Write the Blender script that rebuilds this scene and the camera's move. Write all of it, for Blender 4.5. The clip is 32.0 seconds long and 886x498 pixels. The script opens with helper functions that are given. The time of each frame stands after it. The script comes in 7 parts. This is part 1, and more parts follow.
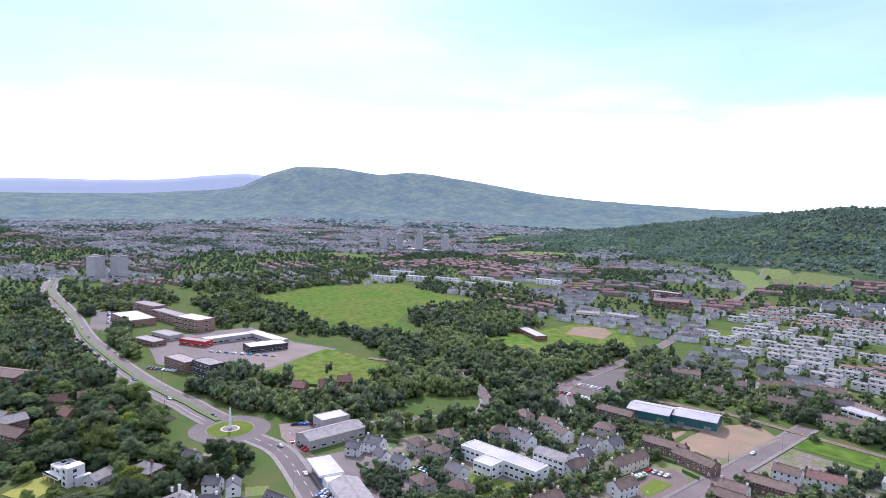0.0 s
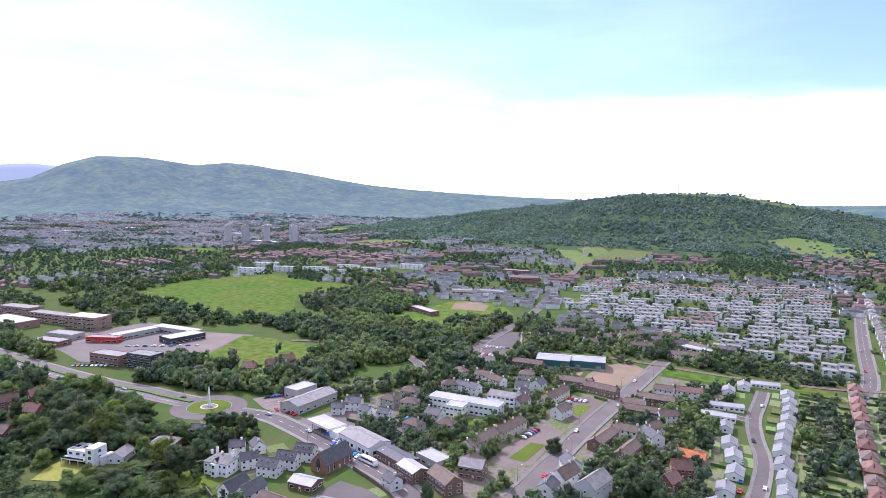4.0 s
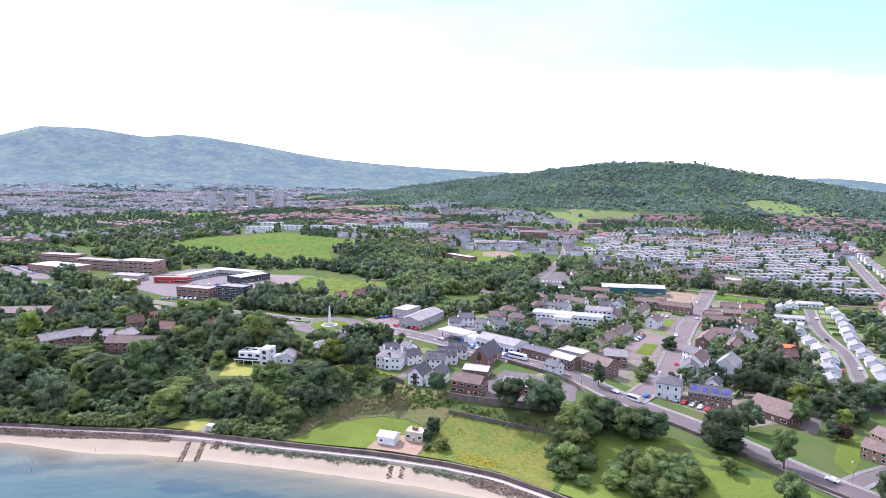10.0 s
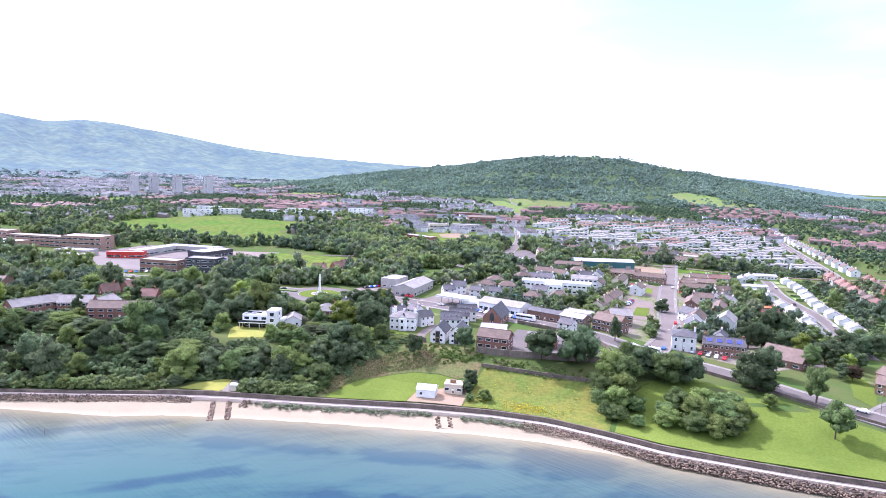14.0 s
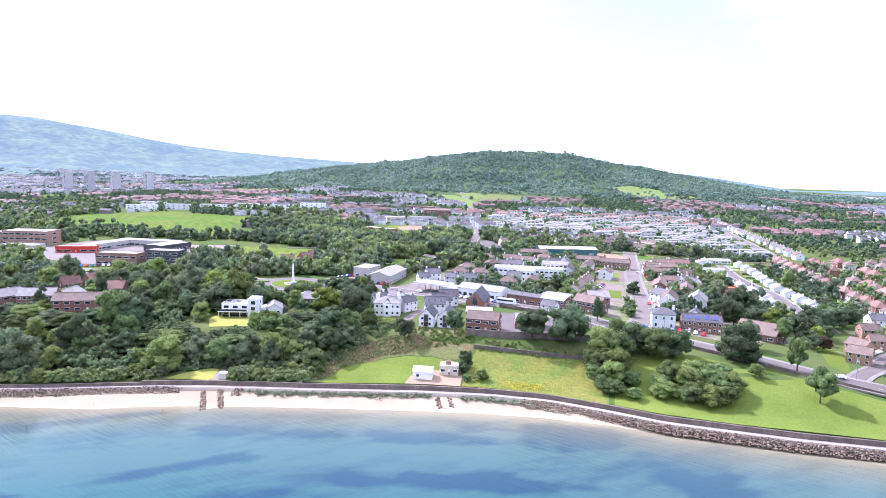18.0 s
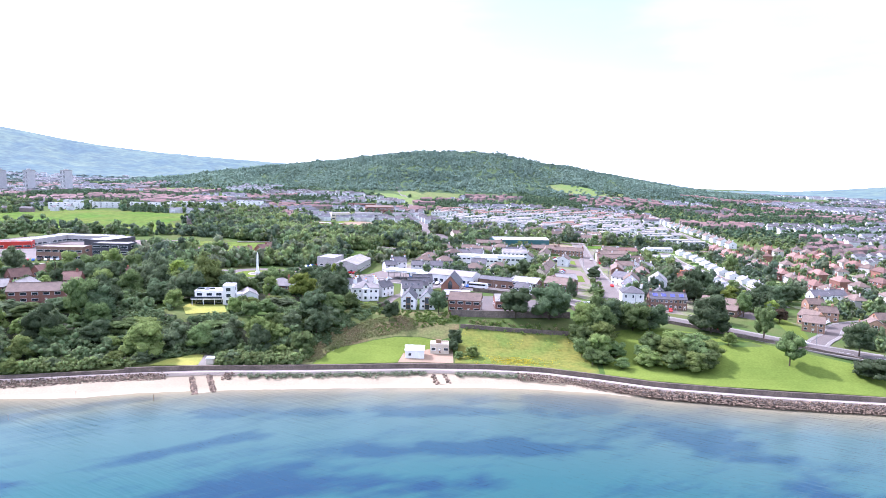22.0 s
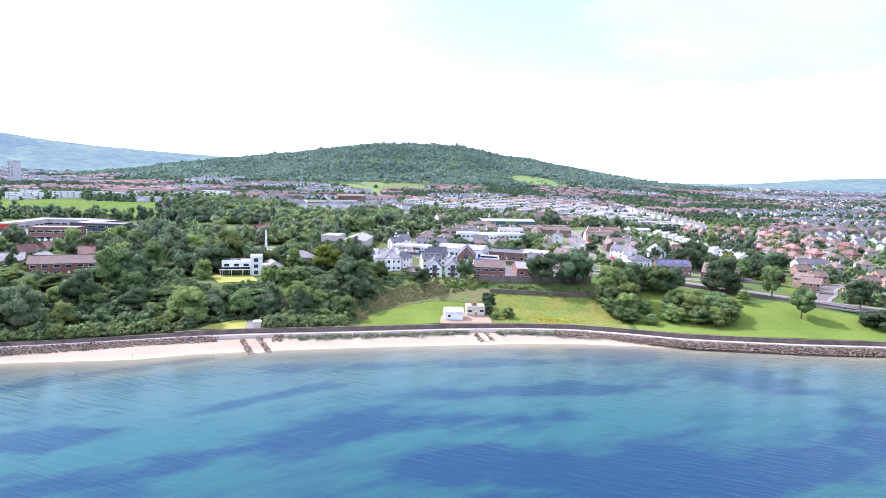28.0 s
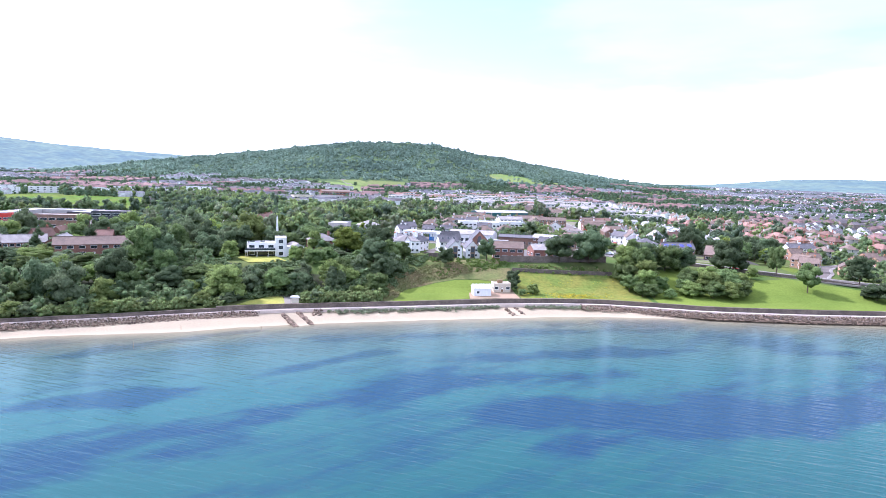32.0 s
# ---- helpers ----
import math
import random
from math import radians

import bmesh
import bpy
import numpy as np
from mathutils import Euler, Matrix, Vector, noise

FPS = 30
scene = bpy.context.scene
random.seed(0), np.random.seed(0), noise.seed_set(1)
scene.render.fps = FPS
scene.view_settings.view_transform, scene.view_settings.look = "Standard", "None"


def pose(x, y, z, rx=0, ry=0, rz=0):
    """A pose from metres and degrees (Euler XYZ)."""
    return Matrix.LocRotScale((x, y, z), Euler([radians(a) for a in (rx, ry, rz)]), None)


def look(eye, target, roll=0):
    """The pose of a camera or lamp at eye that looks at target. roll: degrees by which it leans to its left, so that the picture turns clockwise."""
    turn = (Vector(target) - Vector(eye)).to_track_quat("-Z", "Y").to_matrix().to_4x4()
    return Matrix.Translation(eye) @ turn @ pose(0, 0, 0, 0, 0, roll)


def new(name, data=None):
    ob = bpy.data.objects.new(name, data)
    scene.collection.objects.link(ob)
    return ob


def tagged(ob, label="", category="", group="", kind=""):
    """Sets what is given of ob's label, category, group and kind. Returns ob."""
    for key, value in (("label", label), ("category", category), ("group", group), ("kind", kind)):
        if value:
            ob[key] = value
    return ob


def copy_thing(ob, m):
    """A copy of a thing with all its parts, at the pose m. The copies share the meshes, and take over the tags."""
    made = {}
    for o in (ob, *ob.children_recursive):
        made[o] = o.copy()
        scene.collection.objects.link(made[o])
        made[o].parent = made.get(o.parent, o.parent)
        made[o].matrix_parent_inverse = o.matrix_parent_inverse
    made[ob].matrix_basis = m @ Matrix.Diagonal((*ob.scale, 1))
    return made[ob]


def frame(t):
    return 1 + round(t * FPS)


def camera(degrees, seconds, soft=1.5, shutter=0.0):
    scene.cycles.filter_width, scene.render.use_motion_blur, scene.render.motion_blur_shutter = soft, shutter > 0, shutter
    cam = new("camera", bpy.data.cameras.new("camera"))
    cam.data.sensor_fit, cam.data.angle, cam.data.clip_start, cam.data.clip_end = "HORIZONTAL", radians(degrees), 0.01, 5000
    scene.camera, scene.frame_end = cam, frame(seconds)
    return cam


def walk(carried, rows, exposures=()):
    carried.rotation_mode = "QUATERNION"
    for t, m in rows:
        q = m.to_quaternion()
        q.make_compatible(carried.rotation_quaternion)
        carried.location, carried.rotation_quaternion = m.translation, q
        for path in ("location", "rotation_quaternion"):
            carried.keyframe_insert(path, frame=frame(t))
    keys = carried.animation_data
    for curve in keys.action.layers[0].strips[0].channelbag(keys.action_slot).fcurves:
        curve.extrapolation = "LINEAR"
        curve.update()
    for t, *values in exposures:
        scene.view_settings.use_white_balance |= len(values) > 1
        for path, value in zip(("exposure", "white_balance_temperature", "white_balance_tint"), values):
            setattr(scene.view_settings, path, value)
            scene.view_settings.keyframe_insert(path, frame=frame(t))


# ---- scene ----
from collections import defaultdict

cam = camera(69.86, 32.0, 0.42)
PATH = [
    (0, (295.96, -7.17, 150.70), (226.15, 64.03, 143.09), 1.35),
    (0.5, (294.32, -20.39, 149.97), (225.79, 51.99, 142.00), 1.62),
    (1, (291.84, -33.15, 149.42), (222.60, 38.54, 141.25), 1.89),
    (1.5, (288.36, -45.59, 149.16), (222.42, 29.15, 141.13), 1.98),
    (2, (284.36, -58.51, 149.38), (222.20, 19.43, 141.50), 1.76),
    (2.5, (279.96, -71.75, 149.86), (221.66, 9.11, 141.98), 1.46),
    (3, (275.33, -85.17, 150.37), (220.88, -1.68, 142.34), 1.31),
    (3.5, (270.79, -98.56, 150.62), (220.70, -12.41, 142.33), 1.06),
    (5.5, (254.51, -149.70, 148.59), (213.61, -58.92, 139.24), 0.19),
    (6, (248.88, -160.56, 147.03), (207.60, -69.98, 137.42), 0.22),
    (6.5, (241.41, -169.18, 144.49), (200.48, -78.48, 134.66), -0.14),
    (7, (232.98, -175.37, 141.21), (194.05, -83.84, 130.86), -0.39),
    (7.5, (224.32, -179.27, 137.50), (184.20, -88.32, 126.66), -0.37),
    (8, (215.91, -181.33, 133.48), (176.30, -90.19, 122.33), -0.05),
    (8.5, (207.65, -182.44, 129.23), (171.62, -89.86, 117.78), 0.23),
    (9, (199.79, -183.61, 124.90), (162.44, -91.59, 113.24), 0.45),
    (9.5, (191.93, -185.19, 120.66), (154.32, -93.29, 108.85), 0.63),
    (10, (183.95, -186.96, 116.35), (145.86, -95.26, 104.50), 0.84),
    (10.5, (175.58, -189.14, 112.06), (138.27, -97.13, 100.15), 1.03),
    (10.9, (168.54, -191.60, 108.80), (133.15, -98.82, 96.97), 1.15),
    (11, (166.85, -192.28, 108.08), (123.52, -103.35, 93.45), -1.03),
    (11.1, (165.27, -192.96, 107.45), (132.63, -99.16, 95.82), 1.55),
    (11.5, (159.44, -195.42, 105.18), (128.54, -101.06, 93.34), 1.65),
    (12, (152.78, -197.31, 102.21), (122.91, -102.68, 89.84), 1.68),
    (12.5, (147.05, -198.41, 99.54), (118.77, -103.27, 87.30), 1.71),
    (13, (142.42, -199.46, 97.47), (115.49, -103.92, 85.39), 1.72),
    (13.5, (138.85, -200.30, 96.06), (112.48, -104.59, 84.06), 1.94),
    (14, (135.90, -200.89, 95.02), (110.17, -105.00, 83.02), 1.90),
    (14.5, (133.33, -201.41, 94.19), (108.56, -105.27, 82.22), 1.78),
    (16.5, (123.92, -203.08, 90.93), (101.67, -106.36, 78.66), 1.63),
    (17, (121.39, -203.60, 89.93), (100.75, -106.51, 77.77), 1.63),
    (17.5, (118.67, -204.21, 88.79), (100.15, -106.70, 76.58), 1.65),
    (18, (115.64, -204.97, 87.63), (98.74, -107.16, 75.49), 1.65),
    (18.5, (112.31, -205.89, 86.38), (96.61, -107.87, 74.31), 1.66),
    (19, (108.89, -206.80, 84.96), (94.08, -108.62, 73.07), 1.73),
    (19.5, (105.58, -207.69, 83.31), (91.44, -109.38, 71.70), 1.76),
    (20, (102.45, -208.47, 81.76), (88.90, -110.06, 70.33), 1.75),
    (20.5, (99.54, -209.24, 80.46), (86.76, -110.70, 69.15), 1.75),
    (21, (96.88, -209.89, 79.48), (85.98, -111.13, 68.19), 1.71),
    (21.5, (94.21, -210.46, 78.62), (85.74, -111.47, 67.22), 1.67),
    (22, (91.27, -211.07, 77.82), (85.68, -111.88, 66.38), 1.64),
    (22.5, (88.14, -211.78, 76.93), (85.24, -112.50, 65.31), 1.69),
    (23, (85.05, -212.58, 75.90), (83.43, -113.28, 64.25), 1.70),
    (23.5, (81.89, -213.33, 74.76), (81.16, -114.02, 63.07), 1.70),
    (24, (78.90, -214.18, 73.63), (78.36, -114.87, 61.86), 1.72),
    (24.5, (75.91, -215.04, 72.50), (75.31, -115.75, 60.65), 1.70),
    (25, (73.03, -215.89, 71.39), (72.21, -116.60, 59.53), 1.66),
    (25.5, (70.19, -216.76, 70.22), (69.53, -117.47, 58.34), 1.62),
    (26, (67.43, -217.70, 69.00), (67.42, -118.40, 57.19), 1.63),
    (26.5, (64.73, -218.56, 67.88), (65.33, -119.26, 56.09), 1.55),
    (28.5, (52.93, -222.66, 63.93), (55.80, -123.41, 52.07), 1.48),
    (29, (49.84, -223.57, 62.82), (53.25, -124.32, 51.03), 1.43),
    (29.5, (46.45, -224.41, 61.48), (50.85, -125.19, 49.74), 1.39),
    (30, (42.87, -225.23, 60.03), (49.49, -126.12, 48.48), 1.34),
    (30.5, (39.36, -226.19, 58.76), (46.90, -127.15, 47.20), 1.33),
    (31, (36.11, -227.26, 57.55), (43.69, -128.21, 46.07), 1.38),
    (31.5, (32.97, -228.46, 56.48), (40.35, -129.40, 44.99), 1.43),
    (32, (29.97, -229.71, 55.48), (37.36, -130.64, 44.00), 1.62),
]
EXPO = [(0, -0.07, 5580, 34), (6, 0.1, 5580, 36), (10, 0.4, 5560, 37), (13, 0.68, 5530, 38), (19, 0.9, 5480, 37), (26, 0.81, 5440, 35), (32, 0.76, 5420, 34)]
walk(cam, [(t, look(eye, target, roll)) for t, eye, target, roll in PATH], EXPO)

# ---------- world, sun ----------
SUN_DIR = Vector((-0.72, 0.42, 0.80)).normalized()
world = bpy.data.worlds.new("world")
scene.world = world
world.use_nodes = True
wn, wl = world.node_tree.nodes, world.node_tree.links
wn.clear()
w_out = wn.new("ShaderNodeOutputWorld")
sky = wn.new("ShaderNodeTexSky")
sky.sky_type, sky.sun_disc = "NISHITA", False
sky.sun_elevation = math.asin(SUN_DIR.z)
sky.sun_rotation = math.atan2(SUN_DIR.x, SUN_DIR.y)
sky.dust_density, sky.air_density = 0.7, 1.0
bg_sky = wn.new("ShaderNodeBackground")
bg_sky.inputs[1].default_value = 0.125
tint = wn.new("ShaderNodeMixRGB")
tint.blend_type, tint.inputs[0].default_value, tint.inputs[2].default_value = "MULTIPLY", 1.0, (1.05, 1.38, 1.02, 1)
wl.new(sky.outputs[0], tint.inputs[1])
wl.new(tint.outputs[0], bg_sky.inputs[0])
bg_cloud = wn.new("ShaderNodeBackground")
bg_cloud.inputs[0].default_value = (0.96, 0.98, 1.015, 1)
coord = wn.new("ShaderNodeTexCoord")
sep = wn.new("ShaderNodeSeparateXYZ")
wl.new(coord.outputs["Generated"], sep.inputs[0])
cmap = wn.new("ShaderNodeMapping")
cmap.inputs["Scale"].default_value = (1.3, 1.3, 5.5)
wl.new(coord.outputs["Generated"], cmap.inputs[0])
cn = wn.new("ShaderNodeTexNoise")
cn.inputs["Scale"].default_value, cn.inputs["Detail"].default_value = 2.2, 8
wl.new(cmap.outputs[0], cn.inputs[0])


def ranged(src, lo, hi, a, b):
    r = wn.new("ShaderNodeMapRange")
    r.interpolation_type = "SMOOTHSTEP"
    for k, v in enumerate((lo, hi, a, b)):
        r.inputs[k + 1].default_value = v
    wl.new(src, r.inputs[0])
    return r.outputs[0]


def summed(a, b):
    r = wn.new("ShaderNodeMath")
    wl.new(a, r.inputs[0])
    wl.new(b, r.inputs[1])
    return r.outputs[0]


# bright haze low down and towards the sun, pale clear sky above it, unseen cloud overhead added as fill light
glare = wn.new("ShaderNodeVectorMath")
glare.operation, glare.inputs[1].default_value = "DOT_PRODUCT", SUN_DIR
wl.new(coord.outputs["Generated"], glare.inputs[0])
cover = summed(summed(ranged(sep.outputs[2], 0.05, 0.195, 0.95, 0.0), ranged(sep.outputs[2], 0.36, 0.7, 0.0, 0.62)),
               summed(ranged(glare.outputs["Value"], 0.4, 0.95, 0.0, 0.07), ranged(cn.outputs[0], 0.3, 0.7, -0.2, 0.2)))
wmix = wn.new("ShaderNodeMixShader")
wl.new(ranged(cover, 0.12, 0.95, 0.15, 1.0), wmix.inputs[0])
wl.new(ranged(cn.outputs[0], 0.35, 0.6, 1.28, 2.05), bg_cloud.inputs[1])
wl.new(bg_sky.outputs[0], wmix.inputs[1])
wl.new(bg_cloud.outputs[0], wmix.inputs[2])
wl.new(wmix.outputs[0], w_out.inputs[0])

sun = new("sun", bpy.data.lights.new("sun", "SUN"))
sun.data.energy, sun.data.angle, sun.data.color = 5.0, radians(0.5), (1.0, 0.955, 0.885)
sun.matrix_basis = look(SUN_DIR * 100, (0, 0, 0))

# ---------- materials ----------
MATS = {}


def mat(name, base, second=None, scale=0.3, rough=0.85, spec=0.3, bump=0.0, bump_scale=6.0, fine=5.0, fine_amount=0.18,
        vary=0.12, island=False, metal=0.0, stretch=(1, 1, 1), hue=0.0, through_light=0.0):
    """A surface of two mixed tones with fine grain, a little different from object to object."""
    m = bpy.data.materials.new(name)
    m.use_nodes = True
    n, l = m.node_tree.nodes, m.node_tree.links
    b = n["Principled BSDF"]
    b.inputs["Roughness"].default_value, b.inputs["Specular IOR Level"].default_value, b.inputs["Metallic"].default_value = rough, spec, metal
    second = second or tuple(c * 0.72 for c in base)
    geo = n.new("ShaderNodeNewGeometry")
    mp = n.new("ShaderNodeMapping")
    mp.inputs["Scale"].default_value = stretch
    l.new(geo.outputs["Position"], mp.inputs[0])
    big = n.new("ShaderNodeTexNoise")
    big.inputs["Scale"].default_value, big.inputs["Detail"].default_value = scale, 4
    l.new(mp.outputs[0], big.inputs[0])
    ramp = n.new("ShaderNodeMapRange")
    ramp.inputs[1].default_value, ramp.inputs[2].default_value = 0.35, 0.65
    l.new(big.outputs[0], ramp.inputs[0])
    mix = n.new("ShaderNodeMixRGB")
    mix.inputs[1].default_value, mix.inputs[2].default_value = (*base, 1), (*second, 1)
    l.new(ramp.outputs[0], mix.inputs[0])
    grain = n.new("ShaderNodeTexNoise")
    grain.inputs["Scale"].default_value, grain.inputs["Detail"].default_value = fine, 3
    l.new(mp.outputs[0], grain.inputs[0])
    info = n.new("ShaderNodeObjectInfo")
    gm = n.new("ShaderNodeMapRange")
    gm.inputs[1].default_value, gm.inputs[2].default_value = 0.25, 0.75
    gm.inputs[3].default_value, gm.inputs[4].default_value = 1 - fine_amount, 1 + fine_amount
    l.new(grain.outputs[0], gm.inputs[0])
    om = n.new("ShaderNodeMapRange")
    om.inputs[3].default_value, om.inputs[4].default_value = 1 - vary, 1 + vary
    l.new(geo.outputs["Random Per Island"] if island else info.outputs["Random"], om.inputs[0])
    mul = n.new("ShaderNodeMath")
    mul.operation = "MULTIPLY"
    l.new(gm.outputs[0], mul.inputs[0])
    l.new(om.outputs[0], mul.inputs[1])
    hsv = n.new("ShaderNodeHueSaturation")
    l.new(mix.outputs[0], hsv.inputs["Color"])
    l.new(mul.outputs[0], hsv.inputs["Value"])
    if hue:
        hm = n.new("ShaderNodeMapRange")
        hm.inputs[3].default_value, hm.inputs[4].default_value = 0.5 - hue, 0.5 + hue
        l.new(geo.outputs["Random Per Island"] if island else info.outputs["Random"], hm.inputs[0])
        l.new(hm.outputs[0], hsv.inputs["Hue"])
    l.new(hsv.outputs[0], b.inputs["Base Color"])
    if through_light:
        tl, mx = n.new("ShaderNodeBsdfTranslucent"), n.new("ShaderNodeMixShader")
        mx.inputs[0].default_value = through_light
        l.new(hsv.outputs[0], tl.inputs[0])
        l.new(b.outputs[0], mx.inputs[1])
        l.new(tl.outputs[0], mx.inputs[2])
        l.new(mx.outputs[0], n["Material Output"].inputs[0])
    if bump:
        bt = n.new("ShaderNodeTexNoise")
        bt.inputs["Scale"].default_value, bt.inputs["Detail"].default_value = bump_scale, 5
        l.new(mp.outputs[0], bt.inputs[0])
        bp = n.new("ShaderNodeBump")
        bp.inputs["Strength"].default_value, bp.inputs["Distance"].default_value = bump, 0.3
        l.new(bt.outputs[0], bp.inputs["Height"])
        l.new(bp.outputs[0], b.inputs["Normal"])
    MATS[name] = m
    return m


mat("yards", (0.20, 0.165, 0.145), (0.125, 0.16, 0.05), 0.11, 0.95, 0.1, 0.3, 3, 0.5, 0.3)
mat("bungalow_roof", (0.29, 0.285, 0.28), (0.225, 0.22, 0.22), 0.12, 0.7, 0.3, 0.2, 3, 1.2, 0.1, 0.14)
mat("hill_floor", (0.07, 0.105, 0.045), (0.05, 0.08, 0.036), 0.02, 0.95, 0.02)
mat("scrub_ground", (0.06, 0.105, 0.026), (0.092, 0.105, 0.038), 0.05, 0.95, 0.02, 0.5, 1.5)
mat("lawn", (0.124, 0.168, 0.031), (0.093, 0.134, 0.024), 0.05, 0.95, 0.02, 0.25, 4, 1.2, 0.16)
mat("meadow", (0.115, 0.16, 0.034), (0.172, 0.172, 0.04), 0.11, 0.95, 0.02, 0.6, 1.2, 0.7, 0.25)
mat("hill_grass", (0.115, 0.175, 0.05), (0.145, 0.17, 0.065), 0.01, 0.95, 0.02, 0.4, 0.8, 0.2, 0.2)
mat("field", (0.07, 0.142, 0.02), (0.112, 0.138, 0.03), 0.022, 0.95, 0.02, 0.6, 0.5, 0.14, 0.38)
mat("yellow_lawn", (0.27, 0.26, 0.055), (0.20, 0.23, 0.05), 0.12, 0.95, 0.1, 0.3, 5, 2, 0.2)
mat("bracken", (0.13, 0.15, 0.05), (0.16, 0.13, 0.06), 0.1, 0.95, 0.1, 0.9, 1.2, 1.0, 0.3)
mat("bare_soil", (0.285, 0.20, 0.135), (0.22, 0.18, 0.115), 0.06, 0.95, 0.1, 0.3, 3)
mat("asphalt", (0.13, 0.112, 0.10), (0.107, 0.092, 0.083), 0.06, 0.85, 0.25, 0.15, 9, 2.0, 0.12)
mat("brown_asphalt", (0.19, 0.148, 0.122), (0.152, 0.12, 0.10), 0.05, 0.85, 0.25, 0.15, 9, 1.5, 0.15)
mat("pale_asphalt", (0.155, 0.13, 0.113), (0.127, 0.107, 0.094), 0.08, 0.85, 0.25, 0.15, 9, 1.5, 0.12)
mat("paving", (0.215, 0.196, 0.17), (0.175, 0.16, 0.14), 0.2, 0.85, 0.25, 0.15, 9, 2.0, 0.12)
mat("kerb_stone", (0.30, 0.285, 0.26), None, 0.4)
mat("road_paint", (0.80, 0.79, 0.75), None, 0.6, 0.6)
mat("sand", (0.315, 0.265, 0.178), (0.27, 0.228, 0.155), 0.06, 0.95, 0.15, 0.3, 2.5, 1.5, 0.10)
mat("wet_sand", (0.33, 0.29, 0.20), (0.26, 0.25, 0.17), 0.1, 0.45, 0.4, 0.2, 2.5, 1.0, 0.15)
_s = MATS["sand"].node_tree
_b = _s.nodes["Principled BSDF"]
_dry = _b.inputs["Base Color"].links[0].from_socket
_g, _x, _r, _m = (_s.nodes.new(k) for k in ("ShaderNodeNewGeometry", "ShaderNodeSeparateXYZ", "ShaderNodeMapRange", "ShaderNodeMixRGB"))
_r.inputs[1].default_value, _r.inputs[2].default_value = 0.12, 0.6
_m.inputs[1].default_value = (0.34, 0.29, 0.20, 1)
_s.links.new(_g.outputs["Position"], _x.inputs[0])
_s.links.new(_x.outputs[2], _r.inputs[0])
_s.links.new(_r.outputs[0], _m.inputs[0])
_s.links.new(_dry, _m.inputs[2])
_s.links.new(_m.outputs[0], _b.inputs["Base Color"])
mat("garden", (0.15, 0.22, 0.055), (0.19, 0.185, 0.11), 0.12, 0.95, 0.1, 0.3, 3, 1.2, 0.25, 0.35, island=True, hue=0.025)
mat("hedge_leaf", (0.12, 0.18, 0.055), (0.08, 0.13, 0.045), 0.6, 0.85, 0.15, 0.6, 3, 2.0, 0.3, 0.3, island=True)
mat("flowers", (0.55, 0.44, 0.02), (0.24, 0.25, 0.04), 0.5, 0.95, 0.1, 0.5, 3, 2.5, 0.35)
mat("dune_grass", (0.22, 0.24, 0.15), (0.17, 0.20, 0.11), 0.5, 0.9, 0.1, 0, 3, 2.5, 0.3, 0.3, island=True)
mat("bank_leaf", (0.15, 0.21, 0.05), (0.10, 0.16, 0.04), 0.15, 0.9, 0.1, 0, 3, 2.5, 0.3, 0.35, island=True, through_light=0.3)
mat("bracken_leaf", (0.25, 0.205, 0.10), (0.15, 0.175, 0.06), 0.12, 0.9, 0.1, 0, 3, 2.5, 0.3, 0.35, island=True)
mat("sea_wall_stone", (0.175, 0.14, 0.112), (0.11, 0.09, 0.075), 0.3, 0.92, 0.2, 0.7, 2.5, 2.0, 0.3)
mat("concrete", (0.60, 0.49, 0.42), (0.52, 0.43, 0.37), 0.15, 0.9, 0.25, 0.2, 4)
mat("boulder", (0.235, 0.17, 0.118), (0.13, 0.096, 0.07), 0.6, 0.9, 0.25, 0.7, 3.0, 2.5, 0.3, 0.45)
mat("rubble", (0.235, 0.17, 0.118), (0.13, 0.096, 0.07), 0.6, 0.9, 0.25, 0.7, 3.0, 2.5, 0.3, 0.45, island=True)
mat("bark", (0.13, 0.10, 0.075), None, 1.5, 0.95, 0.1, 0.8, 5)
for key, c in (("leaf_mid", (0.175, 0.245, 0.09)), ("leaf_dark", (0.128, 0.18, 0.09)), ("leaf_light", (0.235, 0.305, 0.095)),
               ("leaf_blue", (0.18, 0.23, 0.12)), ("leaf_copper", (0.115, 0.085, 0.055)), ("leaf_gold", (0.25, 0.32, 0.07))):
    mat(key, c, tuple(v * 0.72 for v in c), 0.35, 0.9, 0.06, 0, 6, 1.6, 0.35, 0.28, hue=0.009, through_light=0.52)
# very dark tone: shade between the crowns is put into the ground colour
mat("woodland_floor_shade", (0.046, 0.052, 0.026), (0.034, 0.042, 0.022), 0.05, 0.95, 0.1)
mat("far_red_roof", (0.225, 0.132, 0.112), (0.165, 0.107, 0.098), 0.3, 0.8, 0.25, 0, 4, 1.0, 0.2, 0.3, island=True)
mat("far_brown_roof", (0.122, 0.11, 0.108), (0.095, 0.088, 0.09), 0.3, 0.8, 0.25, 0, 4, 1.0, 0.2, 0.3, island=True)
mat("far_white_wall", (0.62, 0.62, 0.61), (0.40, 0.395, 0.385), 0.3, 0.8, 0.25, 0, 4, 1.0, 0.1, 0.25, island=True)
mat("far_brick_wall", (0.27, 0.20, 0.18), (0.20, 0.16, 0.15), 0.3, 0.8, 0.25, 0, 4, 1.0, 0.1, 0.25, island=True)
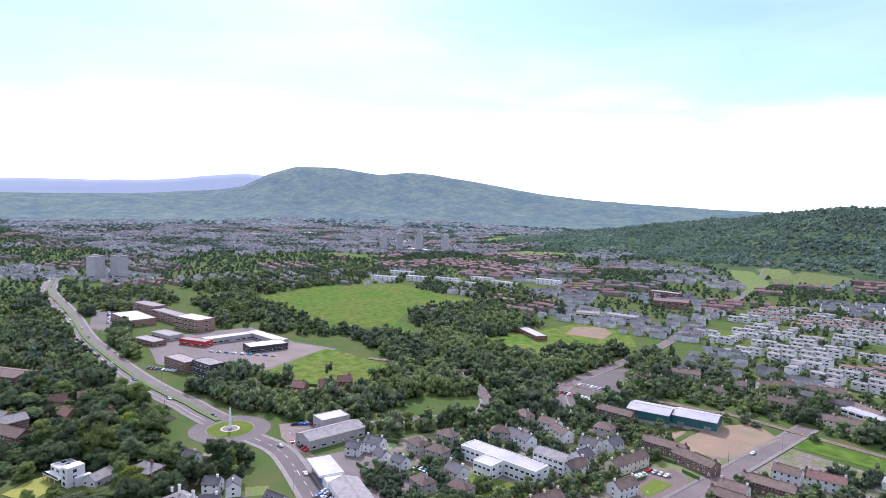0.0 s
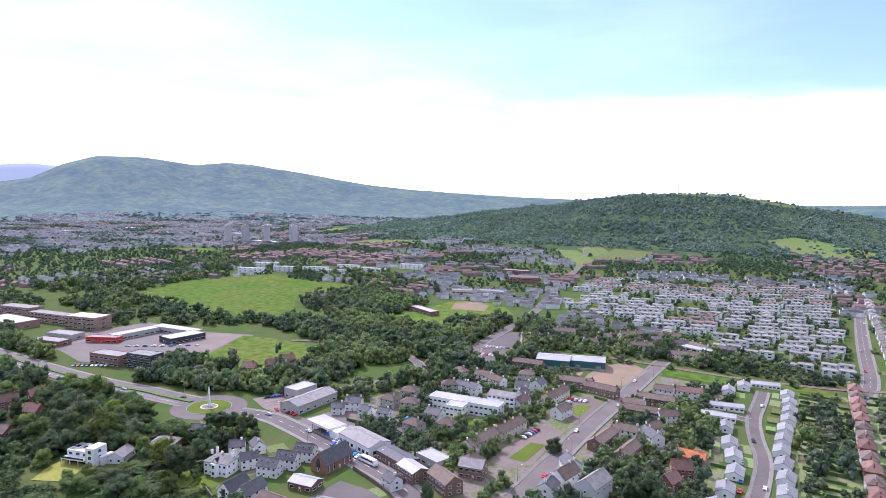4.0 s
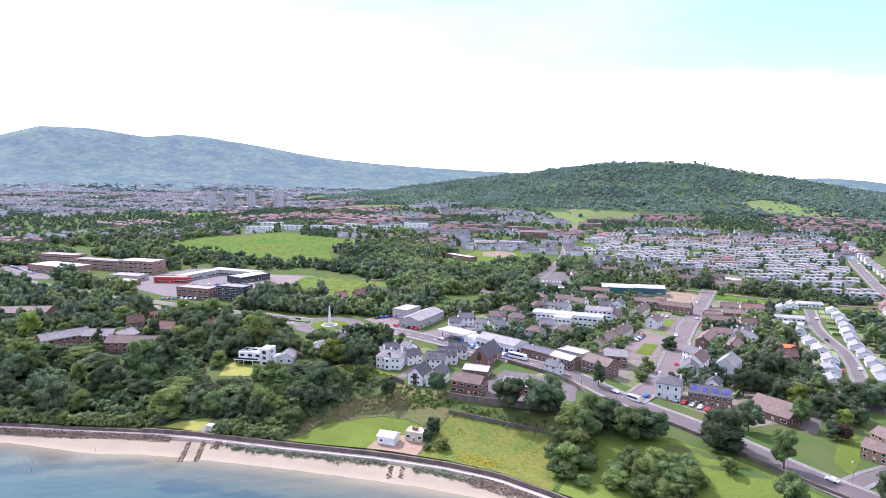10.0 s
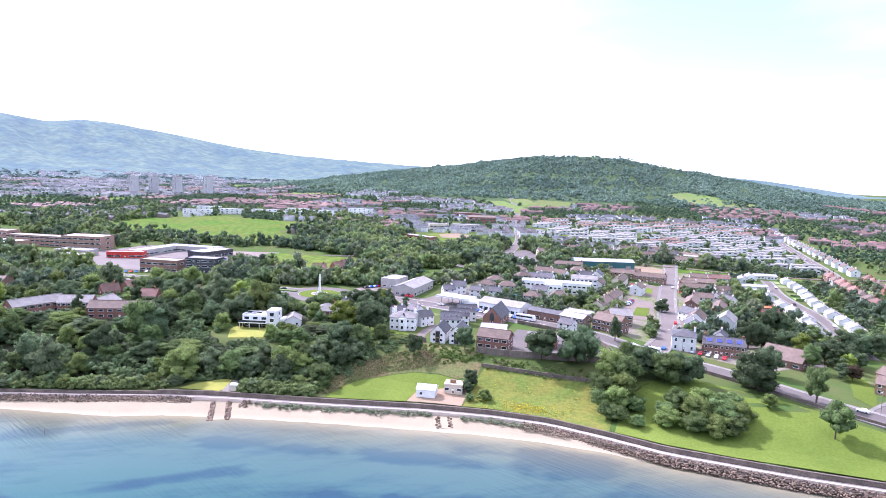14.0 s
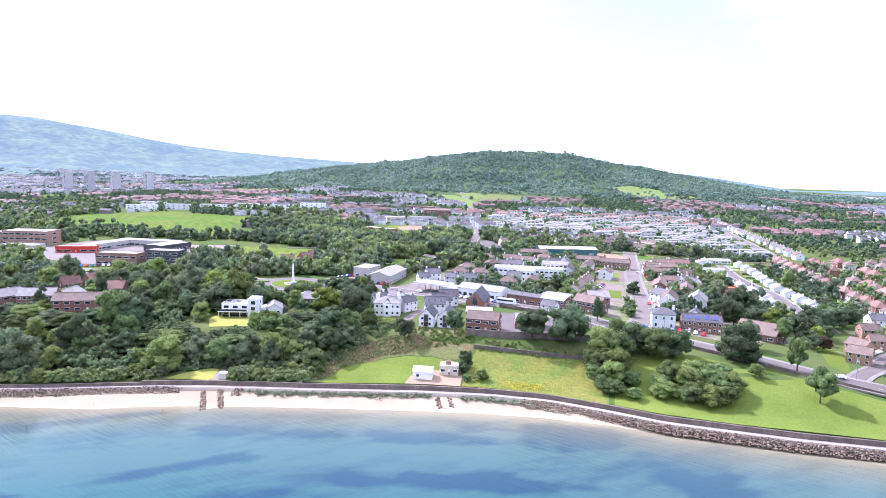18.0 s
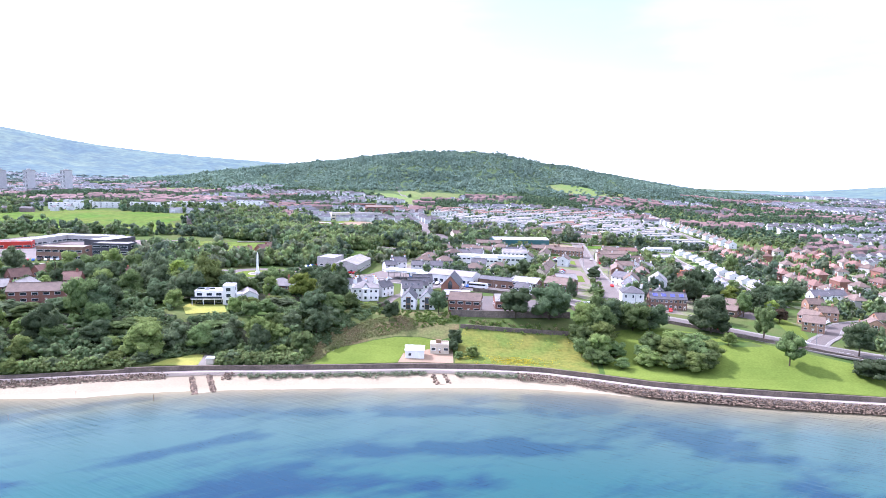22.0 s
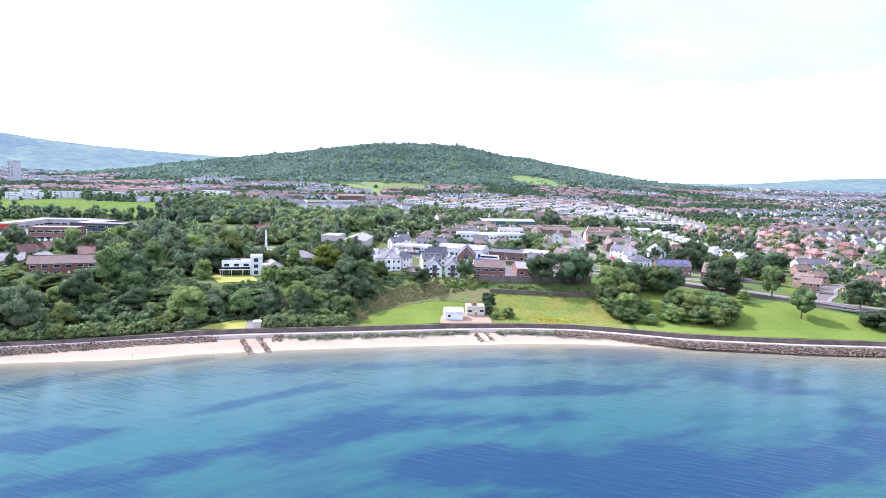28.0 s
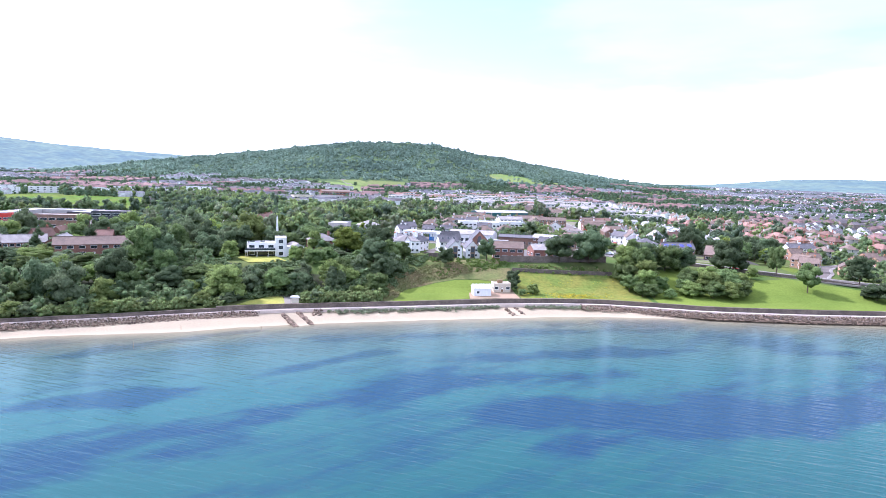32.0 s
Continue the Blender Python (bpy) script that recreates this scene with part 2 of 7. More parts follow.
for key, c in (("woodland_leaf", (0.185, 0.255, 0.115)), ("woodland_dark", (0.132, 0.182, 0.112)), ("woodland_light", (0.25, 0.32, 0.12)), ("woodland_olive", (0.215, 0.25, 0.145))):
    mat(key, c, tuple(v * 0.7 for v in c), 0.06, 0.9, 0.06, 0, 6, 0.6, 0.35, 0.25, island=True, hue=0.018, through_light=0.45)
# extra blue in the hill leaves carries the haze of distance
mat("hazy_hill_leaf", (0.21, 0.295, 0.215), (0.135, 0.20, 0.15), 0.007, 0.95, 0.05, 0, 6, 0.3, 0.3, 0.3, island=True, hue=0.02, through_light=0.4)
mat("town_leaf", (0.11, 0.165, 0.085), (0.075, 0.12, 0.068), 0.02, 0.85, 0.15, 0, 6, 0.3, 0.3, 0.3, island=True, hue=0.02, through_light=0.4)
# leaf green paled and blued, haze of the distance painted in
mat("hazy_distant_leaf", (0.17, 0.22, 0.19), (0.14, 0.185, 0.165), 0.012, 0.9, 0.1, 0, 6, 0.3, 0.2, 0.2, island=True, through_light=0.4)
mat("tower_wall", (0.46, 0.45, 0.44), (0.40, 0.39, 0.39), 0.2, 0.8, 0.25, 0, 4, 1.0, 0.08)
mat("white_render", (0.74, 0.73, 0.71), (0.65, 0.64, 0.62), 0.25, 0.8, 0.3, 0.1, 5, 1.2, 0.06, 0.08)
mat("estate_render", (0.72, 0.715, 0.70), (0.61, 0.605, 0.59), 0.08, 0.8, 0.3, 0.1, 5, 1.2, 0.08, 0.16)
mat("cream_render", (0.66, 0.58, 0.45), (0.58, 0.50, 0.38), 0.25, 0.8, 0.3, 0.1, 5, 1.2, 0.07)
mat("grey_render", (0.46, 0.43, 0.40), (0.38, 0.36, 0.34), 0.25, 0.85, 0.3, 0.1, 5, 1.2, 0.09)
mat("red_brick", (0.27, 0.13, 0.095), (0.21, 0.105, 0.08), 0.3, 0.9, 0.2, 0.3, 8, 3.0, 0.2, 0.15)
mat("brown_brick", (0.24, 0.145, 0.105), (0.18, 0.11, 0.085), 0.3, 0.9, 0.2, 0.3, 8, 3.0, 0.2, 0.15)
mat("college_brick", (0.34, 0.22, 0.165), (0.27, 0.175, 0.135), 0.3, 0.9, 0.2, 0.3, 8, 3.0, 0.18, 0.12)
mat("tan_brick", (0.42, 0.26, 0.17), (0.34, 0.21, 0.14), 0.3, 0.9, 0.2, 0.3, 8, 3.0, 0.18, 0.12)
mat("slate", (0.108, 0.102, 0.105), (0.08, 0.076, 0.08), 0.5, 0.65, 0.35, 0.4, 4, 2.5, 0.2, 0.2)
mat("brown_tile", (0.18, 0.13, 0.10), (0.135, 0.10, 0.08), 0.5, 0.8, 0.25, 0.4, 4, 2.5, 0.2, 0.2)
mat("red_tile", (0.225, 0.128, 0.098), (0.17, 0.10, 0.08), 0.5, 0.8, 0.25, 0.4, 4, 2.5, 0.2, 0.35)
mat("orange_tile", (0.60, 0.21, 0.08), (0.5, 0.17, 0.07), 0.5, 0.8, 0.25, 0.4, 4, 2.5, 0.2, 0.1)
mat("grey_roof", (0.27, 0.25, 0.23), (0.20, 0.187, 0.172), 0.4, 0.75, 0.3, 0.3, 4, 2.5, 0.15, 0.15)
mat("pale_roof", (0.40, 0.39, 0.385), (0.32, 0.31, 0.305), 0.1, 0.6, 0.35, 0.1, 3, 1.0, 0.08, 0.06)
mat("green_cladding", (0.03, 0.12, 0.125), (0.025, 0.10, 0.105), 0.3, 0.5, 0.4, 0, 6, 2, 0.1)
mat("blue_cladding", (0.05, 0.20, 0.50), None, 0.3, 0.5, 0.4)
mat("red_cladding", (0.62, 0.05, 0.03), (0.5, 0.045, 0.03), 0.3, 0.5, 0.4)
mat("dark_cladding", (0.06, 0.06, 0.07), None, 0.3, 0.5, 0.4)
mat("white_paint", (0.82, 0.82, 0.80), (0.75, 0.75, 0.73), 0.5, 0.5, 0.4, 0, 6, 3, 0.05)
mat("timber", (0.25, 0.16, 0.09), None, 0.8, 0.8, 0.2, 0.3, 6)
mat("window_glass", (0.035, 0.045, 0.055), (0.02, 0.025, 0.03), 0.5, 0.08, 0.6, 0, 6, 1, 0.2, 0.4)
mat("solar_glass", (0.06, 0.07, 0.30), (0.04, 0.05, 0.22), 0.5, 0.12, 0.6, 0, 6, 1, 0.1)
mat("rubber", (0.02, 0.02, 0.02), None, 1.0, 0.9)
mat("metal_grey", (0.35, 0.36, 0.37), None, 1.0, 0.45, 0.5, metal=0.6)
for key, c in (("car_white", (0.80, 0.80, 0.80)), ("car_silver", (0.45, 0.46, 0.48)), ("car_red", (0.55, 0.03, 0.03)),
               ("car_blue", (0.04, 0.13, 0.42)), ("car_black", (0.03, 0.03, 0.035)), ("car_teal", (0.03, 0.35, 0.55))):
    mat(key, c, c, 0.5, 0.25, 0.6, 0, 6, 1, 0.03, 0.05)


def two_tone_water():
    """Shallow clear sea: pale sand near the beach, dark weed beds in long slanting bands, ripples."""
    m = bpy.data.materials.new("sea_water")
    m.use_nodes = True
    n, l = m.node_tree.nodes, m.node_tree.links
    b = n["Principled BSDF"]
    b.inputs["Roughness"].default_value, b.inputs["IOR"].default_value, b.inputs["Specular IOR Level"].default_value = 0.1, 1.33, 0.26
    geo = n.new("ShaderNodeNewGeometry")
    mp = n.new("ShaderNodeMapping")
    mp.vector_type = "TEXTURE"
    mp.inputs["Rotation"].default_value, mp.inputs["Scale"].default_value = (0, 0, radians(30)), (170, 48, 1)
    l.new(geo.outputs["Position"], mp.inputs[0])
    weed = n.new("ShaderNodeTexNoise")
    weed.inputs["Scale"].default_value, weed.inputs["Detail"].default_value, weed.inputs["Roughness"].default_value = 1.5, 8, 0.6
    l.new(mp.outputs[0], weed.inputs[0])
    small = n.new("ShaderNodeTexNoise")
    small.inputs["Scale"].default_value, small.inputs["Detail"].default_value, small.inputs["Roughness"].default_value = 9.0, 10, 0.68
    l.new(mp.outputs[0], small.inputs[0])
    both = n.new("ShaderNodeMath")
    both.operation = "MULTIPLY_ADD"
    both.inputs[1].default_value = 0.62
    l.new(small.outputs[0], both.inputs[0])
    shift = n.new("ShaderNodeMath")
    shift.inputs[1].default_value = -0.30
    l.new(weed.outputs[0], shift.inputs[0])
    bed = n.new("ShaderNodeAttribute")
    bed.attribute_name = "weed"
    more = n.new("ShaderNodeMath")
    more.operation, more.inputs[1].default_value = "MULTIPLY_ADD", 0.30
    l.new(bed.outputs["Fac"], more.inputs[0])
    l.new(shift.outputs[0], more.inputs[2])
    l.new(more.outputs[0], both.inputs[2])
    wr = n.new("ShaderNodeMapRange")
    wr.inputs[1].default_value, wr.inputs[2].default_value = 0.47, 0.74
    l.new(both.outputs[0], wr.inputs[0])
    deep = n.new("ShaderNodeAttribute")
    deep.attribute_name = "depth"
    tone = n.new("ShaderNodeValToRGB")
    e = tone.color_ramp.elements
    e[0].position, e[0].color = 0.0, (0.25, 0.215, 0.135, 1)
    e[1].position, e[1].color = 1.0, (0.006, 0.056, 0.058, 1)
    for p, c in ((0.05, (0.13, 0.135, 0.095, 1)), (0.16, (0.06, 0.105, 0.098, 1)), (0.45, (0.02, 0.08, 0.083, 1))):
        x = e.new(p)
        x.color = c
    l.new(deep.outputs["Fac"], tone.inputs[0])
    amount = n.new("ShaderNodeMath")
    amount.operation = "MULTIPLY"
    l.new(wr.outputs[0], amount.inputs[0])
    dr = n.new("ShaderNodeMapRange")
    dr.inputs[1].default_value, dr.inputs[2].default_value, dr.inputs[3].default_value, dr.inputs[4].default_value = 0.05, 0.5, 0.3, 0.9
    l.new(deep.outputs["Fac"], dr.inputs[0])
    l.new(dr.outputs[0], amount.inputs[1])
    mix = n.new("ShaderNodeMixRGB")
    mix.inputs[2].default_value = (0.005, 0.028, 0.066, 1)
    l.new(amount.outputs[0], mix.inputs[0])
    l.new(tone.outputs[0], mix.inputs[1])
    l.new(mix.outputs[0], b.inputs["Base Color"])
    wave = n.new("ShaderNodeTexNoise")
    wm = n.new("ShaderNodeMapping")
    wm.vector_type = "TEXTURE"
    wm.inputs["Rotation"].default_value, wm.inputs["Scale"].default_value = (0, 0, radians(-24)), (7.5, 1.0, 1)
    l.new(geo.outputs["Position"], wm.inputs[0])
    l.new(wm.outputs[0], wave.inputs[0])
    wave.inputs["Scale"].default_value, wave.inputs["Detail"].default_value = 0.7, 5
    bp = n.new("ShaderNodeBump")
    bp.inputs["Strength"].default_value, bp.inputs["Distance"].default_value = 0.5, 0.5
    l.new(wave.outputs[0], bp.inputs["Height"])
    l.new(bp.outputs[0], b.inputs["Normal"])
    MATS["sea_water"] = m


two_tone_water()


# ---------- mesh tools ----------
class Build:
    """Gathers boxes, prisms and sheets into one mesh."""

    def __init__(self, *mats):
        self.v, self.f, self.m, self.mats = [], [], [], mats

    def add(self, verts, faces, m=0):
        k = len(self.v)
        self.v += [tuple(p) for p in verts]
        self.f += [tuple(k + i for i in q) for q in faces]
        self.m += [m] * len(faces)
        return self

    def box(self, x0, y0, z0, x1, y1, z1, m=0):
        return self.add([(x0, y0, z0), (x1, y0, z0), (x1, y1, z0), (x0, y1, z0), (x0, y0, z1), (x1, y0, z1), (x1, y1, z1), (x0, y1, z1)],
                        [(0, 3, 2, 1), (4, 5, 6, 7), (0, 1, 5, 4), (1, 2, 6, 5), (2, 3, 7, 6), (3, 0, 4, 7)], m)

    def prism(self, ring, z0, z1, m=0, top=None):
        n = len(ring)
        top = top or ring
        vs = [(x, y, z0) for x, y in ring] + [(x, y, z1) for x, y in top]
        return self.add(vs, [tuple(reversed(range(n))), tuple(range(n, 2 * n))] + [(i, (i + 1) % n, n + (i + 1) % n, n + i) for i in range(n)], m)

    def mesh(self, name):
        me = bpy.data.meshes.new(name)
        me.from_pydata(self.v, [], self.f)
        for k in self.mats:
            me.materials.append(MATS[k])
        me.polygons.foreach_set("material_index", self.m)
        me.update()
        return me


def thing(name, label, category, group="", kind="", data=None):
    return tagged(new(name, data), label, category, group, kind)


def part(name, data, parent, label="", at=None):
    """One mesh under a thing or under a part."""
    ob = new(name, data.mesh(name) if isinstance(data, Build) else data)
    ob.parent = parent
    if at is not None:
        ob.matrix_basis = at
    return tagged(ob, label)


def circle(r, n, x=0, y=0, a0=0.0):
    return [(x + r * math.cos(a0 + 2 * math.pi * i / n), y + r * math.sin(a0 + 2 * math.pi * i / n)) for i in range(n)]


def np_mesh(name, v, f, mats, idx=None, flat=False):
    """A mesh from arrays of triangles."""
    me = bpy.data.meshes.new(name)
    me.vertices.add(len(v))
    me.vertices.foreach_set("co", np.asarray(v, np.float32).ravel())
    k = f.shape[1]
    me.loops.add(f.size)
    me.loops.foreach_set("vertex_index", f.astype(np.int32).ravel())
    me.polygons.add(len(f))
    me.polygons.foreach_set("loop_start", np.arange(0, f.size, k, dtype=np.int32))
    me.polygons.foreach_set("loop_total", np.full(len(f), k, np.int32))
    for m in mats:
        me.materials.append(MATS[m])
    if idx is not None:
        me.polygons.foreach_set("material_index", np.asarray(idx, np.int32))
    if flat:
        me.attributes.new("sharp_face", "BOOLEAN", "FACE").data.foreach_set("value", np.ones(len(f), bool))
    me.update(calc_edges=True)
    return me


# ---------- the lie of the land ----------
WALL_X = [-2000, -300, -83, -66, -49, -31, -13, 28, 68, 95, 117, 138, 158, 180, 200, 233, 420, 2000]
WALL_Y = [-700, -82, -9, -4, 2, 8, 13, 20, 28, 31, 30.5, 25, 18.5, 16, 14, 13, 4, -120]
WET_X = [-2000, -300, -83, -42, -26, -8, 11, 39, 69, 93, 115, 136, 157, 180, 220, 420, 2000]
WET_Y = [-715, -96, -19, -12, -5, 0, 4, 9.5, 14.5, 18, 19.5, 18.5, 14.8, 12.6, 9.8, 0, -124]


def smooth(t):
    t = np.clip(t, 0, 1)
    return t * t * (3 - 2 * t)


def wall_y(x):
    return np.interp(x, WALL_X, WALL_Y)


def wet_y(x):
    return np.interp(x, WET_X, WET_Y)


HILL_X = [-1300, -950, -770, -640, -500, -400, -300, -200, -100, -10, 40, 100, 180, 250, 330, 440, 520, 600, 730, 830, 950, 1300, 1800]
HILL_Z = [0, 18, 44, 65, 82, 92, 107, 122, 132, 137, 139, 135, 125, 115, 104, 86, 72, 57, 37, 24, 16, 8, 0]


def hill(x, y):
    ridge = 1950 + 0.06 * x
    near = np.where(y < ridge, 520.0, 700.0)
    return np.interp(x, HILL_X, HILL_Z) * np.exp(-((y - ridge) / near) ** 2)


def land(x, y):
    """Height of the ground: sea bed, beach, the bank behind the sea wall, the plain, the wooded hill."""
    x, y = np.asarray(x, float), np.asarray(y, float)
    w, s = wall_y(x), wet_y(x)
    plain = np.interp(x, [-400, 130, 180, 270, 320, 600], [15, 15, 13, 9.5, 8, 9])
    plain = plain + (np.interp(y, [0, 250, 600, 2000], [0, 0, 4, 6]) * (plain < 14.5)) + np.interp(y, [0, 700, 1500, 4800], [0, 0, 5, 20])
    y0 = np.interp(x, [-400, 0, 16, 32, 132, 146, 420], [18, 18, 16, 38, 44, 8, 4]) + np.interp(x, [10, 32, 132, 146], [1, 0, 0, 1]) * w
    y1 = np.interp(x, [-400, 0, 40, 134, 160, 215, 260, 420], [56, 58, 77, 77, 84, 66, 52, 60])
    inland = 4.5 + np.interp(y - w, [0, 40], [0, 1.6]) + (plain - 5.2) * smooth((y - y0) / np.maximum(y1 - y0, 4))
    inland = np.minimum(inland, np.maximum(plain, 5.4))
    beach = np.interp((y - s) / np.maximum(w - s, 1), [-6, -1, 0, 1], [-5, -1.0, 0.0, 2.4])
    z = np.where(y > w, inland, beach)
    return z + hill(x, y)


def gz(x, y):
    return float(land(x, y))


def stretch_lines(lo, a, b, hi, step, growth):
    mid = list(np.arange(a, b + 0.1, step))
    left, right, d = [a], [b], step
    while left[-1] > lo:
        d *= growth
        left.append(left[-1] - d)
    d = step
    while right[-1] < hi:
        d *= growth
        right.append(right[-1] + d)
    return np.array(left[:0:-1] + mid + right[1:])


gx = stretch_lines(-4800, -220, 330, 4400, 3.0, 1.045)
gy = stretch_lines(-420, -40, 130, 4700, 2.5, 1.045)
GX, GY = np.meshgrid(gx, gy)
GZ = land(GX, GY)
behind = GY - wall_y(GX)
GZ = np.where((behind > 0) & (behind < 2.2), 2.2, GZ)
edge = np.abs(GY - wall_y(GX))
nx_, ny_ = len(gx), len(gy)
ii = np.arange(nx_ * ny_).reshape(ny_, nx_)
gf = np.stack([ii[:-1, :-1], ii[:-1, 1:], ii[1:, 1:], ii[1:, :-1]], -1).reshape(-1, 4)
gcx, gcy = (GX[:-1, :-1] + GX[1:, 1:]) / 2, (GY[:-1, :-1] + GY[1:, 1:]) / 2
gid = np.where((hill(gcx, gcy) > 9) & (gcy < 2300), 3, np.where(gcy < wall_y(gcx), np.where(gcy < wet_y(gcx) - 30, 2, 1), 0)).ravel()
ground = thing("ground", "rough grassy ground with a sandy beach below the sea wall", "ground", kind="structure",
               data=np_mesh("ground", np.stack([GX, GY, GZ], -1).reshape(-1, 3), gf, ["scrub_ground", "sand", "wet_sand", "hill_floor"], gid))

# sea
sx = stretch_lines(-4800, -150, 320, 4400, 4.0, 1.08)
sy = np.concatenate([np.arange(-4000, -420, 200), np.arange(-420, -160, 5.0), np.arange(-160, 60, 3.0)])
SX, SY = np.meshgrid(sx, sy)
si = np.arange(SX.size).reshape(SX.shape)
sf = np.stack([si[:-1, :-1], si[:-1, 1:], si[1:, 1:], si[1:, :-1]], -1).reshape(-1, 4)
keep = (wet_y((SX[:-1, :-1] + SX[1:, 1:]) / 2) + 14 > SY[:-1, :-1]).ravel()
sea_mesh = np_mesh("sea", np.stack([SX, SY, np.zeros_like(SX)], -1).reshape(-1, 3), sf[keep], ["sea_water"])
at = sea_mesh.attributes.new("depth", "FLOAT", "POINT")
at.data.foreach_set("value", np.clip((wet_y(SX) - SY) / 160, 0, 1).astype(np.float32).ravel())


ragged = np.array([[noise.noise(Vector((x * 0.045, y * 0.07, 4))) + 0.6 * noise.noise(Vector((x * 0.12, y * 0.2, 8))) for x in sx] for y in sy])


def bed(x0, y0, x1, y1, half):
    """How far a point lies within a long weed bed between two ends, 1 on its middle line."""
    ux, uy = x1 - x0, y1 - y0
    k = np.clip(((SX - x0) * ux + (SY - y0) * uy) / (ux * ux + uy * uy), 0, 1)
    return np.clip(1.45 - (np.hypot(SX - x0 - ux * k, SY - y0 - uy * k) + ragged * (half + 3)) / half, 0, 1)


BEDS = ((-75, -140, -8, -92, 9), (-8, -92, 42, -64, 8), (42, -64, 95, -52, 5), (64, -90, 120, -88, 11), (120, -86, 150, -86, 9), (-80, -96, -15, -66, 4.5), (-15, -66, 26, -34, 2.5), (-72, -46, -16, -8, 1.8),
        (120, 8, 150, -6, 6), (160, -20, 185, -36, 9), (60, -40, 130, -30, 3), (-60, -180, 60, -150, 14), (180, -70, 300, -60, 12), (92, 4, 138, 12, 4.5), (58, -12, 112, -3, 3), (8, -20, 50, -12, 2.5))
weed = np.max([bed(*q) for q in BEDS], axis=0)
wa = sea_mesh.attributes.new("weed", "FLOAT", "POINT")
wa.data.foreach_set("value", weed.astype(np.float32).ravel())
sea = thing("water", "clear turquoise sea with dark weed beds and small ripples", "sea", kind="structure", data=sea_mesh)


def patch(name, pts, m, label, category, off=0.10, step=8.0, kind="structure"):
    """A flat surface laid over the ground within an outline."""
    bm = bmesh.new()
    bm.faces.new([bm.verts.new((x, y, 0)) for x, y in pts])
    xs, ys = [p[0] for p in pts], [p[1] for p in pts]
    for axis, lo, hi in ((0, min(xs), max(xs)), (1, min(ys), max(ys))):
        k = lo + step
        while k < hi:
            no = (1, 0, 0) if axis == 0 else (0, 1, 0)
            bmesh.ops.bisect_plane(bm, geom=bm.verts[:] + bm.edges[:] + bm.faces[:], plane_co=(k, k, 0), plane_no=no)
            k += step
    for v in bm.verts:
        v.co.z = gz(v.co.x, v.co.y) + off
    if sum(f.normal.z for f in bm.faces) < 0:
        bmesh.ops.reverse_faces(bm, faces=bm.faces[:])
    me = bpy.data.meshes.new(name)
    bm.to_mesh(me)
    bm.free()
    me.materials.append(MATS[m])
    return thing(name, label, category, kind=kind, data=me)


def sample(line, step):
    out = []
    for (x0, y0), (x1, y1) in zip(line, line[1:]):
        n = max(1, int(math.hypot(x1 - x0, y1 - y0) / step))
        out += [(x0 + (x1 - x0) * i / n, y0 + (y1 - y0) * i / n) for i in range(n)]
    return out + [line[-1]]


def rounded(line, times=2):
    """Cuts the corners of a line twice, so that it bends."""
    for _ in range(times):
        out = [line[0]]
        for a, b in zip(line, line[1:]):
            out += [(a[0] * 0.75 + b[0] * 0.25, a[1] * 0.75 + b[1] * 0.25), (a[0] * 0.25 + b[0] * 0.75, a[1] * 0.25 + b[1] * 0.75)]
        line = out + [line[-1]]
    return line


def side(line, d):
    """The line moved d to its left."""
    out = []
    for i, (x, y) in enumerate(line):
        a, b = line[max(i - 1, 0)], line[min(i + 1, len(line) - 1)]
        l = math.hypot(b[0] - a[0], b[1] - a[1]) or 1
        out.append((x - (b[1] - a[1]) / l * d, y + (b[0] - a[0]) / l * d))
    return out


def ribbon(line, d0, d1, z0, thick, m, level=None):
    """A strip along a line between two offsets, lifted z0 over the ground, thick downwards."""
    a, b = side(line, d0), side(line, d1)
    bd = Build(m)
    vs = []
    for (cx, cy), p, q in zip(line, a, b):
        h = level if level is not None else max(gz(cx, cy), gz(*p), gz(*q))
        vs += [(*p, h + z0), (*q, h + z0), (*p, h + z0 - thick), (*q, h + z0 - thick)]
    n = len(line)
    fs = []
    for i in range(n - 1):
        k, j = 4 * i, 4 * i + 4
        fs += [(k, j, j + 1, k + 1), (k + 2, j + 2, j, k), (k + 1, j + 1, j + 3, k + 3), (k + 3, j + 3, j + 2, k + 2)]
    fs += [(0, 1, 3, 2), (4 * n - 4, 4 * n - 2, 4 * n - 1, 4 * n - 3)]
    return bd.add(vs, fs)

# ---------- sea wall, promenade, rock armour ----------
WALL_LINE = [(x, float(wall_y(x))) for x in range(-300, 421, 6)]
sea_wall = thing("sea_wall", "dark weathered stone sea wall along the promenade", "wall", kind="structure")
for k in range(0, len(WALL_LINE) - 1, 4):
    seg = WALL_LINE[k:k + 5]
    top = 4.3 if seg[0][0] < -36 else 4.9
    part("wall_length", ribbon(seg, -0.3, 0.35, top, top, "sea_wall_stone", 0.0), sea_wall)
    part("coping", ribbon(seg, -0.38, 0.43, top + 0.15, 0.15, "sea_wall_stone", 0.0), sea_wall)
promenade = thing("promenade", "pale concrete promenade at the foot of the sea wall", "path", kind="structure")
for line, width in (([p for p in WALL_LINE if p[0] <= -24], -1.5), ([p for p in WALL_LINE if p[0] >= -24], -2.3)):
    part("path_length", ribbon(line, width, -0.3, 3.2, 3.1, "concrete", 0.0), promenade)

rng = random.Random(11)


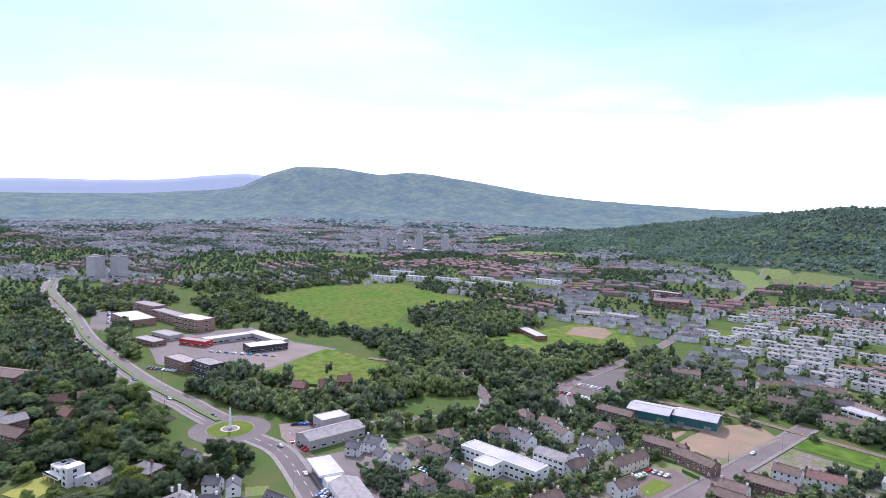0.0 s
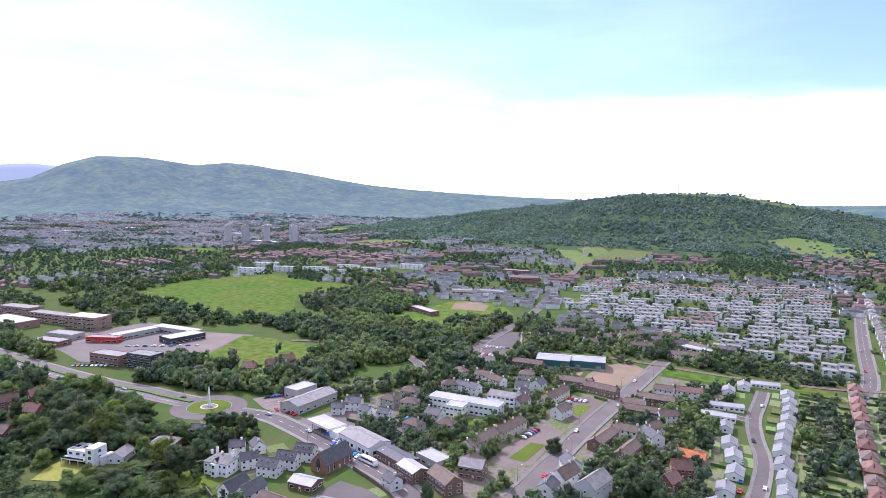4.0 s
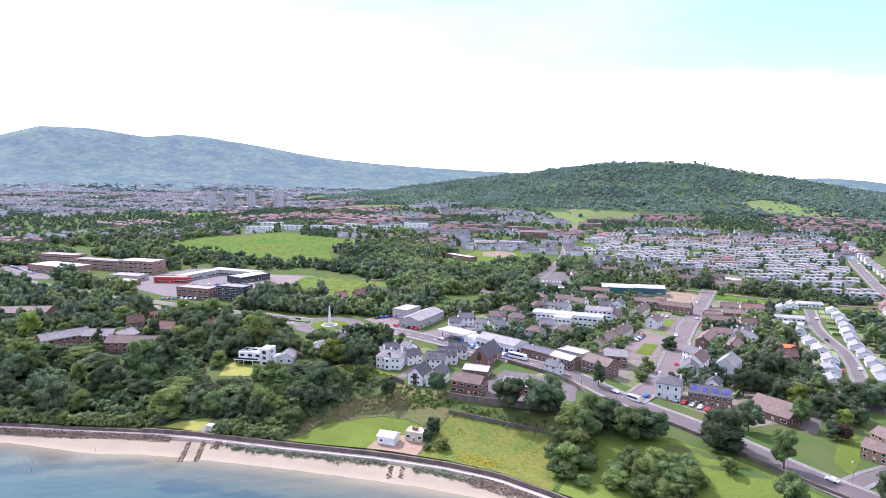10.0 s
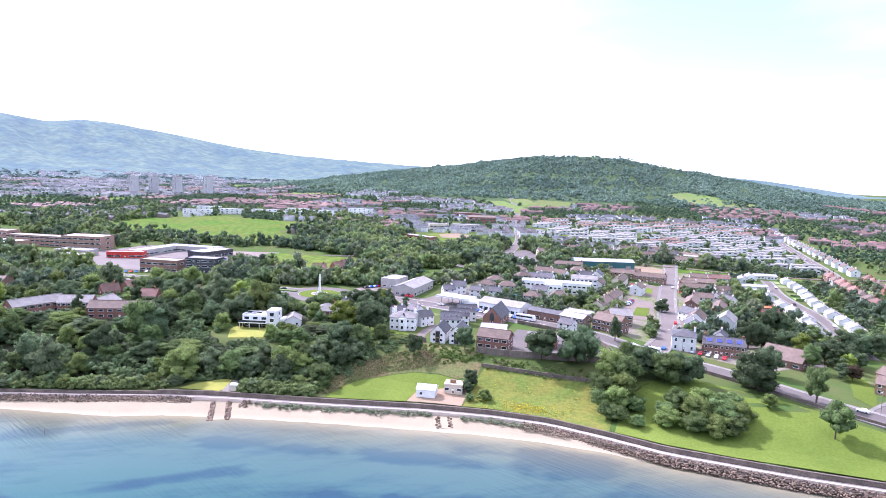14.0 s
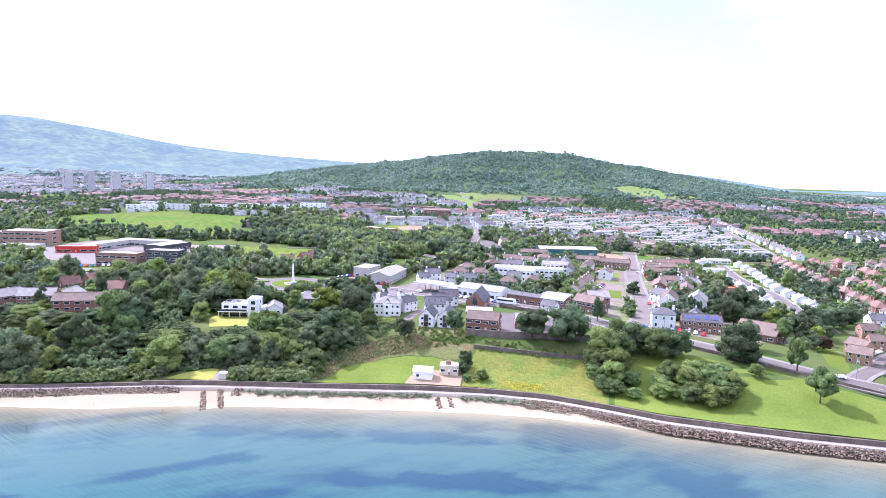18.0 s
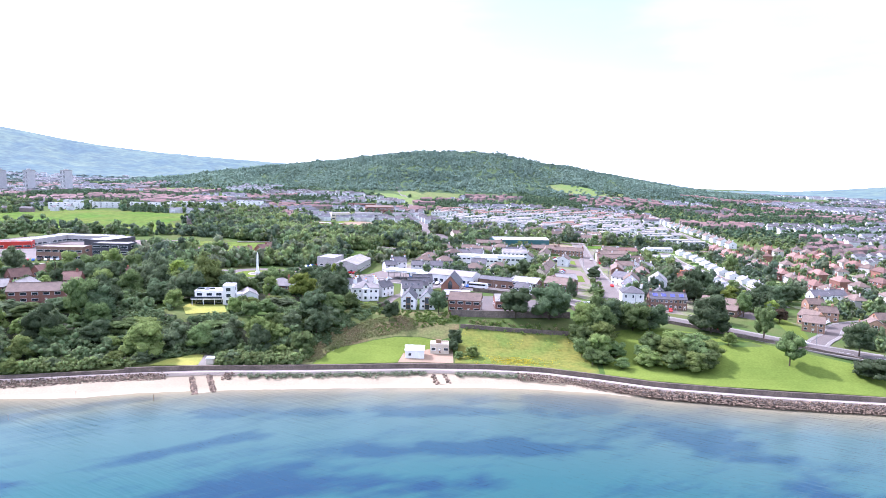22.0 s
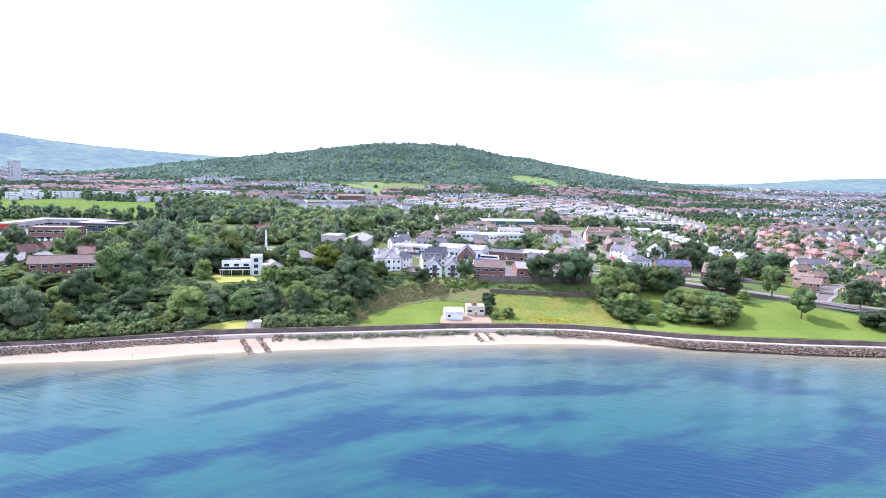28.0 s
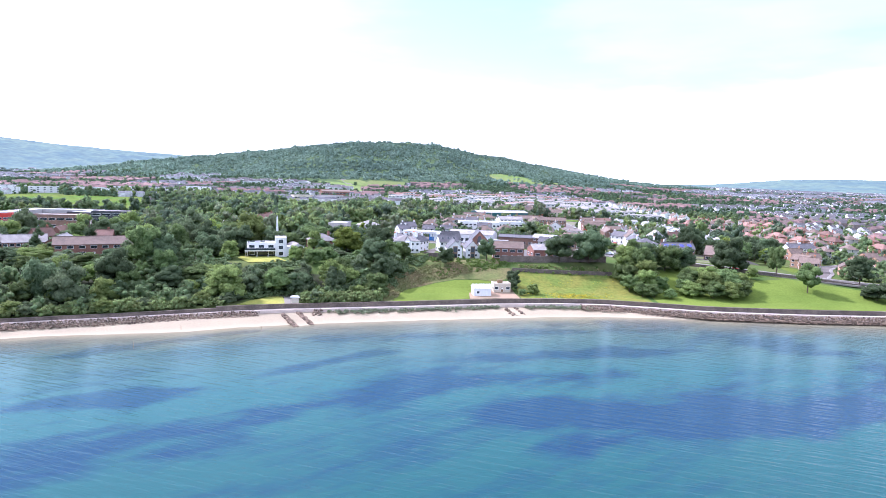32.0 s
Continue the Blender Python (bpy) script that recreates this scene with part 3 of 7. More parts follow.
def rock_mesh(seed, cuts=2):
    bm = bmesh.new()
    bmesh.ops.create_icosphere(bm, subdivisions=cuts, radius=1)
    r = random.Random(seed)
    o = Vector((r.uniform(0, 50), r.uniform(0, 50), r.uniform(0, 50)))
    for v in bm.verts:
        v.co *= 1 + 0.35 * noise.noise(v.co * 1.3 + o)
        v.co = Vector([round(c * 3.2) / 3.2 * 0.55 + c * 0.45 for c in v.co])
    me = bpy.data.meshes.new("boulder")
    bm.to_mesh(me)
    bm.free()
    me.materials.append(MATS["boulder"])
    return me


ROCKS = [rock_mesh(i) for i in range(7)]


def tri_arrays(me):
    me.calc_loop_triangles()
    v = np.empty(len(me.vertices) * 3, np.float32)
    me.vertices.foreach_get("co", v)
    t = np.empty(len(me.loop_triangles) * 3, np.int32)
    me.loop_triangles.foreach_get("vertices", t)
    mi = np.empty(len(me.loop_triangles), np.int32)
    me.loop_triangles.foreach_get("material_index", mi)
    return v.reshape(-1, 3), t.reshape(-1, 3), mi


def stamp(name, shapes, spots, mats, flat=False):
    """Many shapes joined into one mesh. spots: shape, x, y, z, turn, sx, sy, sz."""
    vs, fs, ms, k = [], [], [], 0
    for s, x, y, z, a, sx_, sy_, sz_ in spots:
        v, t, mi = shapes[s]
        c, d = math.cos(a), math.sin(a)
        p = v * (sx_, sy_, sz_)
        vs.append(np.stack([p[:, 0] * c - p[:, 1] * d + x, p[:, 0] * d + p[:, 1] * c + y, p[:, 2] + z], 1))
        fs.append(t + k)
        ms.append(mi)
        k += len(v)
    return np_mesh(name, np.concatenate(vs), np.concatenate(fs), mats, np.concatenate(ms), flat)


rock_shapes = [tri_arrays(rock_mesh(i, 1)) for i in range(7)]
armour = thing("rock_armour", "bank of dark brown boulders along the foot of the promenade", "rocks", kind="structure")
spots, singles = [], []
for x in np.arange(-230, 330, 0.56):
    if -21 < x < -1 or (2 < x < 108 and True):
        continue
    w, s = float(wall_y(x)), float(wet_y(x))
    rows = 6 if x > 100 else 5
    for j in range(rows):
        size = rng.uniform(0.25, 0.46)
        u = j + rng.uniform(-0.2, 1.0)
        top = (3.15 if x > 125 else 3.35) - (2.3 if x > 125 else 1.5) * u / rows + rng.uniform(-0.1, 0.15)
        y = w - (1.7 if x < -20 else 2.5) - u * (0.5 if x > 125 else 0.7)
        item = (rng.randrange(7), x + rng.uniform(-0.4, 0.4), y, top - 0.35, rng.uniform(0, 6.3), size * rng.uniform(0.8, 1.3), size, size * 0.8)
        (singles if 150 < x < 232 and j < 3 and len(singles) < 130 else spots).append(item)
part("rubble", stamp("rubble", rock_shapes, spots, ["rubble"], True), armour)
tagged(armour.children[0], kind="stuff")
for s, x, y, z, a, p, q, r in singles:
    part("boulder", ROCKS[s], armour, at=pose(x, y, z, 0, 0, math.degrees(a)) @ Matrix.Diagonal((p, q, r, 1)))
mound = thing("rubble_bank", "sloping bank of packed stone under the boulders", "rocks", kind="structure")
for a, b in ((-290, -21), (110, 400)):
    seg = [(x, float(wall_y(x))) for x in range(a, b, 5)]
    part("bank", ribbon(seg, -4.4 if a > 0 else -4.0, -2.2 if a > 0 else -1.4, 1.2, 2.6, "boulder", 0.0), mound)

# slipway with stone edges, and a worn track, running down the beach
def ramp_down(name, label, top, foot, wd, m, z0=3.9, z1=0.9, stones=16):
    s = thing(name, label, "slipway", kind="structure")
    (ax, ay), (bx, by) = top, foot
    z0, z1 = gz(ax, ay) + 0.1, gz(bx, by) + 0.1
    l = math.hypot(bx - ax, by - ay)
    nx, ny = -(by - ay) / l, (bx - ax) / l
    bd = Build(m)
    h = wd / 2
    bd.add([(bx - nx * h, by - ny * h, z1), (bx + nx * h, by + ny * h, z1), (ax + nx * h, ay + ny * h, z0), (ax - nx * h, ay - ny * h, z0),
            (bx - nx * h, by - ny * h, z1 - 2), (bx + nx * h, by + ny * h, z1 - 2), (ax + nx * h, ay + ny * h, z0 - 2), (ax - nx * h, ay - ny * h, z0 - 2)],
           [(0, 1, 2, 3), (0, 4, 5, 1), (1, 5, 6, 2), (3, 2, 6, 7), (0, 3, 7, 4)])
    part("ramp", bd, s)
    for e in (-1, 1):
        for i in range(stones):
            k = (i + 0.5) / stones
            o = e * (h + 0.5 + 0.9 * (i % 2)) + rng.uniform(-.25, .25)
            part("boulder", ROCKS[(i + e) % 7], s, at=pose(ax + (bx - ax) * k + nx * o, ay + (by - ay) * k + ny * o, z0 + (z1 - z0) * k - 0.1, 0, 0, rng.uniform(0, 360))
                 @ Matrix.Scale(rng.uniform(0.45, 0.75), 4))


ramp_down("slipway", "pale concrete slipway down the beach edged with stones", (-9.5, 10.5), (-2.5, -2.0), 4.2, "sand", 3.3, 0.5, 36)
ramp_down("beach_track", "worn sandy gap through the dune grass onto the beach", (77.5, 25.5), (80.0, 18.5), 2.8, "sand", 3.1, 0.75, 8)

# ---------- roads ----------
ROADS = []


def road(name, line, width, label, walk_w=2.0, m="asphalt", dashes=True, off=0.10):
    line = sample(rounded(line), 5.0)
    ROADS.append((line, width / 2 + walk_w))
    r = thing(name, label, "road", kind="structure")
    part("carriageway", ribbon(line, -width / 2, width / 2, off, 0.6, m), r)
    if walk_w:
        for e in (-1, 1):
            a, b = sorted((e * width / 2, e * (width / 2 + walk_w)))
            part("pavement", ribbon(line, a, b, off + 0.12, 0.7, "paving"), r)
            a, b = sorted((e * (width / 2 - 0.15), e * (width / 2 + 0.1)))
            part("kerb", ribbon(line, a, b, off + 0.13, 0.7, "kerb_stone"), r)
    if dashes:
        bd = Build("road_paint")
        mid = sample(line, 2.0)
        for i in range(0, len(mid) - 2, 5):
            q = ribbon(mid[i:i + 3], -0.09, 0.09, off + 0.015, 0.01, "road_paint")
            bd.add(q.v, q.f)
        part("lane_marking", bd, r)
    return line


SHORE = road("shore_road", [(420, 20), (330, 24), (262, 42), (239, 52), (222, 62), (205, 75), (184, 90), (164, 100), (150, 108), (129, 126), (108, 137), (83, 145),
                            (54, 155), (27, 164), (2, 171), (-22, 168)], 10.5, "wide grey asphalt shore road with white lane lines", 2.2)
WEST = road("west_road", [(-60, 166), (-88, 165), (-102, 166), (-132, 163), (-180, 163), (-232, 166), (-279, 170), (-350, 176), (-445, 194), (-526, 207), (-690, 226), (-850, 280)], 17,
     "dual carriageway sweeping away between trees", 2.0, "pale_asphalt", False)
thing("central_strip", "grassy strip with low hedge between the carriageways", "verge", kind="structure", data=ribbon(WEST, -1.6, 1.6, 0.75, 0.9, "hedge_leaf").mesh("central_strip"))
thing("lane_lines", "white broken lane lines of the dual carriageway", "road marking", kind="structure", data=ribbon(WEST, 5.0, 5.15, 0.12, 0.01, "road_paint").mesh("lane_lines"))
road("avenue", [(157, 106), (164, 131), (169, 151), (171, 202), (174, 256), (181, 327), (190, 430)], 9.0, "straight residential avenue of pale asphalt", 2.0, "pale_asphalt")
road("crescent", [(262, 150), (264, 197), (267, 228), (268, 263), (263, 290), (260, 326), (263, 360), (265, 392)], 6.0, "quiet pale asphalt crescent between bungalows", 1.8, "pale_asphalt", False)
road("long_road", [(322, 400), (338, 449), (344, 571), (359, 759), (372, 900)], 9.0, "long straight asphalt road lined with terraces", 2.0, "pale_asphalt")
road("cross_street", [(182, 335), (217, 328), (259, 323)], 6.0, "side street of grey asphalt", 1.5, "pale_asphalt", False)
road("lane_north", [(-18, 184), (-2, 215), (16, 258), (40, 292), (16, 328), (-40, 356)], 6.5, "narrow road running inland between hedges", 1.2, "pale_asphalt", False)
road("house_drive", [(74, 150), (52, 122), (47, 100), (48, 88)], 4.5, "grey drive down to the white house", 0, "pale_asphalt", False)
road("close", [(236, 61), (243, 71), (254, 83), (264, 100), (275, 112), (296, 124)], 6.0, "short cul-de-sac between brick houses", 1.5, "pale_asphalt", False)

road("hill_road", [(74, 335), (36, 380), (33, 459), (28, 562), (3, 703), (-36, 951), (-56, 1085), (-108, 1305)], 9.0, "straight road climbing away towards the hill", 0.8, "pale_asphalt", False, 0.3)

CX, CY = -43, 165
rab = thing("roundabout", "round traffic island of mown grass with a white ring and flagpole base", "roundabout", kind="structure")
RZ = gz(CX, CY)
bd = Build("asphalt")
bd.prism(circle(23, 48, CX, CY), RZ - 0.4, RZ + 0.14)
part("carriageway", bd, rab)
part("kerb", Build("kerb_stone").prism(circle(13.6, 48, CX, CY), RZ - 0.2, RZ + 0.30), rab)
part("grass_island", Build("lawn").prism(circle(13.2, 48, CX, CY), RZ - 0.2, RZ + 0.36), rab)
part("ring", Build("concrete").prism(circle(5.6, 40, CX, CY), RZ - 0.2, RZ + 0.50, top=circle(5.4, 40, CX, CY)), rab, "pale concrete ring")
part("inner_bed", Build("paving").prism(circle(4.3, 40, CX, CY), RZ, RZ + 0.56), rab)
ob = thing("obelisk", "tall slim white stone obelisk on the roundabout", "monument")
part("plinth", Build("white_render").prism(circle(1.5, 4, CX, CY, math.pi / 4), RZ + 0.5, RZ + 1.8), ob)
part("shaft", Build("white_render").prism(circle(0.95, 4, CX, CY, math.pi / 4), RZ + 1.75, RZ + 12.4, top=circle(0.5, 4, CX, CY, math.pi / 4)), ob)
part("tip", Build("white_render").prism(circle(0.5, 4, CX, CY, math.pi / 4), RZ + 12.38, RZ + 13.4, top=circle(0.05, 4, CX, CY, math.pi / 4)), ob)

# ---------- lawns, fields, yards ----------
patch("lawn_by_hut", [(29.5, 22.5), (29.3, 36), (33, 42), (41, 46), (48, 50), (57, 53.2), (68, 54), (76, 52.5), (73, 46.5), (62, 41), (61, 29.5), (45, 25.6)], "lawn", "smooth mown lawn behind the sea wall", "lawn")
patch("hut_yard", [(61.2, 29.5), (62, 41), (73, 46.5), (82, 47), (83, 32), (72, 31.2)], "bare_soil", "bare brown earth yard round the hut", "yard", 0.12, 4)
patch("meadow_slope", [(83.5, 32), (84.5, 56), (86, 61.5), (106, 60.5), (132, 60), (140, 40), (139, 26), (117, 32), (95, 33)], "meadow", "rough meadow with yellow flowers", "meadow")
patch("park_slope", [(141, 26), (144, 60), (170, 72), (200, 62), (222, 50), (262, 30), (300, 20), (330, 11), (233, 15), (180, 18), (158, 21)], "lawn",
      "bright mown grass slope between the sea wall and the road", "lawn")
patch("bracken_bank", [(24, 22), (26, 40), (32, 52), (42, 62), (48, 76), (54, 79), (74, 78), (84, 76), (84, 57), (76, 53), (68, 54.5), (57, 53.7), (48, 50.5), (41, 46.5), (33, 42.5), (28.8, 36), (29, 22.4)], "bracken",
      "brown and green bracken bank under the houses", "undergrowth")
patch("modern_house_lawn", [(-34.5, 52), (-42.5, 66), (-43, 73), (-27, 75), (-19, 58.5)], "yellow_lawn", "sun-bleached yellow lawn below the modern house", "lawn", 0.25)
patch("wall_garden", [(-30, 11.5), (-26.5, 19), (-19.5, 26), (-15.5, 27), (-12.6, 17.5), (-13, 14.5)], "yellow_lawn", "small yellow lawn behind the sea wall", "lawn")
patch("garden_path", [(-12.4, 14.5), (-15, 27), (-12.4, 27.6), (-9.4, 15)], "paving", "pale paved garden path to the slipway", "path")
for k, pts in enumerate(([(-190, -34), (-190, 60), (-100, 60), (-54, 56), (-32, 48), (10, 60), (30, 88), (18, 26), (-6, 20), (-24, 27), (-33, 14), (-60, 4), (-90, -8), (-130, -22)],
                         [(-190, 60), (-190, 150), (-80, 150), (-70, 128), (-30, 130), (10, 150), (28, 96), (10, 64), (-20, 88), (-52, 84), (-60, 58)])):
    patch("wood_floor", pts, "woodland_floor_shade", "leaf-covered ground under the trees, its shade painted dark", "ground", 0.06, 10)
patch("back_gardens", [(284, 160), (284, 392), (311, 398), (313, 165)], "garden", "long back gardens with lawns between two rows", "gardens", 0.05, 12)
patch("east_gardens", [(324, 150), (324, 400), (412, 440), (420, 160)], "garden", "gardens and lawns between rows of semis", "gardens", 0.05, 14)
patch("big_field", [(-465, 412), (-516, 552), (-467, 673), (-336, 640), (-281, 645), (-247, 625), (-275, 518), (-227, 455), (-150, 425), (-106, 416), (-196, 390), (-243, 374)], "field", "large open green field", "field", 0.25, 25)
patch("near_field", [(-142, 246), (-172, 322), (-147, 327), (-99, 327), (-63, 318), (-72, 280), (-87, 236)], "field", "green field behind the car park", "field", 0.2, 15)
patch("college_yard", [(-310, 215), (-250, 200), (-215, 190), (-150, 205), (-142, 243), (-165, 330), (-213, 316), (-300, 318), (-306, 270)], "pale_asphalt", "wide asphalt car park of the college", "car park", 0.15, 15)
patch("brown_yard", [(-186, 246), (-211, 313), (-173, 326), (-147, 246)], "brown_asphalt", "wide empty brown asphalt yard", "car park", 0.28, 15)
patch("roadside_car_park", [(-500, 228), (-450, 262), (-440, 240), (-360, 205), (-391, 193)], "pale_asphalt", "car park between college and road", "car park", 0.2, 15)
patch("park_green", [(-113, 465), (-99, 505), (-86, 650), (-26, 605), (10, 553), (-12, 484), (-35, 474), (-14, 432), (-79, 437)], "field", "park grass between groups of trees", "park", 0.25, 20)
patch("bare_pitch", [(-68, 548), (-28, 556), (-38, 592), (-62, 612), (-82, 588)], "bare_soil", "worn bare patch in the park grass", "bare ground", 0.4, 12)
patch("shop_car_park", [(42, 362), (30, 440), (48, 480), (62, 440), (82, 395), (74, 348)], "asphalt", "dark asphalt shop car park", "car park", 0.25, 12)
patch("waste_ground", [(128, 345), (150, 330), (178, 345), (184, 395), (165, 410)], "bare_soil", "dusty waste ground beside the warehouse", "waste ground", 0.2, 10)
patch("rail_bank", [(186, 388), (186, 412), (300, 425), (320, 400), (260, 395)], "field", "strip of rough grass along the railway", "grass", 0.2, 10)
patch("village_yards", [(30, 205), (60, 185), (100, 165), (130, 150), (150, 128), (176, 112), (206, 100), (236, 128), (250, 180), (244, 300), (240, 385), (186, 386), (120, 345), (84, 345), (50, 330), (40, 260)], "yards", "tarmac yards, paths and little gardens between the houses", "yards", 0.03, 8)
patch("hospital_lawn", [(90, 203), (93, 224), (126, 236), (136, 214), (120, 200)], "lawn", "mown lawn before the long white building", "lawn", 0.15, 8)
for pts in ([(140, 180), (149, 241), (164, 238), (163, 186), (154, 176)], [(147, 288), (160, 307), (172, 298), (167, 254), (151, 270)], [(184, 262), (187, 288), (206, 282), (204, 257)]):
    patch("court", pts, "brown_asphalt", "brown asphalt court between terraces", "car park", 0.12, 10)
for pts in ([(150, 187), (153, 213), (161, 214), (159, 187)], [(158, 272), (158, 288), (167, 290), (165, 268)], [(190, 268), (191, 280), (200, 279), (199, 266)]):
    patch("court_green", pts, "lawn", "small mown green in a court of terraces", "lawn", 0.22, 8)
patch("villa_lawn", [(8, 84), (14, 98), (26, 96), (46, 92), (44, 84), (30, 78)], "lawn", "lawn before the white villa", "lawn", 0.12, 8)
patch("lorry_yard", [(-31, 190), (-22, 213), (-2, 216), (1, 184), (26, 178), (10, 176), (-12, 180)], "brown_asphalt", "worn yard with parked vehicles", "yard", 0.12, 8)
patch("church_yard", [(89, 99), (91, 122), (107, 121), (131, 112), (134, 92), (126, 80), (96, 77)], "asphalt", "dark asphalt church car park", "car park", 0.12, 8)
patch("pitch", [(30, 640), (32, 700), (75, 720), (85, 670), (60, 636)], "lawn", "green playing field", "field", 0.3, 20)
patch("garage_yard", [(20, 172), (35, 215), (95, 190), (100, 148), (60, 160)], "pale_asphalt", "grey forecourt of the garage", "forecourt", 0.12, 10)


# ---------- houses ----------
def window_mesh(w, h):
    """One window: a white frame standing proud, its sill, and the pane set back in it."""
    b = Build("white_paint", "window_glass")
    x, f = w / 2, 0.1
    ring = lambda x0, x1, z0, z1, y: [(x0, y, z0), (x1, y, z0), (x1, y, z1), (x0, y, z1)]
    vs = ring(-x, x, 0, h, 0.04) + ring(-x, x, 0, h, -0.09) + ring(-x + f, x - f, f, h - f, -0.09) + ring(-x + f, x - f, f, h - f, -0.03)
    fs = [(k + i, k + (i + 1) % 4, k + 4 + (i + 1) % 4, k + 4 + i) for k in (0, 4, 8) for i in range(4)]
    b.add(vs, fs, 0)
    b.f.append((12, 13, 14, 15))
    b.m.append(1)
    return b.mesh("window")


WIN = {}


def win(w, h):
    if (w, h) not in WIN:
        WIN[w, h] = window_mesh(w, h)
    return WIN[w, h]


DOORS = {}


def door_mesh(m):
    if m not in DOORS:
        b = Build("white_paint", m)
        b.box(-0.55, -0.06, 0, -0.46, 0.05, 2.15).box(0.46, -0.06, 0, 0.55, 0.05, 2.15).box(-0.46, -0.06, 2.06, 0.46, 0.05, 2.15)
        b.box(-0.46, -0.03, 0, 0.46, 0.04, 2.06, 1).box(-0.3, -0.045, 1.1, 0.3, 0.0, 1.85, 0)
        DOORS[m] = b.mesh("door")
    return DOORS[m]


def roof_build(w, d, h, rise, m, hip=False, over=0.35):
    b, t = Build(m), 0.2
    x, y = w / 2 + over * (1 if hip else 0.6), d / 2 + over
    k = rise / (d / 2)
    z0 = h - over * k
    r = x - (y if hip else 0)
    if hip and r <= 0.2:
        r = 0.2
    ring = [(-x, -y), (x, -y), (x, y), (-x, y)]
    vs = [(px, py, z0) for px, py in ring] + [(-r, 0, h + rise), (r, 0, h + rise)] + [(px, py, z0 + t) for px, py in ring] + [(-r, 0, h + rise + t), (r, 0, h + rise + t)]
    fs = [(6, 7, 11, 10), (8, 9, 10, 11), (0, 4, 5, 1), (2, 5, 4, 3), (0, 1, 7, 6), (2, 3, 9, 8)]
    fs += [(7, 8, 11), (9, 6, 10), (1, 5, 2), (3, 4, 0), (1, 2, 8, 7), (3, 0, 6, 9)] if hip else [(1, 5, 11, 7), (5, 2, 8, 11), (4, 0, 6, 10), (3, 4, 10, 9)]
    b.add(vs, fs)
    b.box(-r, -0.12, h + rise + t - 0.03, r, 0.12, h + rise + t + 0.12)
    return b


def house(name, label, w, d, h, rise, wall="white_render", roof="slate", hip=False, storeys=2, bays=3, chimneys=1, category="house", group="", side_windows=1,
          gable_front=False, doors=1, win_size=(1.3, 1.25), door="timber", back=True, flat=False):
    """A house with walls, roof, chimneys, windows and doors; the front looks to -y."""
    t = thing(name, label, category, group)
    b = Build(wall)
    b.box(-w / 2, -d / 2, -1.5, w / 2, d / 2, h)
    if not flat and not hip:
        b.add([(-w / 2, -d / 2, h), (-w / 2, d / 2, h), (-w / 2, 0, h + rise - 0.02), (w / 2, -d / 2, h), (w / 2, d / 2, h), (w / 2, 0, h + rise - 0.02)],
              [(0, 2, 1), (3, 4, 5), (0, 3, 5, 2), (1, 2, 5, 4)])
    part("wall", b, t)
    if flat:
        rb = Build(roof, wall)
        rb.box(-w / 2 + 0.3, -d / 2 + 0.3, h - 0.1, w / 2 - 0.3, d / 2 - 0.3, h + 0.06, 0)
        for x0, y0, x1, y1 in ((-w / 2 - .05, -d / 2 - .05, w / 2 + .05, -d / 2 + .3), (-w / 2 - .05, d / 2 - .3, w / 2 + .05, d / 2 + .05),
                               (-w / 2 - .05, -d / 2 + .3, -w / 2 + .3, d / 2 - .3), (w / 2 - .3, -d / 2 + .3, w / 2 + .05, d / 2 - .3)):
            rb.box(x0, y0, h - 0.2, x1, y1, h + 0.35, 1)
        part("roof", rb, t)
    else:
        part("roof", roof_build(w, d, h, rise, roof, hip), t)
    for i in range(chimneys):
        x = (-w / 2 + 0.7 + i * (w - 1.4) / max(1, chimneys - 1)) if chimneys > 1 else w * 0.28
        cb = Build(wall if wall != "white_render" or i % 2 else wall, "orange_tile")
        cb.box(x - 0.5, -0.35, h + rise - 0.9, x + 0.5, 0.35, h + rise + 1.1).box(x - 0.58, -0.43, h + rise + 1.1, x + 0.58, 0.43, h + rise + 1.22)
        for e in (-0.25, 0.25):
            cb.prism(circle(0.13, 6, x + e, 0), h + rise + 1.2, h + rise + 1.65, 1)
        part("chimney", cb, t)
    sh = h / storeys
    ww, wh = win_size
    for s in range(storeys):
        z = s * sh + 0.95
        for i in range(bays):
            x = -w / 2 + w * (i + 0.5) / bays
            isdoor = s == 0 and doors and i % max(1, bays // doors) == bays // (2 * doors)
            if isdoor:
                part("door", door_mesh(door), t, at=pose(x, -d / 2 - 0.01, 0))
            else:
                part("window", win(ww, wh), t, at=pose(x, -d / 2 - 0.01, z))
            if back and not (s == 0 and i == 0):
                part("window", win(ww, wh), t, at=pose(x, d / 2 + 0.01, z, 0, 0, 180))
        for i in range(side_windows):
            y = -d / 2 + d * (i + 0.5) / side_windows
            part("window", win(ww, wh), t, at=pose(w / 2 + 0.01, y, z, 0, 0, 90))
            part("window", win(ww, wh), t, at=pose(-w / 2 - 0.01, y, z, 0, 0, -90))
    return t


TAKEN = []
PROTO, USED = {}, set()


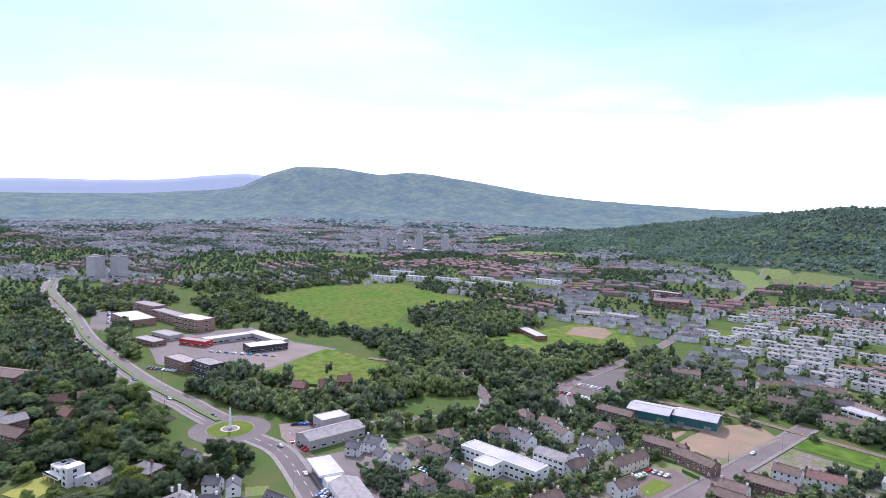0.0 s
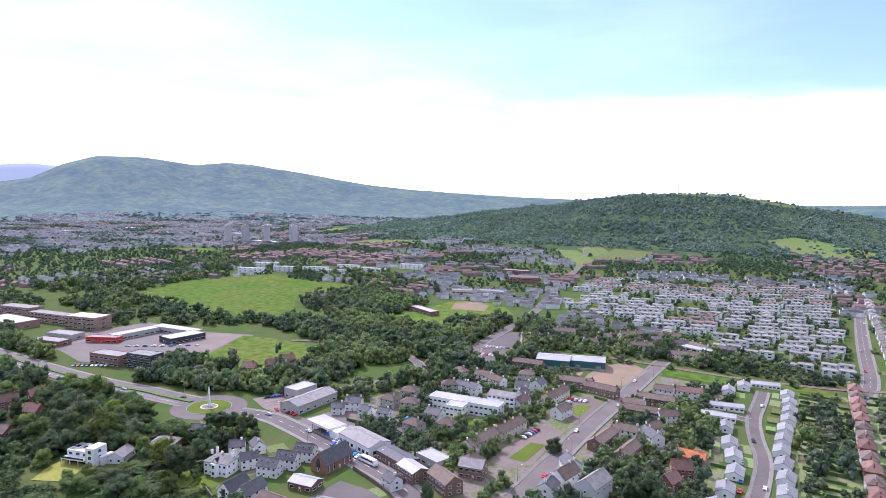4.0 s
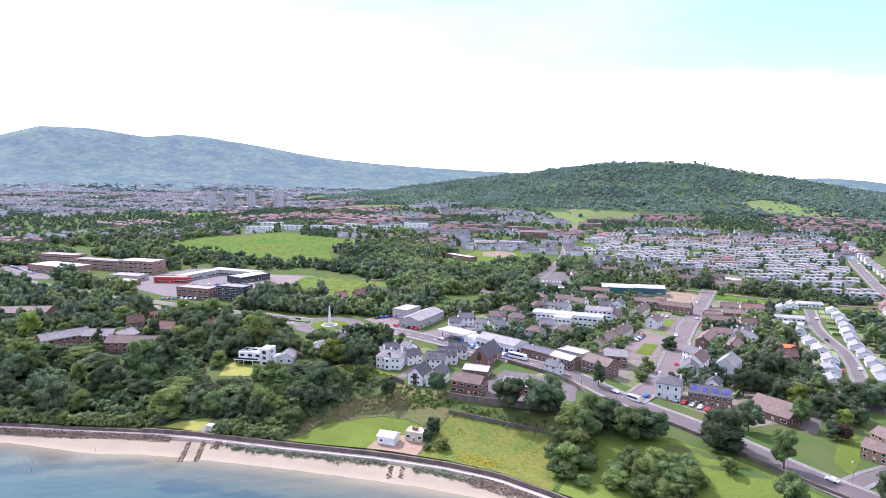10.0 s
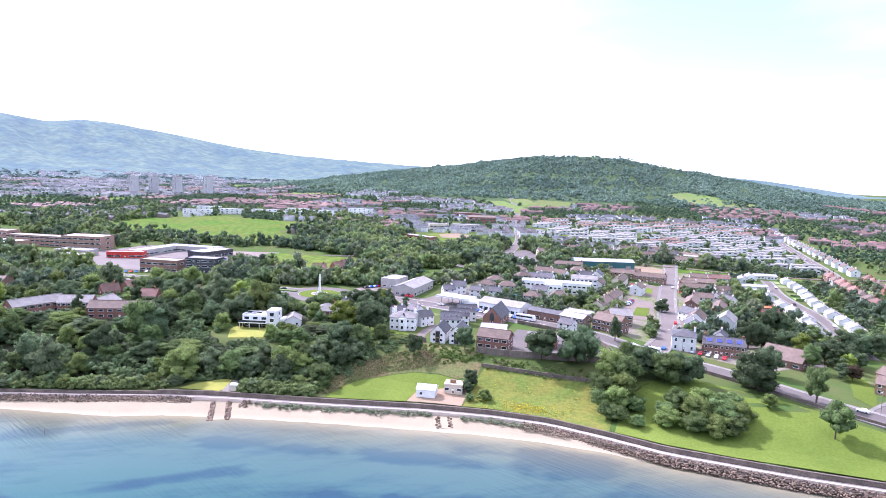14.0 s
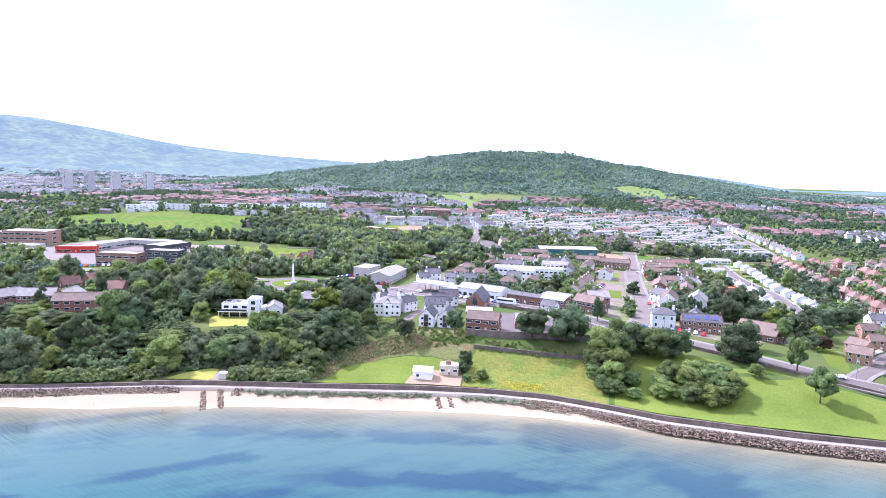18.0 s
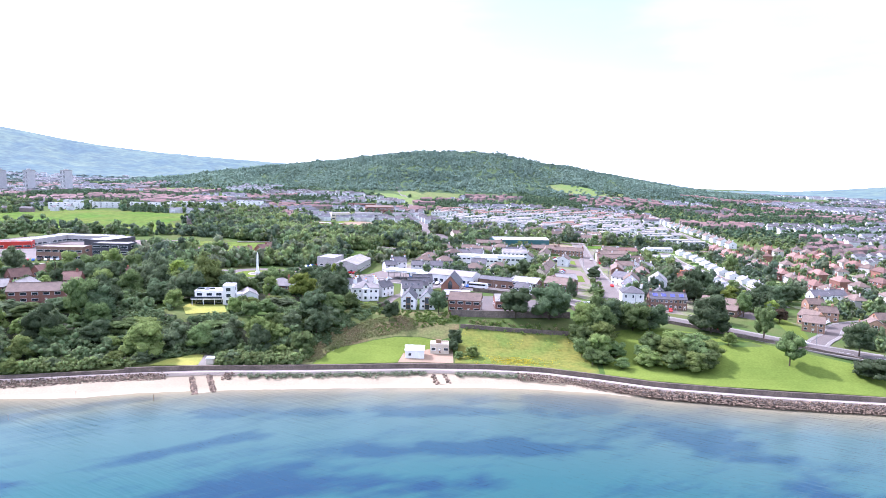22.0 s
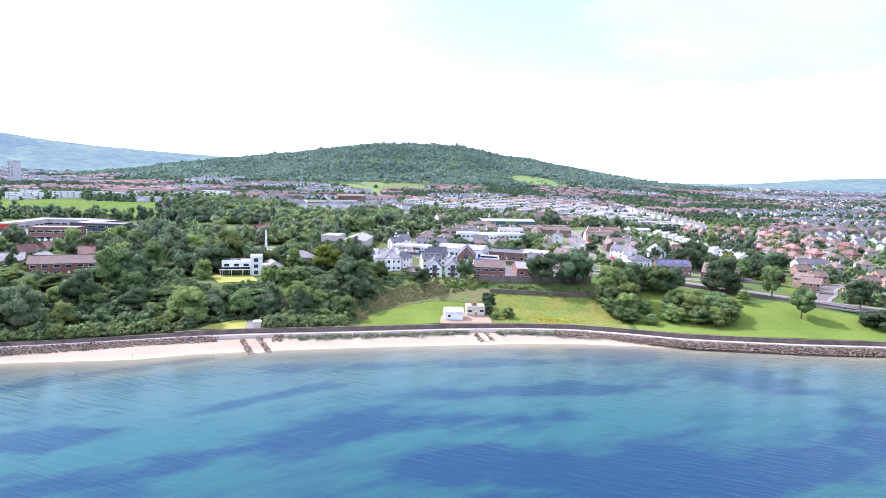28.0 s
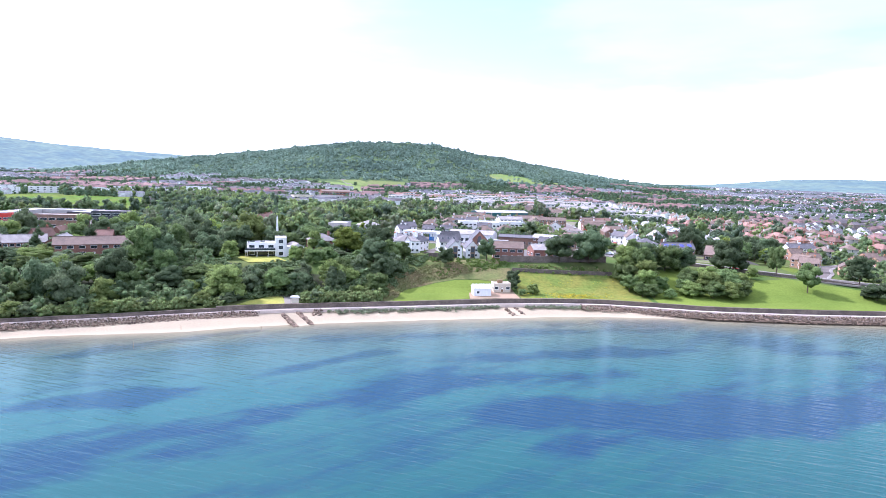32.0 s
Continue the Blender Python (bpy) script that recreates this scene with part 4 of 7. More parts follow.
def place(key, x, y, turn=0, r=None, label="", z=None):
    """Puts the next one of a kind at x, y, its front turned by so many degrees."""
    ob = PROTO[key]
    for px, py in ROADS[2][0]:
        d = math.hypot(x - px, y - py)
        if d < 11.5:
            x, y = px + (x - px) / d * 11.5, py + (y - py) / d * 11.5
    m = pose(x, y, gz(x, y) if z is None else z, 0, 0, turn)
    if key in USED:
        ob = copy_thing(ob, m)
    else:
        ob.matrix_basis = m
        USED.add(key)
    if label:
        ob["label"] = label
    hw = SIZE.get(key, 8) * 0.85
    for e in (-0.6, 0, 0.6):
        TAKEN.append((x + e * hw * math.cos(radians(turn)), y + e * hw * math.sin(radians(turn)), 5.6))
    PLOTS.append((x, y, radians(turn), SIZE.get(key, 8) * 0.85))
    return ob


SIZE = {}
PLOTS = []


def kind_of(key, r, *a, **k):
    PROTO[key] = house(*a, **k)
    SIZE[key] = r


def estate_block(wall, roof, label, group):
    """A stepped pair of flat-fronted white houses, the second set back and a little higher."""
    t = thing("terrace_block", label, "terrace", group)
    for k, (x0, x1, y, z) in enumerate(((-11.5, -0.2, -0.9, 0.0), (0.2, 11.5, 1.3, 0.7))):
        part("wall", Build(wall).box(x0, y - 3.4, -2.2, x1, y + 3.4, 5.3 + z), t)
        top = Build(roof)
        top.prism([(x0 - .25, y - 3.7), (x1 + .25, y - 3.7), (x1 + .25, y + 3.7), (x0 - .25, y + 3.7)], 5.3 + z, 5.65 + z)
        top.prism([(x0 - .2, y - 3.6), (x1 + .2, y - 3.6), (x1 + .2, y + 3.6), (x0 - .2, y + 3.6)], 5.65 + z, 6.5 + z, 0, [(x0 + .4, y - .3), (x1 - .4, y - .3), (x1 - .4, y + .3), (x0 + .4, y + .3)])
        part("roof", top, t)
        mid = (x0 + x1) / 2
        for e in (-2.8, 2.8):
            part("window", win(3.0, 1.35), t, at=pose(mid + e, y - 3.41, 3.5 + z))
        part("window", win(3.0, 1.35), t, at=pose(mid + 2.8, y - 3.41, 0.9 + z))
        if k:
            part("door", door_mesh("timber"), t, at=pose(mid - 2.4, y - 3.41, z))
    return t


kind_of("bungalow", 8, "bungalow", "white bungalow with a pale low-pitched roof", 12, 8.2, 2.8, 1.9, "white_render", "bungalow_roof", False, 1, 3, 1, "bungalow", "crescent bungalows", 1)
kind_of("semi_red", 8, "semi_detached_house", "pair of red brick houses under a red tiled roof", 13, 8, 5.2, 2.9, "red_brick", "red_tile", True, 2, 4, 2, "house", "red-roofed semis", 0, doors=2, back=False)
kind_of("semi_brown", 8, "semi_detached_house", "pair of rendered houses under a brown tiled roof", 13, 8, 5.2, 2.6, "white_render", "brown_tile", False, 2, 4, 2, "house", "brown-roofed semis", 1, doors=2)
kind_of("terr_brown", 12, "terrace_row", "row of brown brick terraced houses with brown roofs", 24, 8, 5.0, 2.4, "brown_brick", "brown_tile", False, 2, 8, 2, "terrace", "brown terraces", 1, doors=4, back=False)
kind_of("terr_grey", 12, "terrace_row", "row of grey rendered terraced houses with brown roofs", 26, 8, 5.2, 2.5, "cream_render", "brown_tile", False, 2, 8, 4, "terrace", "rendered terraces", 1, doors=4, back=False)
kind_of("detached", 8, "detached_house", "tan brick detached house with a brown tiled roof", 9.2, 8.0, 4.7, 2.6, "tan_brick", "brown_tile", False, 2, 3, 1, "house", "brick detached houses", 1, back=False)
kind_of("white_det", 8, "detached_house", "white rendered house with a grey slate roof", 10, 8, 5.4, 2.8, "white_render", "slate", False, 2, 3, 2, "house", "white detached houses", 1)
kind_of("cottage", 6, "cottage", "small white house with a slate roof and one chimney", 8, 6.5, 4.6, 2.4, "white_render", "slate", False, 2, 2, 1, "house", "small houses", 1)
kind_of("redhouse", 7, "detached_house", "red brick house with a steep red tiled roof among trees", 10, 8, 4.8, 3.6, "red_brick", "red_tile", False, 2, 3, 1, "house", "red houses in the wood", 1)
kind_of("brown_house", 7, "detached_house", "brown-roofed house with pale rendered walls", 11, 8, 5.0, 2.7, "grey_render", "brown_tile", True, 2, 3, 1, "house", "brown-roofed houses", 1, back=False)

for key, roof, label, group in (("estate", "grey_roof", "stepped white rendered terrace block with a low grey roof", "white estate terraces"), ("estate_red", "red_tile", "stepped white terrace block with a red tiled roof", "red-roofed estate terraces")):
    PROTO[key], SIZE[key] = estate_block("estate_render", roof, label, group), 13

# the white estate, row behind row
ESTATE = [(47, 618), (9, 707), (0, 860), (60, 900), (141, 860), (220, 905), (310, 960), (345, 880), (330, 470), (290, 455), (262, 478), (215, 508), (151, 540)]


def inside(x, y, poly):
    c = False
    for (x0, y0), (x1, y1) in zip(poly, poly[1:] + poly[:1]):
        if (y0 > y) != (y1 > y) and x < (x1 - x0) * (y - y0) / (y1 - y0) + x0:
            c = not c
    return c


rng = random.Random(4)
count = 0
for row in range(26):
    y0 = 474 + row * 21.5
    for k in range(11):
        x = 30 + k * 28.5 + (row % 3) * 4
        y = y0 - (x - 262) * 0.16
        x, y = x + rng.uniform(-2.5, 2.5), y + rng.uniform(-1.5, 1.5)
        if inside(x, y, ESTATE) and rng.random() < 0.83 and count < 170 and min(math.hypot(x - px, y - py) for px, py in ROADS[4][0]) > 18:
            place("estate_red" if (y > 775 and rng.random() < 0.65) or (math.hypot(x - 185, y - 615) < 36) else "estate", x, y, -9 + rng.uniform(-2.5, 2.5) + (90 if rng.random() < 0.06 else 0))
            count += 1
for k in range(15):
    place("estate" if k > 9 else "semi_brown", 356 + k * 1.6, 470 + k * 28, 88)
# crescent bungalows
for k in range(12):
    place("bungalow", (275, 276, 278, 278, 277, 276, 277, 278, 280, 281, 281, 280)[k], 183 + k * 18.6, -90 - 4 + rng.uniform(-4, 4))
for x, y in ((249, 187), (252, 209), (255, 232), (253, 254), (250, 272), (246, 298), (243, 374), (252, 392)):
    place("bungalow", x, y, 90 + rng.uniform(-6, 6))
# red rows to the east
for row, x0 in enumerate((317, 345, 372, 402)):
    for k in range(16):
        if rng.random() < (0.95 if row == 0 else 0.7):
            place("semi_red" if rng.random() < 0.55 else "brown_house", x0 + (k - 6) * 0.7 + rng.uniform(-3, 3) * (row > 0), 168 + k * 17 + row * 3 + rng.uniform(-3, 3) * (row > 0), (90 if row % 2 else -90) + rng.uniform(-12, 12) * (row > 0))


# ---------- the village ----------
for key, rows in {
        "terr_grey": ((75, 440, 30), (88, 479, 22), (152, 492, 45), (166, 455, 14), (181, 506, 22), (204, 445, 10), (210, 482, -35), (132, 192, 78), (138, 217, 78), (143, 288, 80)),
        "semi_brown": ((124, 448, 35), (130, 477, 20), (155, 262, 75), (192, 300, 2), (214, 290, 35), (209, 264, 62), (197, 252, 0), (84, 304, 0), (97, 297, -20), (204, 340, 0), (128, 262, 80)),
        "terr_brown": ((100, 353, 2), (147, 323, 2), (166, 318, -12), (202, 318, 4), (188, 233, 80), (203.5, 224, 80), (197, 290, 0)),
        "white_det": ((118, 293, 8), (124, 276, 82), (126, 303, 82), (92, 214, -5), (90, 272, -10), (180, 190, -50), (174, 158, 90), (212, 251, -50), (38, 207, 20), (293, 172, 5), (306, 178, 5)),
        "cottage": ((34, 196, 30), (52, 200, -5), (64, 202, 5), (192, 142, 75), (116, 128, -25), (80, 276, 0), (-11, 128, 20), (33, 128, -30), (25, 122, 40)),
        "redhouse": ((-149, 104, 60), (-146, 119, 75), (-98, 115, 80), (-118, 101, 15), (-77, 234, 30), (-69, 250, 60), (-68, 266, 60), (231, 217, 20), (228, 199, 70)),
        "brown_house": ((54, 224, -5), (68, 225, 10), (89, 194, -10), (105, 203, 5), (64, 305, -10), (72, 272, 30), (56, 245, 10), (110, 322, 10), (-104, 212, 35), (242, 142, 20), (139, 166, 60)),
        "detached": ((256, 106, -55), (249.5, 90.5, -30), (277, 145, 0), (271, 121, -8), (263.5, 79.5, 60), (280, 96, 70), (294, 112, 0), (304, 92, 80), (312, 118, 10), (322, 140, 0), (330, 95, 60), (338, 118, 10), (350, 140, -20))}.items():
    for x, y, a in rows:
        place(key, x, y, a)


def block(name, label, x, y, turn, w, d, h, wall, roof, storeys=1, bays=5, category="building", rise=0.0, strip=True, sides=2, z=None, flat=True, win_h=1.3, back=False, win_w=2.6):
    """A plain building with a flat or low roof and wide windows in every storey."""
    t = house(name, label, w, d, h, rise, wall, roof, False, storeys, bays, 0, category, "", sides, doors=1, win_size=(min(win_w, w / bays * 0.86 if win_w > 3 else w / bays * 0.72), win_h), flat=flat, back=back)
    t.matrix_basis = pose(x, y, gz(x, y) if z is None else z, 0, 0, turn)
    TAKEN.append((x, y, max(w, d) * 0.5))
    if max(w, d) > 24:
        for k in (-0.33, 0.33):
            TAKEN.append((x + k * w * math.cos(radians(turn)), y + k * w * math.sin(radians(turn)), d * 0.6))
    return t


# white villa and its wings
t = house("white_villa", "large white rendered villa with a slate roof and tall chimneys", 12.9, 11, 6.4, 2.4, "white_render", "grey_roof", True, 2, 5, 3, "villa", side_windows=3)
t.matrix_basis = pose(35, 102.6, gz(35, 102), 0, 0, 10)
TAKEN.append((34, 104, 10))
bay = Build("white_render")
bay.prism([(-2.4, -5.4), (-1.4, -7.0), (1.4, -7.0), (2.4, -5.4)], -1.5, 6.3)
bay = part("bay", bay, t)
for s in (0.95, 4.1):
    part("window", win(1.3, 1.6), bay, at=pose(0, -7.03, s))
for x in (0,):
    part("gablet", Build("white_render", "slate").prism([(-1.5, 0), (1.5, 0), (0, 1.9)], 0, 2.6, 0).add([(-1.8, -.15, -.2), (0, 2.15, -.2), (0, 2.15, 2.7), (-1.8, -.15, 2.7)], [(0, 1, 2, 3), (3, 2, 1, 0)], 1)
         .add([(1.8, -.15, -.2), (0, 2.15, -.2), (0, 2.15, 2.7), (1.8, -.15, 2.7)], [(3, 2, 1, 0), (0, 1, 2, 3)], 1), t, at=pose(x, -3.0, 6.4, 90))
for x, y in ((-5, 3), (5, 3)):
    part("chimney", Build("white_render", "orange_tile").box(x - .6, y - .4, 6, x + .6, y + .4, 10.2).box(x - .7, y - .5, 10.2, x + .7, y + .5, 10.4).prism(circle(.16, 6, x - .25, y), 10.4, 10.9, 1).prism(circle(.16, 6, x + .25, y), 10.4, 10.9, 1), t)
t = house("villa_wing", "white rendered rear wing with a slate roof", 9, 6.5, 5.2, 2.6, "white_render", "slate", False, 2, 3, 1, "house")
t.matrix_basis = pose(42.5, 112.5, gz(42, 112), 0, 0, 58)
TAKEN.append((45, 117, 8))
# twin gabled houses above the bank
for i, (x, y) in enumerate(((59, 87), (68, 88))):
    t = house("gabled_house", "white house with a steep slate roof, its gable to the sea", 13, 7.0, 5.0, 3.6, "white_render", "slate", False, 2, 3, 0, "house", "gabled houses", 2)
    part("balcony_bay", Build("timber", "window_glass").box(-1.1, -0.25, 0.2, 1.1, 0.1, 6.0, 0).box(-0.9, -0.32, 0.5, 0.9, -0.2, 2.4, 1).box(-0.9, -0.32, 3.0, 0.9, -0.2, 5.6, 1), t,
         "timber and glass bay", at=pose(-6.5, 0, 0, 0, 0, -90))
    t.matrix_basis = pose(x, y, gz(x, y), 0, 0, 92 - 2 * i)
    TAKEN.append((x, y, 8))
for x, y, a in ((57.5, 111, 14), (59.5, 121.5, 14), (61, 133, 12)):
    t = house("mews_house", "white mews house with a dark slate roof and rooflights", 10.5, 7, 5.4, 3.2, "white_render", "slate", False, 2, 4, 0, "house", "mews houses", 2)
    for k in (-3.2, 0, 3.2):
        part("rooflight", Build("window_glass", "metal_grey").box(-.6, -.5, 0, .6, .5, .08, 0).box(-.7, -.6, -.05, .7, .6, .04, 1), t, at=pose(k, -2.0, 5.4 + 3.2 * 0.45 + 0.28, math.degrees(math.atan2(3.2, 3.5))))
    t.matrix_basis = pose(x, y, gz(x, y), 0, 0, a)
    TAKEN.append((x, y, 9))
# church with its hall
t = house("church", "brown brick church with a steep slate roof and pointed gable window", 20, 9.6, 4.6, 5.2, "red_brick", "slate", False, 1, 5, 0, "church", side_windows=1, win_size=(1.1, 3.2))
part("gable_window", Build("window_glass", "white_render").prism([(-1.2, 0), (1.2, 0), (1.2, 2.6), (0.75, 3.8), (0, 4.6), (-0.75, 3.8), (-1.2, 2.6)], 0, 0.15, 0), t,
     at=pose(-10.03, 0, 3.0, 0, 0, -90) @ pose(0, 0, 0, 90))
t.matrix_basis = pose(77.5, 133.5, gz(77, 132), 0, 0, 86)
TAKEN.append((78, 133, 11))
block("church_hall", "low brick church hall with a pale hipped roof", 81, 109, 4, 13, 9, 3.4, "brown_brick", "pale_roof", 1, 3, "hall", 1.6, flat=False)
block("brick_hall", "two-storey red brick hall with a brown tiled roof", 86, 83.5, -5, 15, 9.5, 5.8, "red_brick", "brown_tile", 2, 4, "hall", 2.8, flat=False)
block("side_hall", "low red brick hall with a grey hipped roof", 106.8, 95, 5, 14, 11, 4.0, "red_brick", "grey_roof", 1, 3, "hall", 2.4, flat=False)
block("office_row", "dark brick shop row with pale low roofs", 119, 141.5, -26, 14, 9, 5.6, "brown_brick", "pale_roof", 2, 6, "shops", 1.6, flat=False)
block("brick_villas", "dark brick Victorian pair with bay windows", 137.5, 139.5, -30, 16, 9.5, 6.0, "brown_brick", "brown_tile", 2, 6, "house", 3.0, flat=False)
block("brick_pair", "dark brick semi-detached pair with pale grey roofs", 142.5, 159.5, 8, 12, 10, 5.8, "brown_brick", "grey_roof", 2, 4, "house", 2.6, flat=False)
block("flat_workshop", "low flat white-roofed workshop", 120, 161, -20, 16, 10, 4.2, "grey_render", "pale_roof", 1, 4, "workshop")
block("workshop", "low dark-roofed workshop beside the garage", 104, 152, -22, 22, 10, 4.6, "brown_brick", "slate", 1, 5, "workshop", 1.2, flat=False)
# long white building with a front wing
block("long_white_building", "long two-storey white rendered building with a flat roof", 100, 240, 2, 47, 11, 7.4, "white_render", "pale_roof", 2, 15, "building")
block("front_wing", "projecting white two-storey wing with a flat roof", 99, 229.5, 2, 11, 10, 7.2, "white_render", "pale_roof", 2, 4, "building")
block("white_hostel", "white three-storey rendered block behind the long building", 118, 258, 2, 18, 10, 8.4, "white_render", "grey_roof", 3, 6, "building", 2.0, flat=False)
for x, y, a, w in ((244, 337, 8, 21), (241, 315, 0, 20), (266, 404, 8, 19)):
    block("prefab_row", "long low white bungalow row with a pale roof", x, y, a, w, 7.5, 3.0, "white_render", "pale_roof", 1, 7, "bungalow", 1.4, flat=False)
# garage, showroom, canopy
block("car_showroom", "long white car showroom with a grey ribbed roof", 77.5, 161.5, -20, 28, 14, 5.2, "white_render", "grey_roof", 1, 8, "showroom", 2.2, flat=False, win_h=2.0)
block("storage_shed", "long grey shed with a low ribbed roof", 9, 199, 86, 36, 15, 5.4, "grey_render", "grey_roof", 1, 6, "shed", 2.4, flat=False)
block("shop_box", "flat white-roofed block beside the grey shed", -9, 212, 82, 18, 12, 6.4, "grey_render", "pale_roof", 1, 4, "shop")
t = thing("petrol_canopy", "pale flat canopy of a petrol station on slim posts", "canopy")
part("roof", Build("pale_roof").box(-11, -6, 4.8, 11, 6, 5.6), t)
part("fascia", Build("white_paint").box(5, -6.1, 4.75, 11.1, 6.1, 5.3).box(-11.05, -6.06, 4.7, 5, -5.9, 5.25), t)
for x in (-8, 0, 8):
    for y in (-4, 4):
        part("post", Build("metal_grey").prism(circle(0.18, 8, x, y), -0.3, 4.8), t)
part("kiosk", Build("white_paint", "blue_cladding").box(6, -4, -0.5, 16, 5, 4.6).box(5.9, -4.1, 0, 6.4, 5.1, 4.3, 1).box(6.4, -4.06, 0.2, 9, -3.9, 2.6, 1), t, "white shop box with blue end")
t.matrix_basis = pose(46, 169, gz(46, 169), 0, 0, -18)
TAKEN.append((46, 169, 12))
# green warehouse
for x, y, w, d in ((116, 369, 26, 20), (141, 379, 26, 18)):
    t = thing("warehouse", "green metal-clad warehouse with a pale ribbed roof", "warehouse", "warehouse bays")
    part("wall", Build("green_cladding").box(-w / 2, -d / 2, -1.5, w / 2, d / 2, 7.4), t)
    part("plinth", Build("grey_render").box(-w / 2 - .08, -d / 2 - .08, -1.5, w / 2 + .08, d / 2 + .08, 2.2), t)
    part("roof", roof_build(w, d, 7.4, 1.6, "pale_roof"), t)
    for k in (-0.3, 0.3):
        part("roller_door", Build("metal_grey").box(-2, -0.12, 0, 2, 0.1, 4.2), t, at=pose(k * w, -d / 2 - 0.08, 0))
    t.matrix_basis = pose(x, y, gz(x, y), 0, 0, 12)
    TAKEN.append((x, y, 15))
# houses along the shore road
t = house("solar_terrace", "brown brick terrace whose slate roof carries blue solar panels", 18.5, 9, 5.4, 3.0, "brown_brick", "slate", False, 2, 8, 2, "terrace", doors=4)
for k in (-6.6, -2.2, 2.2, 6.6):
    part("solar_panel", Build("solar_glass", "metal_grey").box(-1.2, -1.1, 0, 1.2, 1.1, 0.08, 0).box(-1.26, -1.16, -.04, 1.26, 1.16, 0.04, 1), t,
         "blue solar panel", at=pose(k, -2.4, 5.4 + 3.0 * 0.47 + 0.3, math.degrees(math.atan2(3.0, 4.5))))
t.matrix_basis = pose(190.3, 121.6, gz(190, 121), 0, 0, -3)
TAKEN.append((190, 126, 12))
t = house("cream_villa", "cream stucco Italianate villa with a hipped slate roof", 11, 11, 7.2, 2.6, "white_render", "slate", True, 2, 3, 2, "villa", side_windows=3, win_size=(1.1, 1.7))
t.matrix_basis = pose(172.3, 122.6, gz(172, 122), 0, 0, -4)
TAKEN.append((172, 128, 9))
t = house("tall_gabled_block", "tall white rendered block with a steep grey roof", 17, 10, 7.6, 3.8, "estate_render", "grey_roof", False, 2, 3, 0, "building", side_windows=1)
t.matrix_basis = pose(198.8, 170.5, gz(198, 170), 0, 0, 76)
TAKEN.append((198, 167, 11))
t = house("low_gabled_block", "white rendered house with a brown roof beside the avenue", 15, 9, 6.4, 3.6, "white_render", "brown_tile", False, 2, 3, 1, "building", side_windows=1)
t.matrix_basis = pose(184, 174, gz(184, 174), 0, 0, 76)
TAKEN.append((181, 171, 10))
block("gospel_hall", "low brick hall under one broad brown tiled roof", 217.8, 120.5, -33, 18.5, 16, 3.4, "brown_brick", "brown_tile", 1, 4, "hall", 4.4, flat=False)
patch("greenway", [(233, 79), (237, 69), (241, 79), (246.5, 98), (247, 122), (242, 125), (239.5, 107)], "lawn", "mown strip of grass beside the brick houses", "lawn", 0.14, 6)
patch("hall_car_park", [(223.5, 112), (226, 130), (236.5, 126), (231, 104)], "asphalt", "dark car park beside the brown hall", "car park", 0.12, 6)
t = house("orange_roofed_house", "bungalow with a bright orange tiled roof", 15, 8, 3.0, 2.6, "tan_brick", "orange_tile", False, 1, 4, 1, "bungalow")
t.matrix_basis = pose(233, 240, gz(233, 240), 0, 0, -3)
TAKEN.append((233, 240, 8))
t = house("red_roofed_house", "white rendered house with a red tiled roof", 17, 7.5, 5.2, 2.6, "white_render", "red_tile", False, 2, 5, 2, "house")
t.matrix_basis = pose(220, 346, gz(220, 346), 0, 0, 8)
TAKEN.append((220, 346, 9))
# hut and stone store by the sea wall
t = house("beach_hut", "white corrugated metal boat hut behind the sea wall", 7.6, 6, 3.3, 1.1, "white_paint", "white_paint", False, 1, 2, 0, "hut", side_windows=0, door="white_paint")
for k in range(5):
    part("roof_rib", Build("metal_grey").box(-0.09, -3.4, 0, 0.09, -0.1, 0.09), t, at=pose(-3 + 1.5 * k, 0, 4.62, math.degrees(math.atan2(1.1, 3))))
t.matrix_basis = pose(67.0, 38.4, gz(67, 38), 0, 0, 4)
t = block("stone_store", "flat-roofed tan stone store beside the hut", 76.6, 45.2, 4, 7.6, 5.6, 3.4, "cream_render", "concrete", 1, 3, "store")
part("roof_tank", Build("timber").box(-1.6, -0.6, 3.4, 0.6, 0.9, 4.8), t)
t = thing("gate_shelter", "small white shelter beside the garden gate", "shelter")
part("wall", Build("cream_render").box(-1.4, -1, -1.5, 1.4, 1, 1.9), t)
part("roof", Build("white_paint").prism([(-1.7, 0), (1.7, 0), (1.2, 0.5), (-1.2, 0.5)], -1.2, 1.2), t, at=pose(0, 0, 1.9, 90))
t.matrix_basis = pose(-9.0, 18, gz(-9, 18), 0, 0, 10)
# modern house in the wood
t = block("modern_house", "white flat-roofed modern house with long windows and a terrace", -34.5, 78.5, 12, 13, 9, 6.2, "white_render", "pale_roof", 2, 3, "house", win_h=1.5)
part("glazing", Build("window_glass", "white_paint").box(-6.2, -4.6, 0.1, 6.2, -4.45, 2.7, 0).box(-6.3, -4.66, 2.7, 6.3, -4.4, 2.85, 1), t, "long dark glazed front")
for x in (-4.2, 0.6):
    part("roof_lantern", Build("white_paint", "window_glass").box(x - 1.4, -1, 6.2, x + 1.4, 1.6, 6.6, 0).box(x - 1.2, -.8, 6.6, x + 1.2, 1.4, 6.75, 1), t)
part("balustrade", Build("window_glass").box(-7.4, -7.7, 3.35, 6.3, -7.62, 4.3), t, "glass balustrade")
part("terrace_roof", Build("white_render").box(-7.5, -7.8, 2.9, 6.4, -4.4, 3.35), t)
for k in (-7, -2, 3):
    part("post", Build("white_render").box(k - .12, -7.6, -0.5, k + .12, -7.36, 2.95), t)
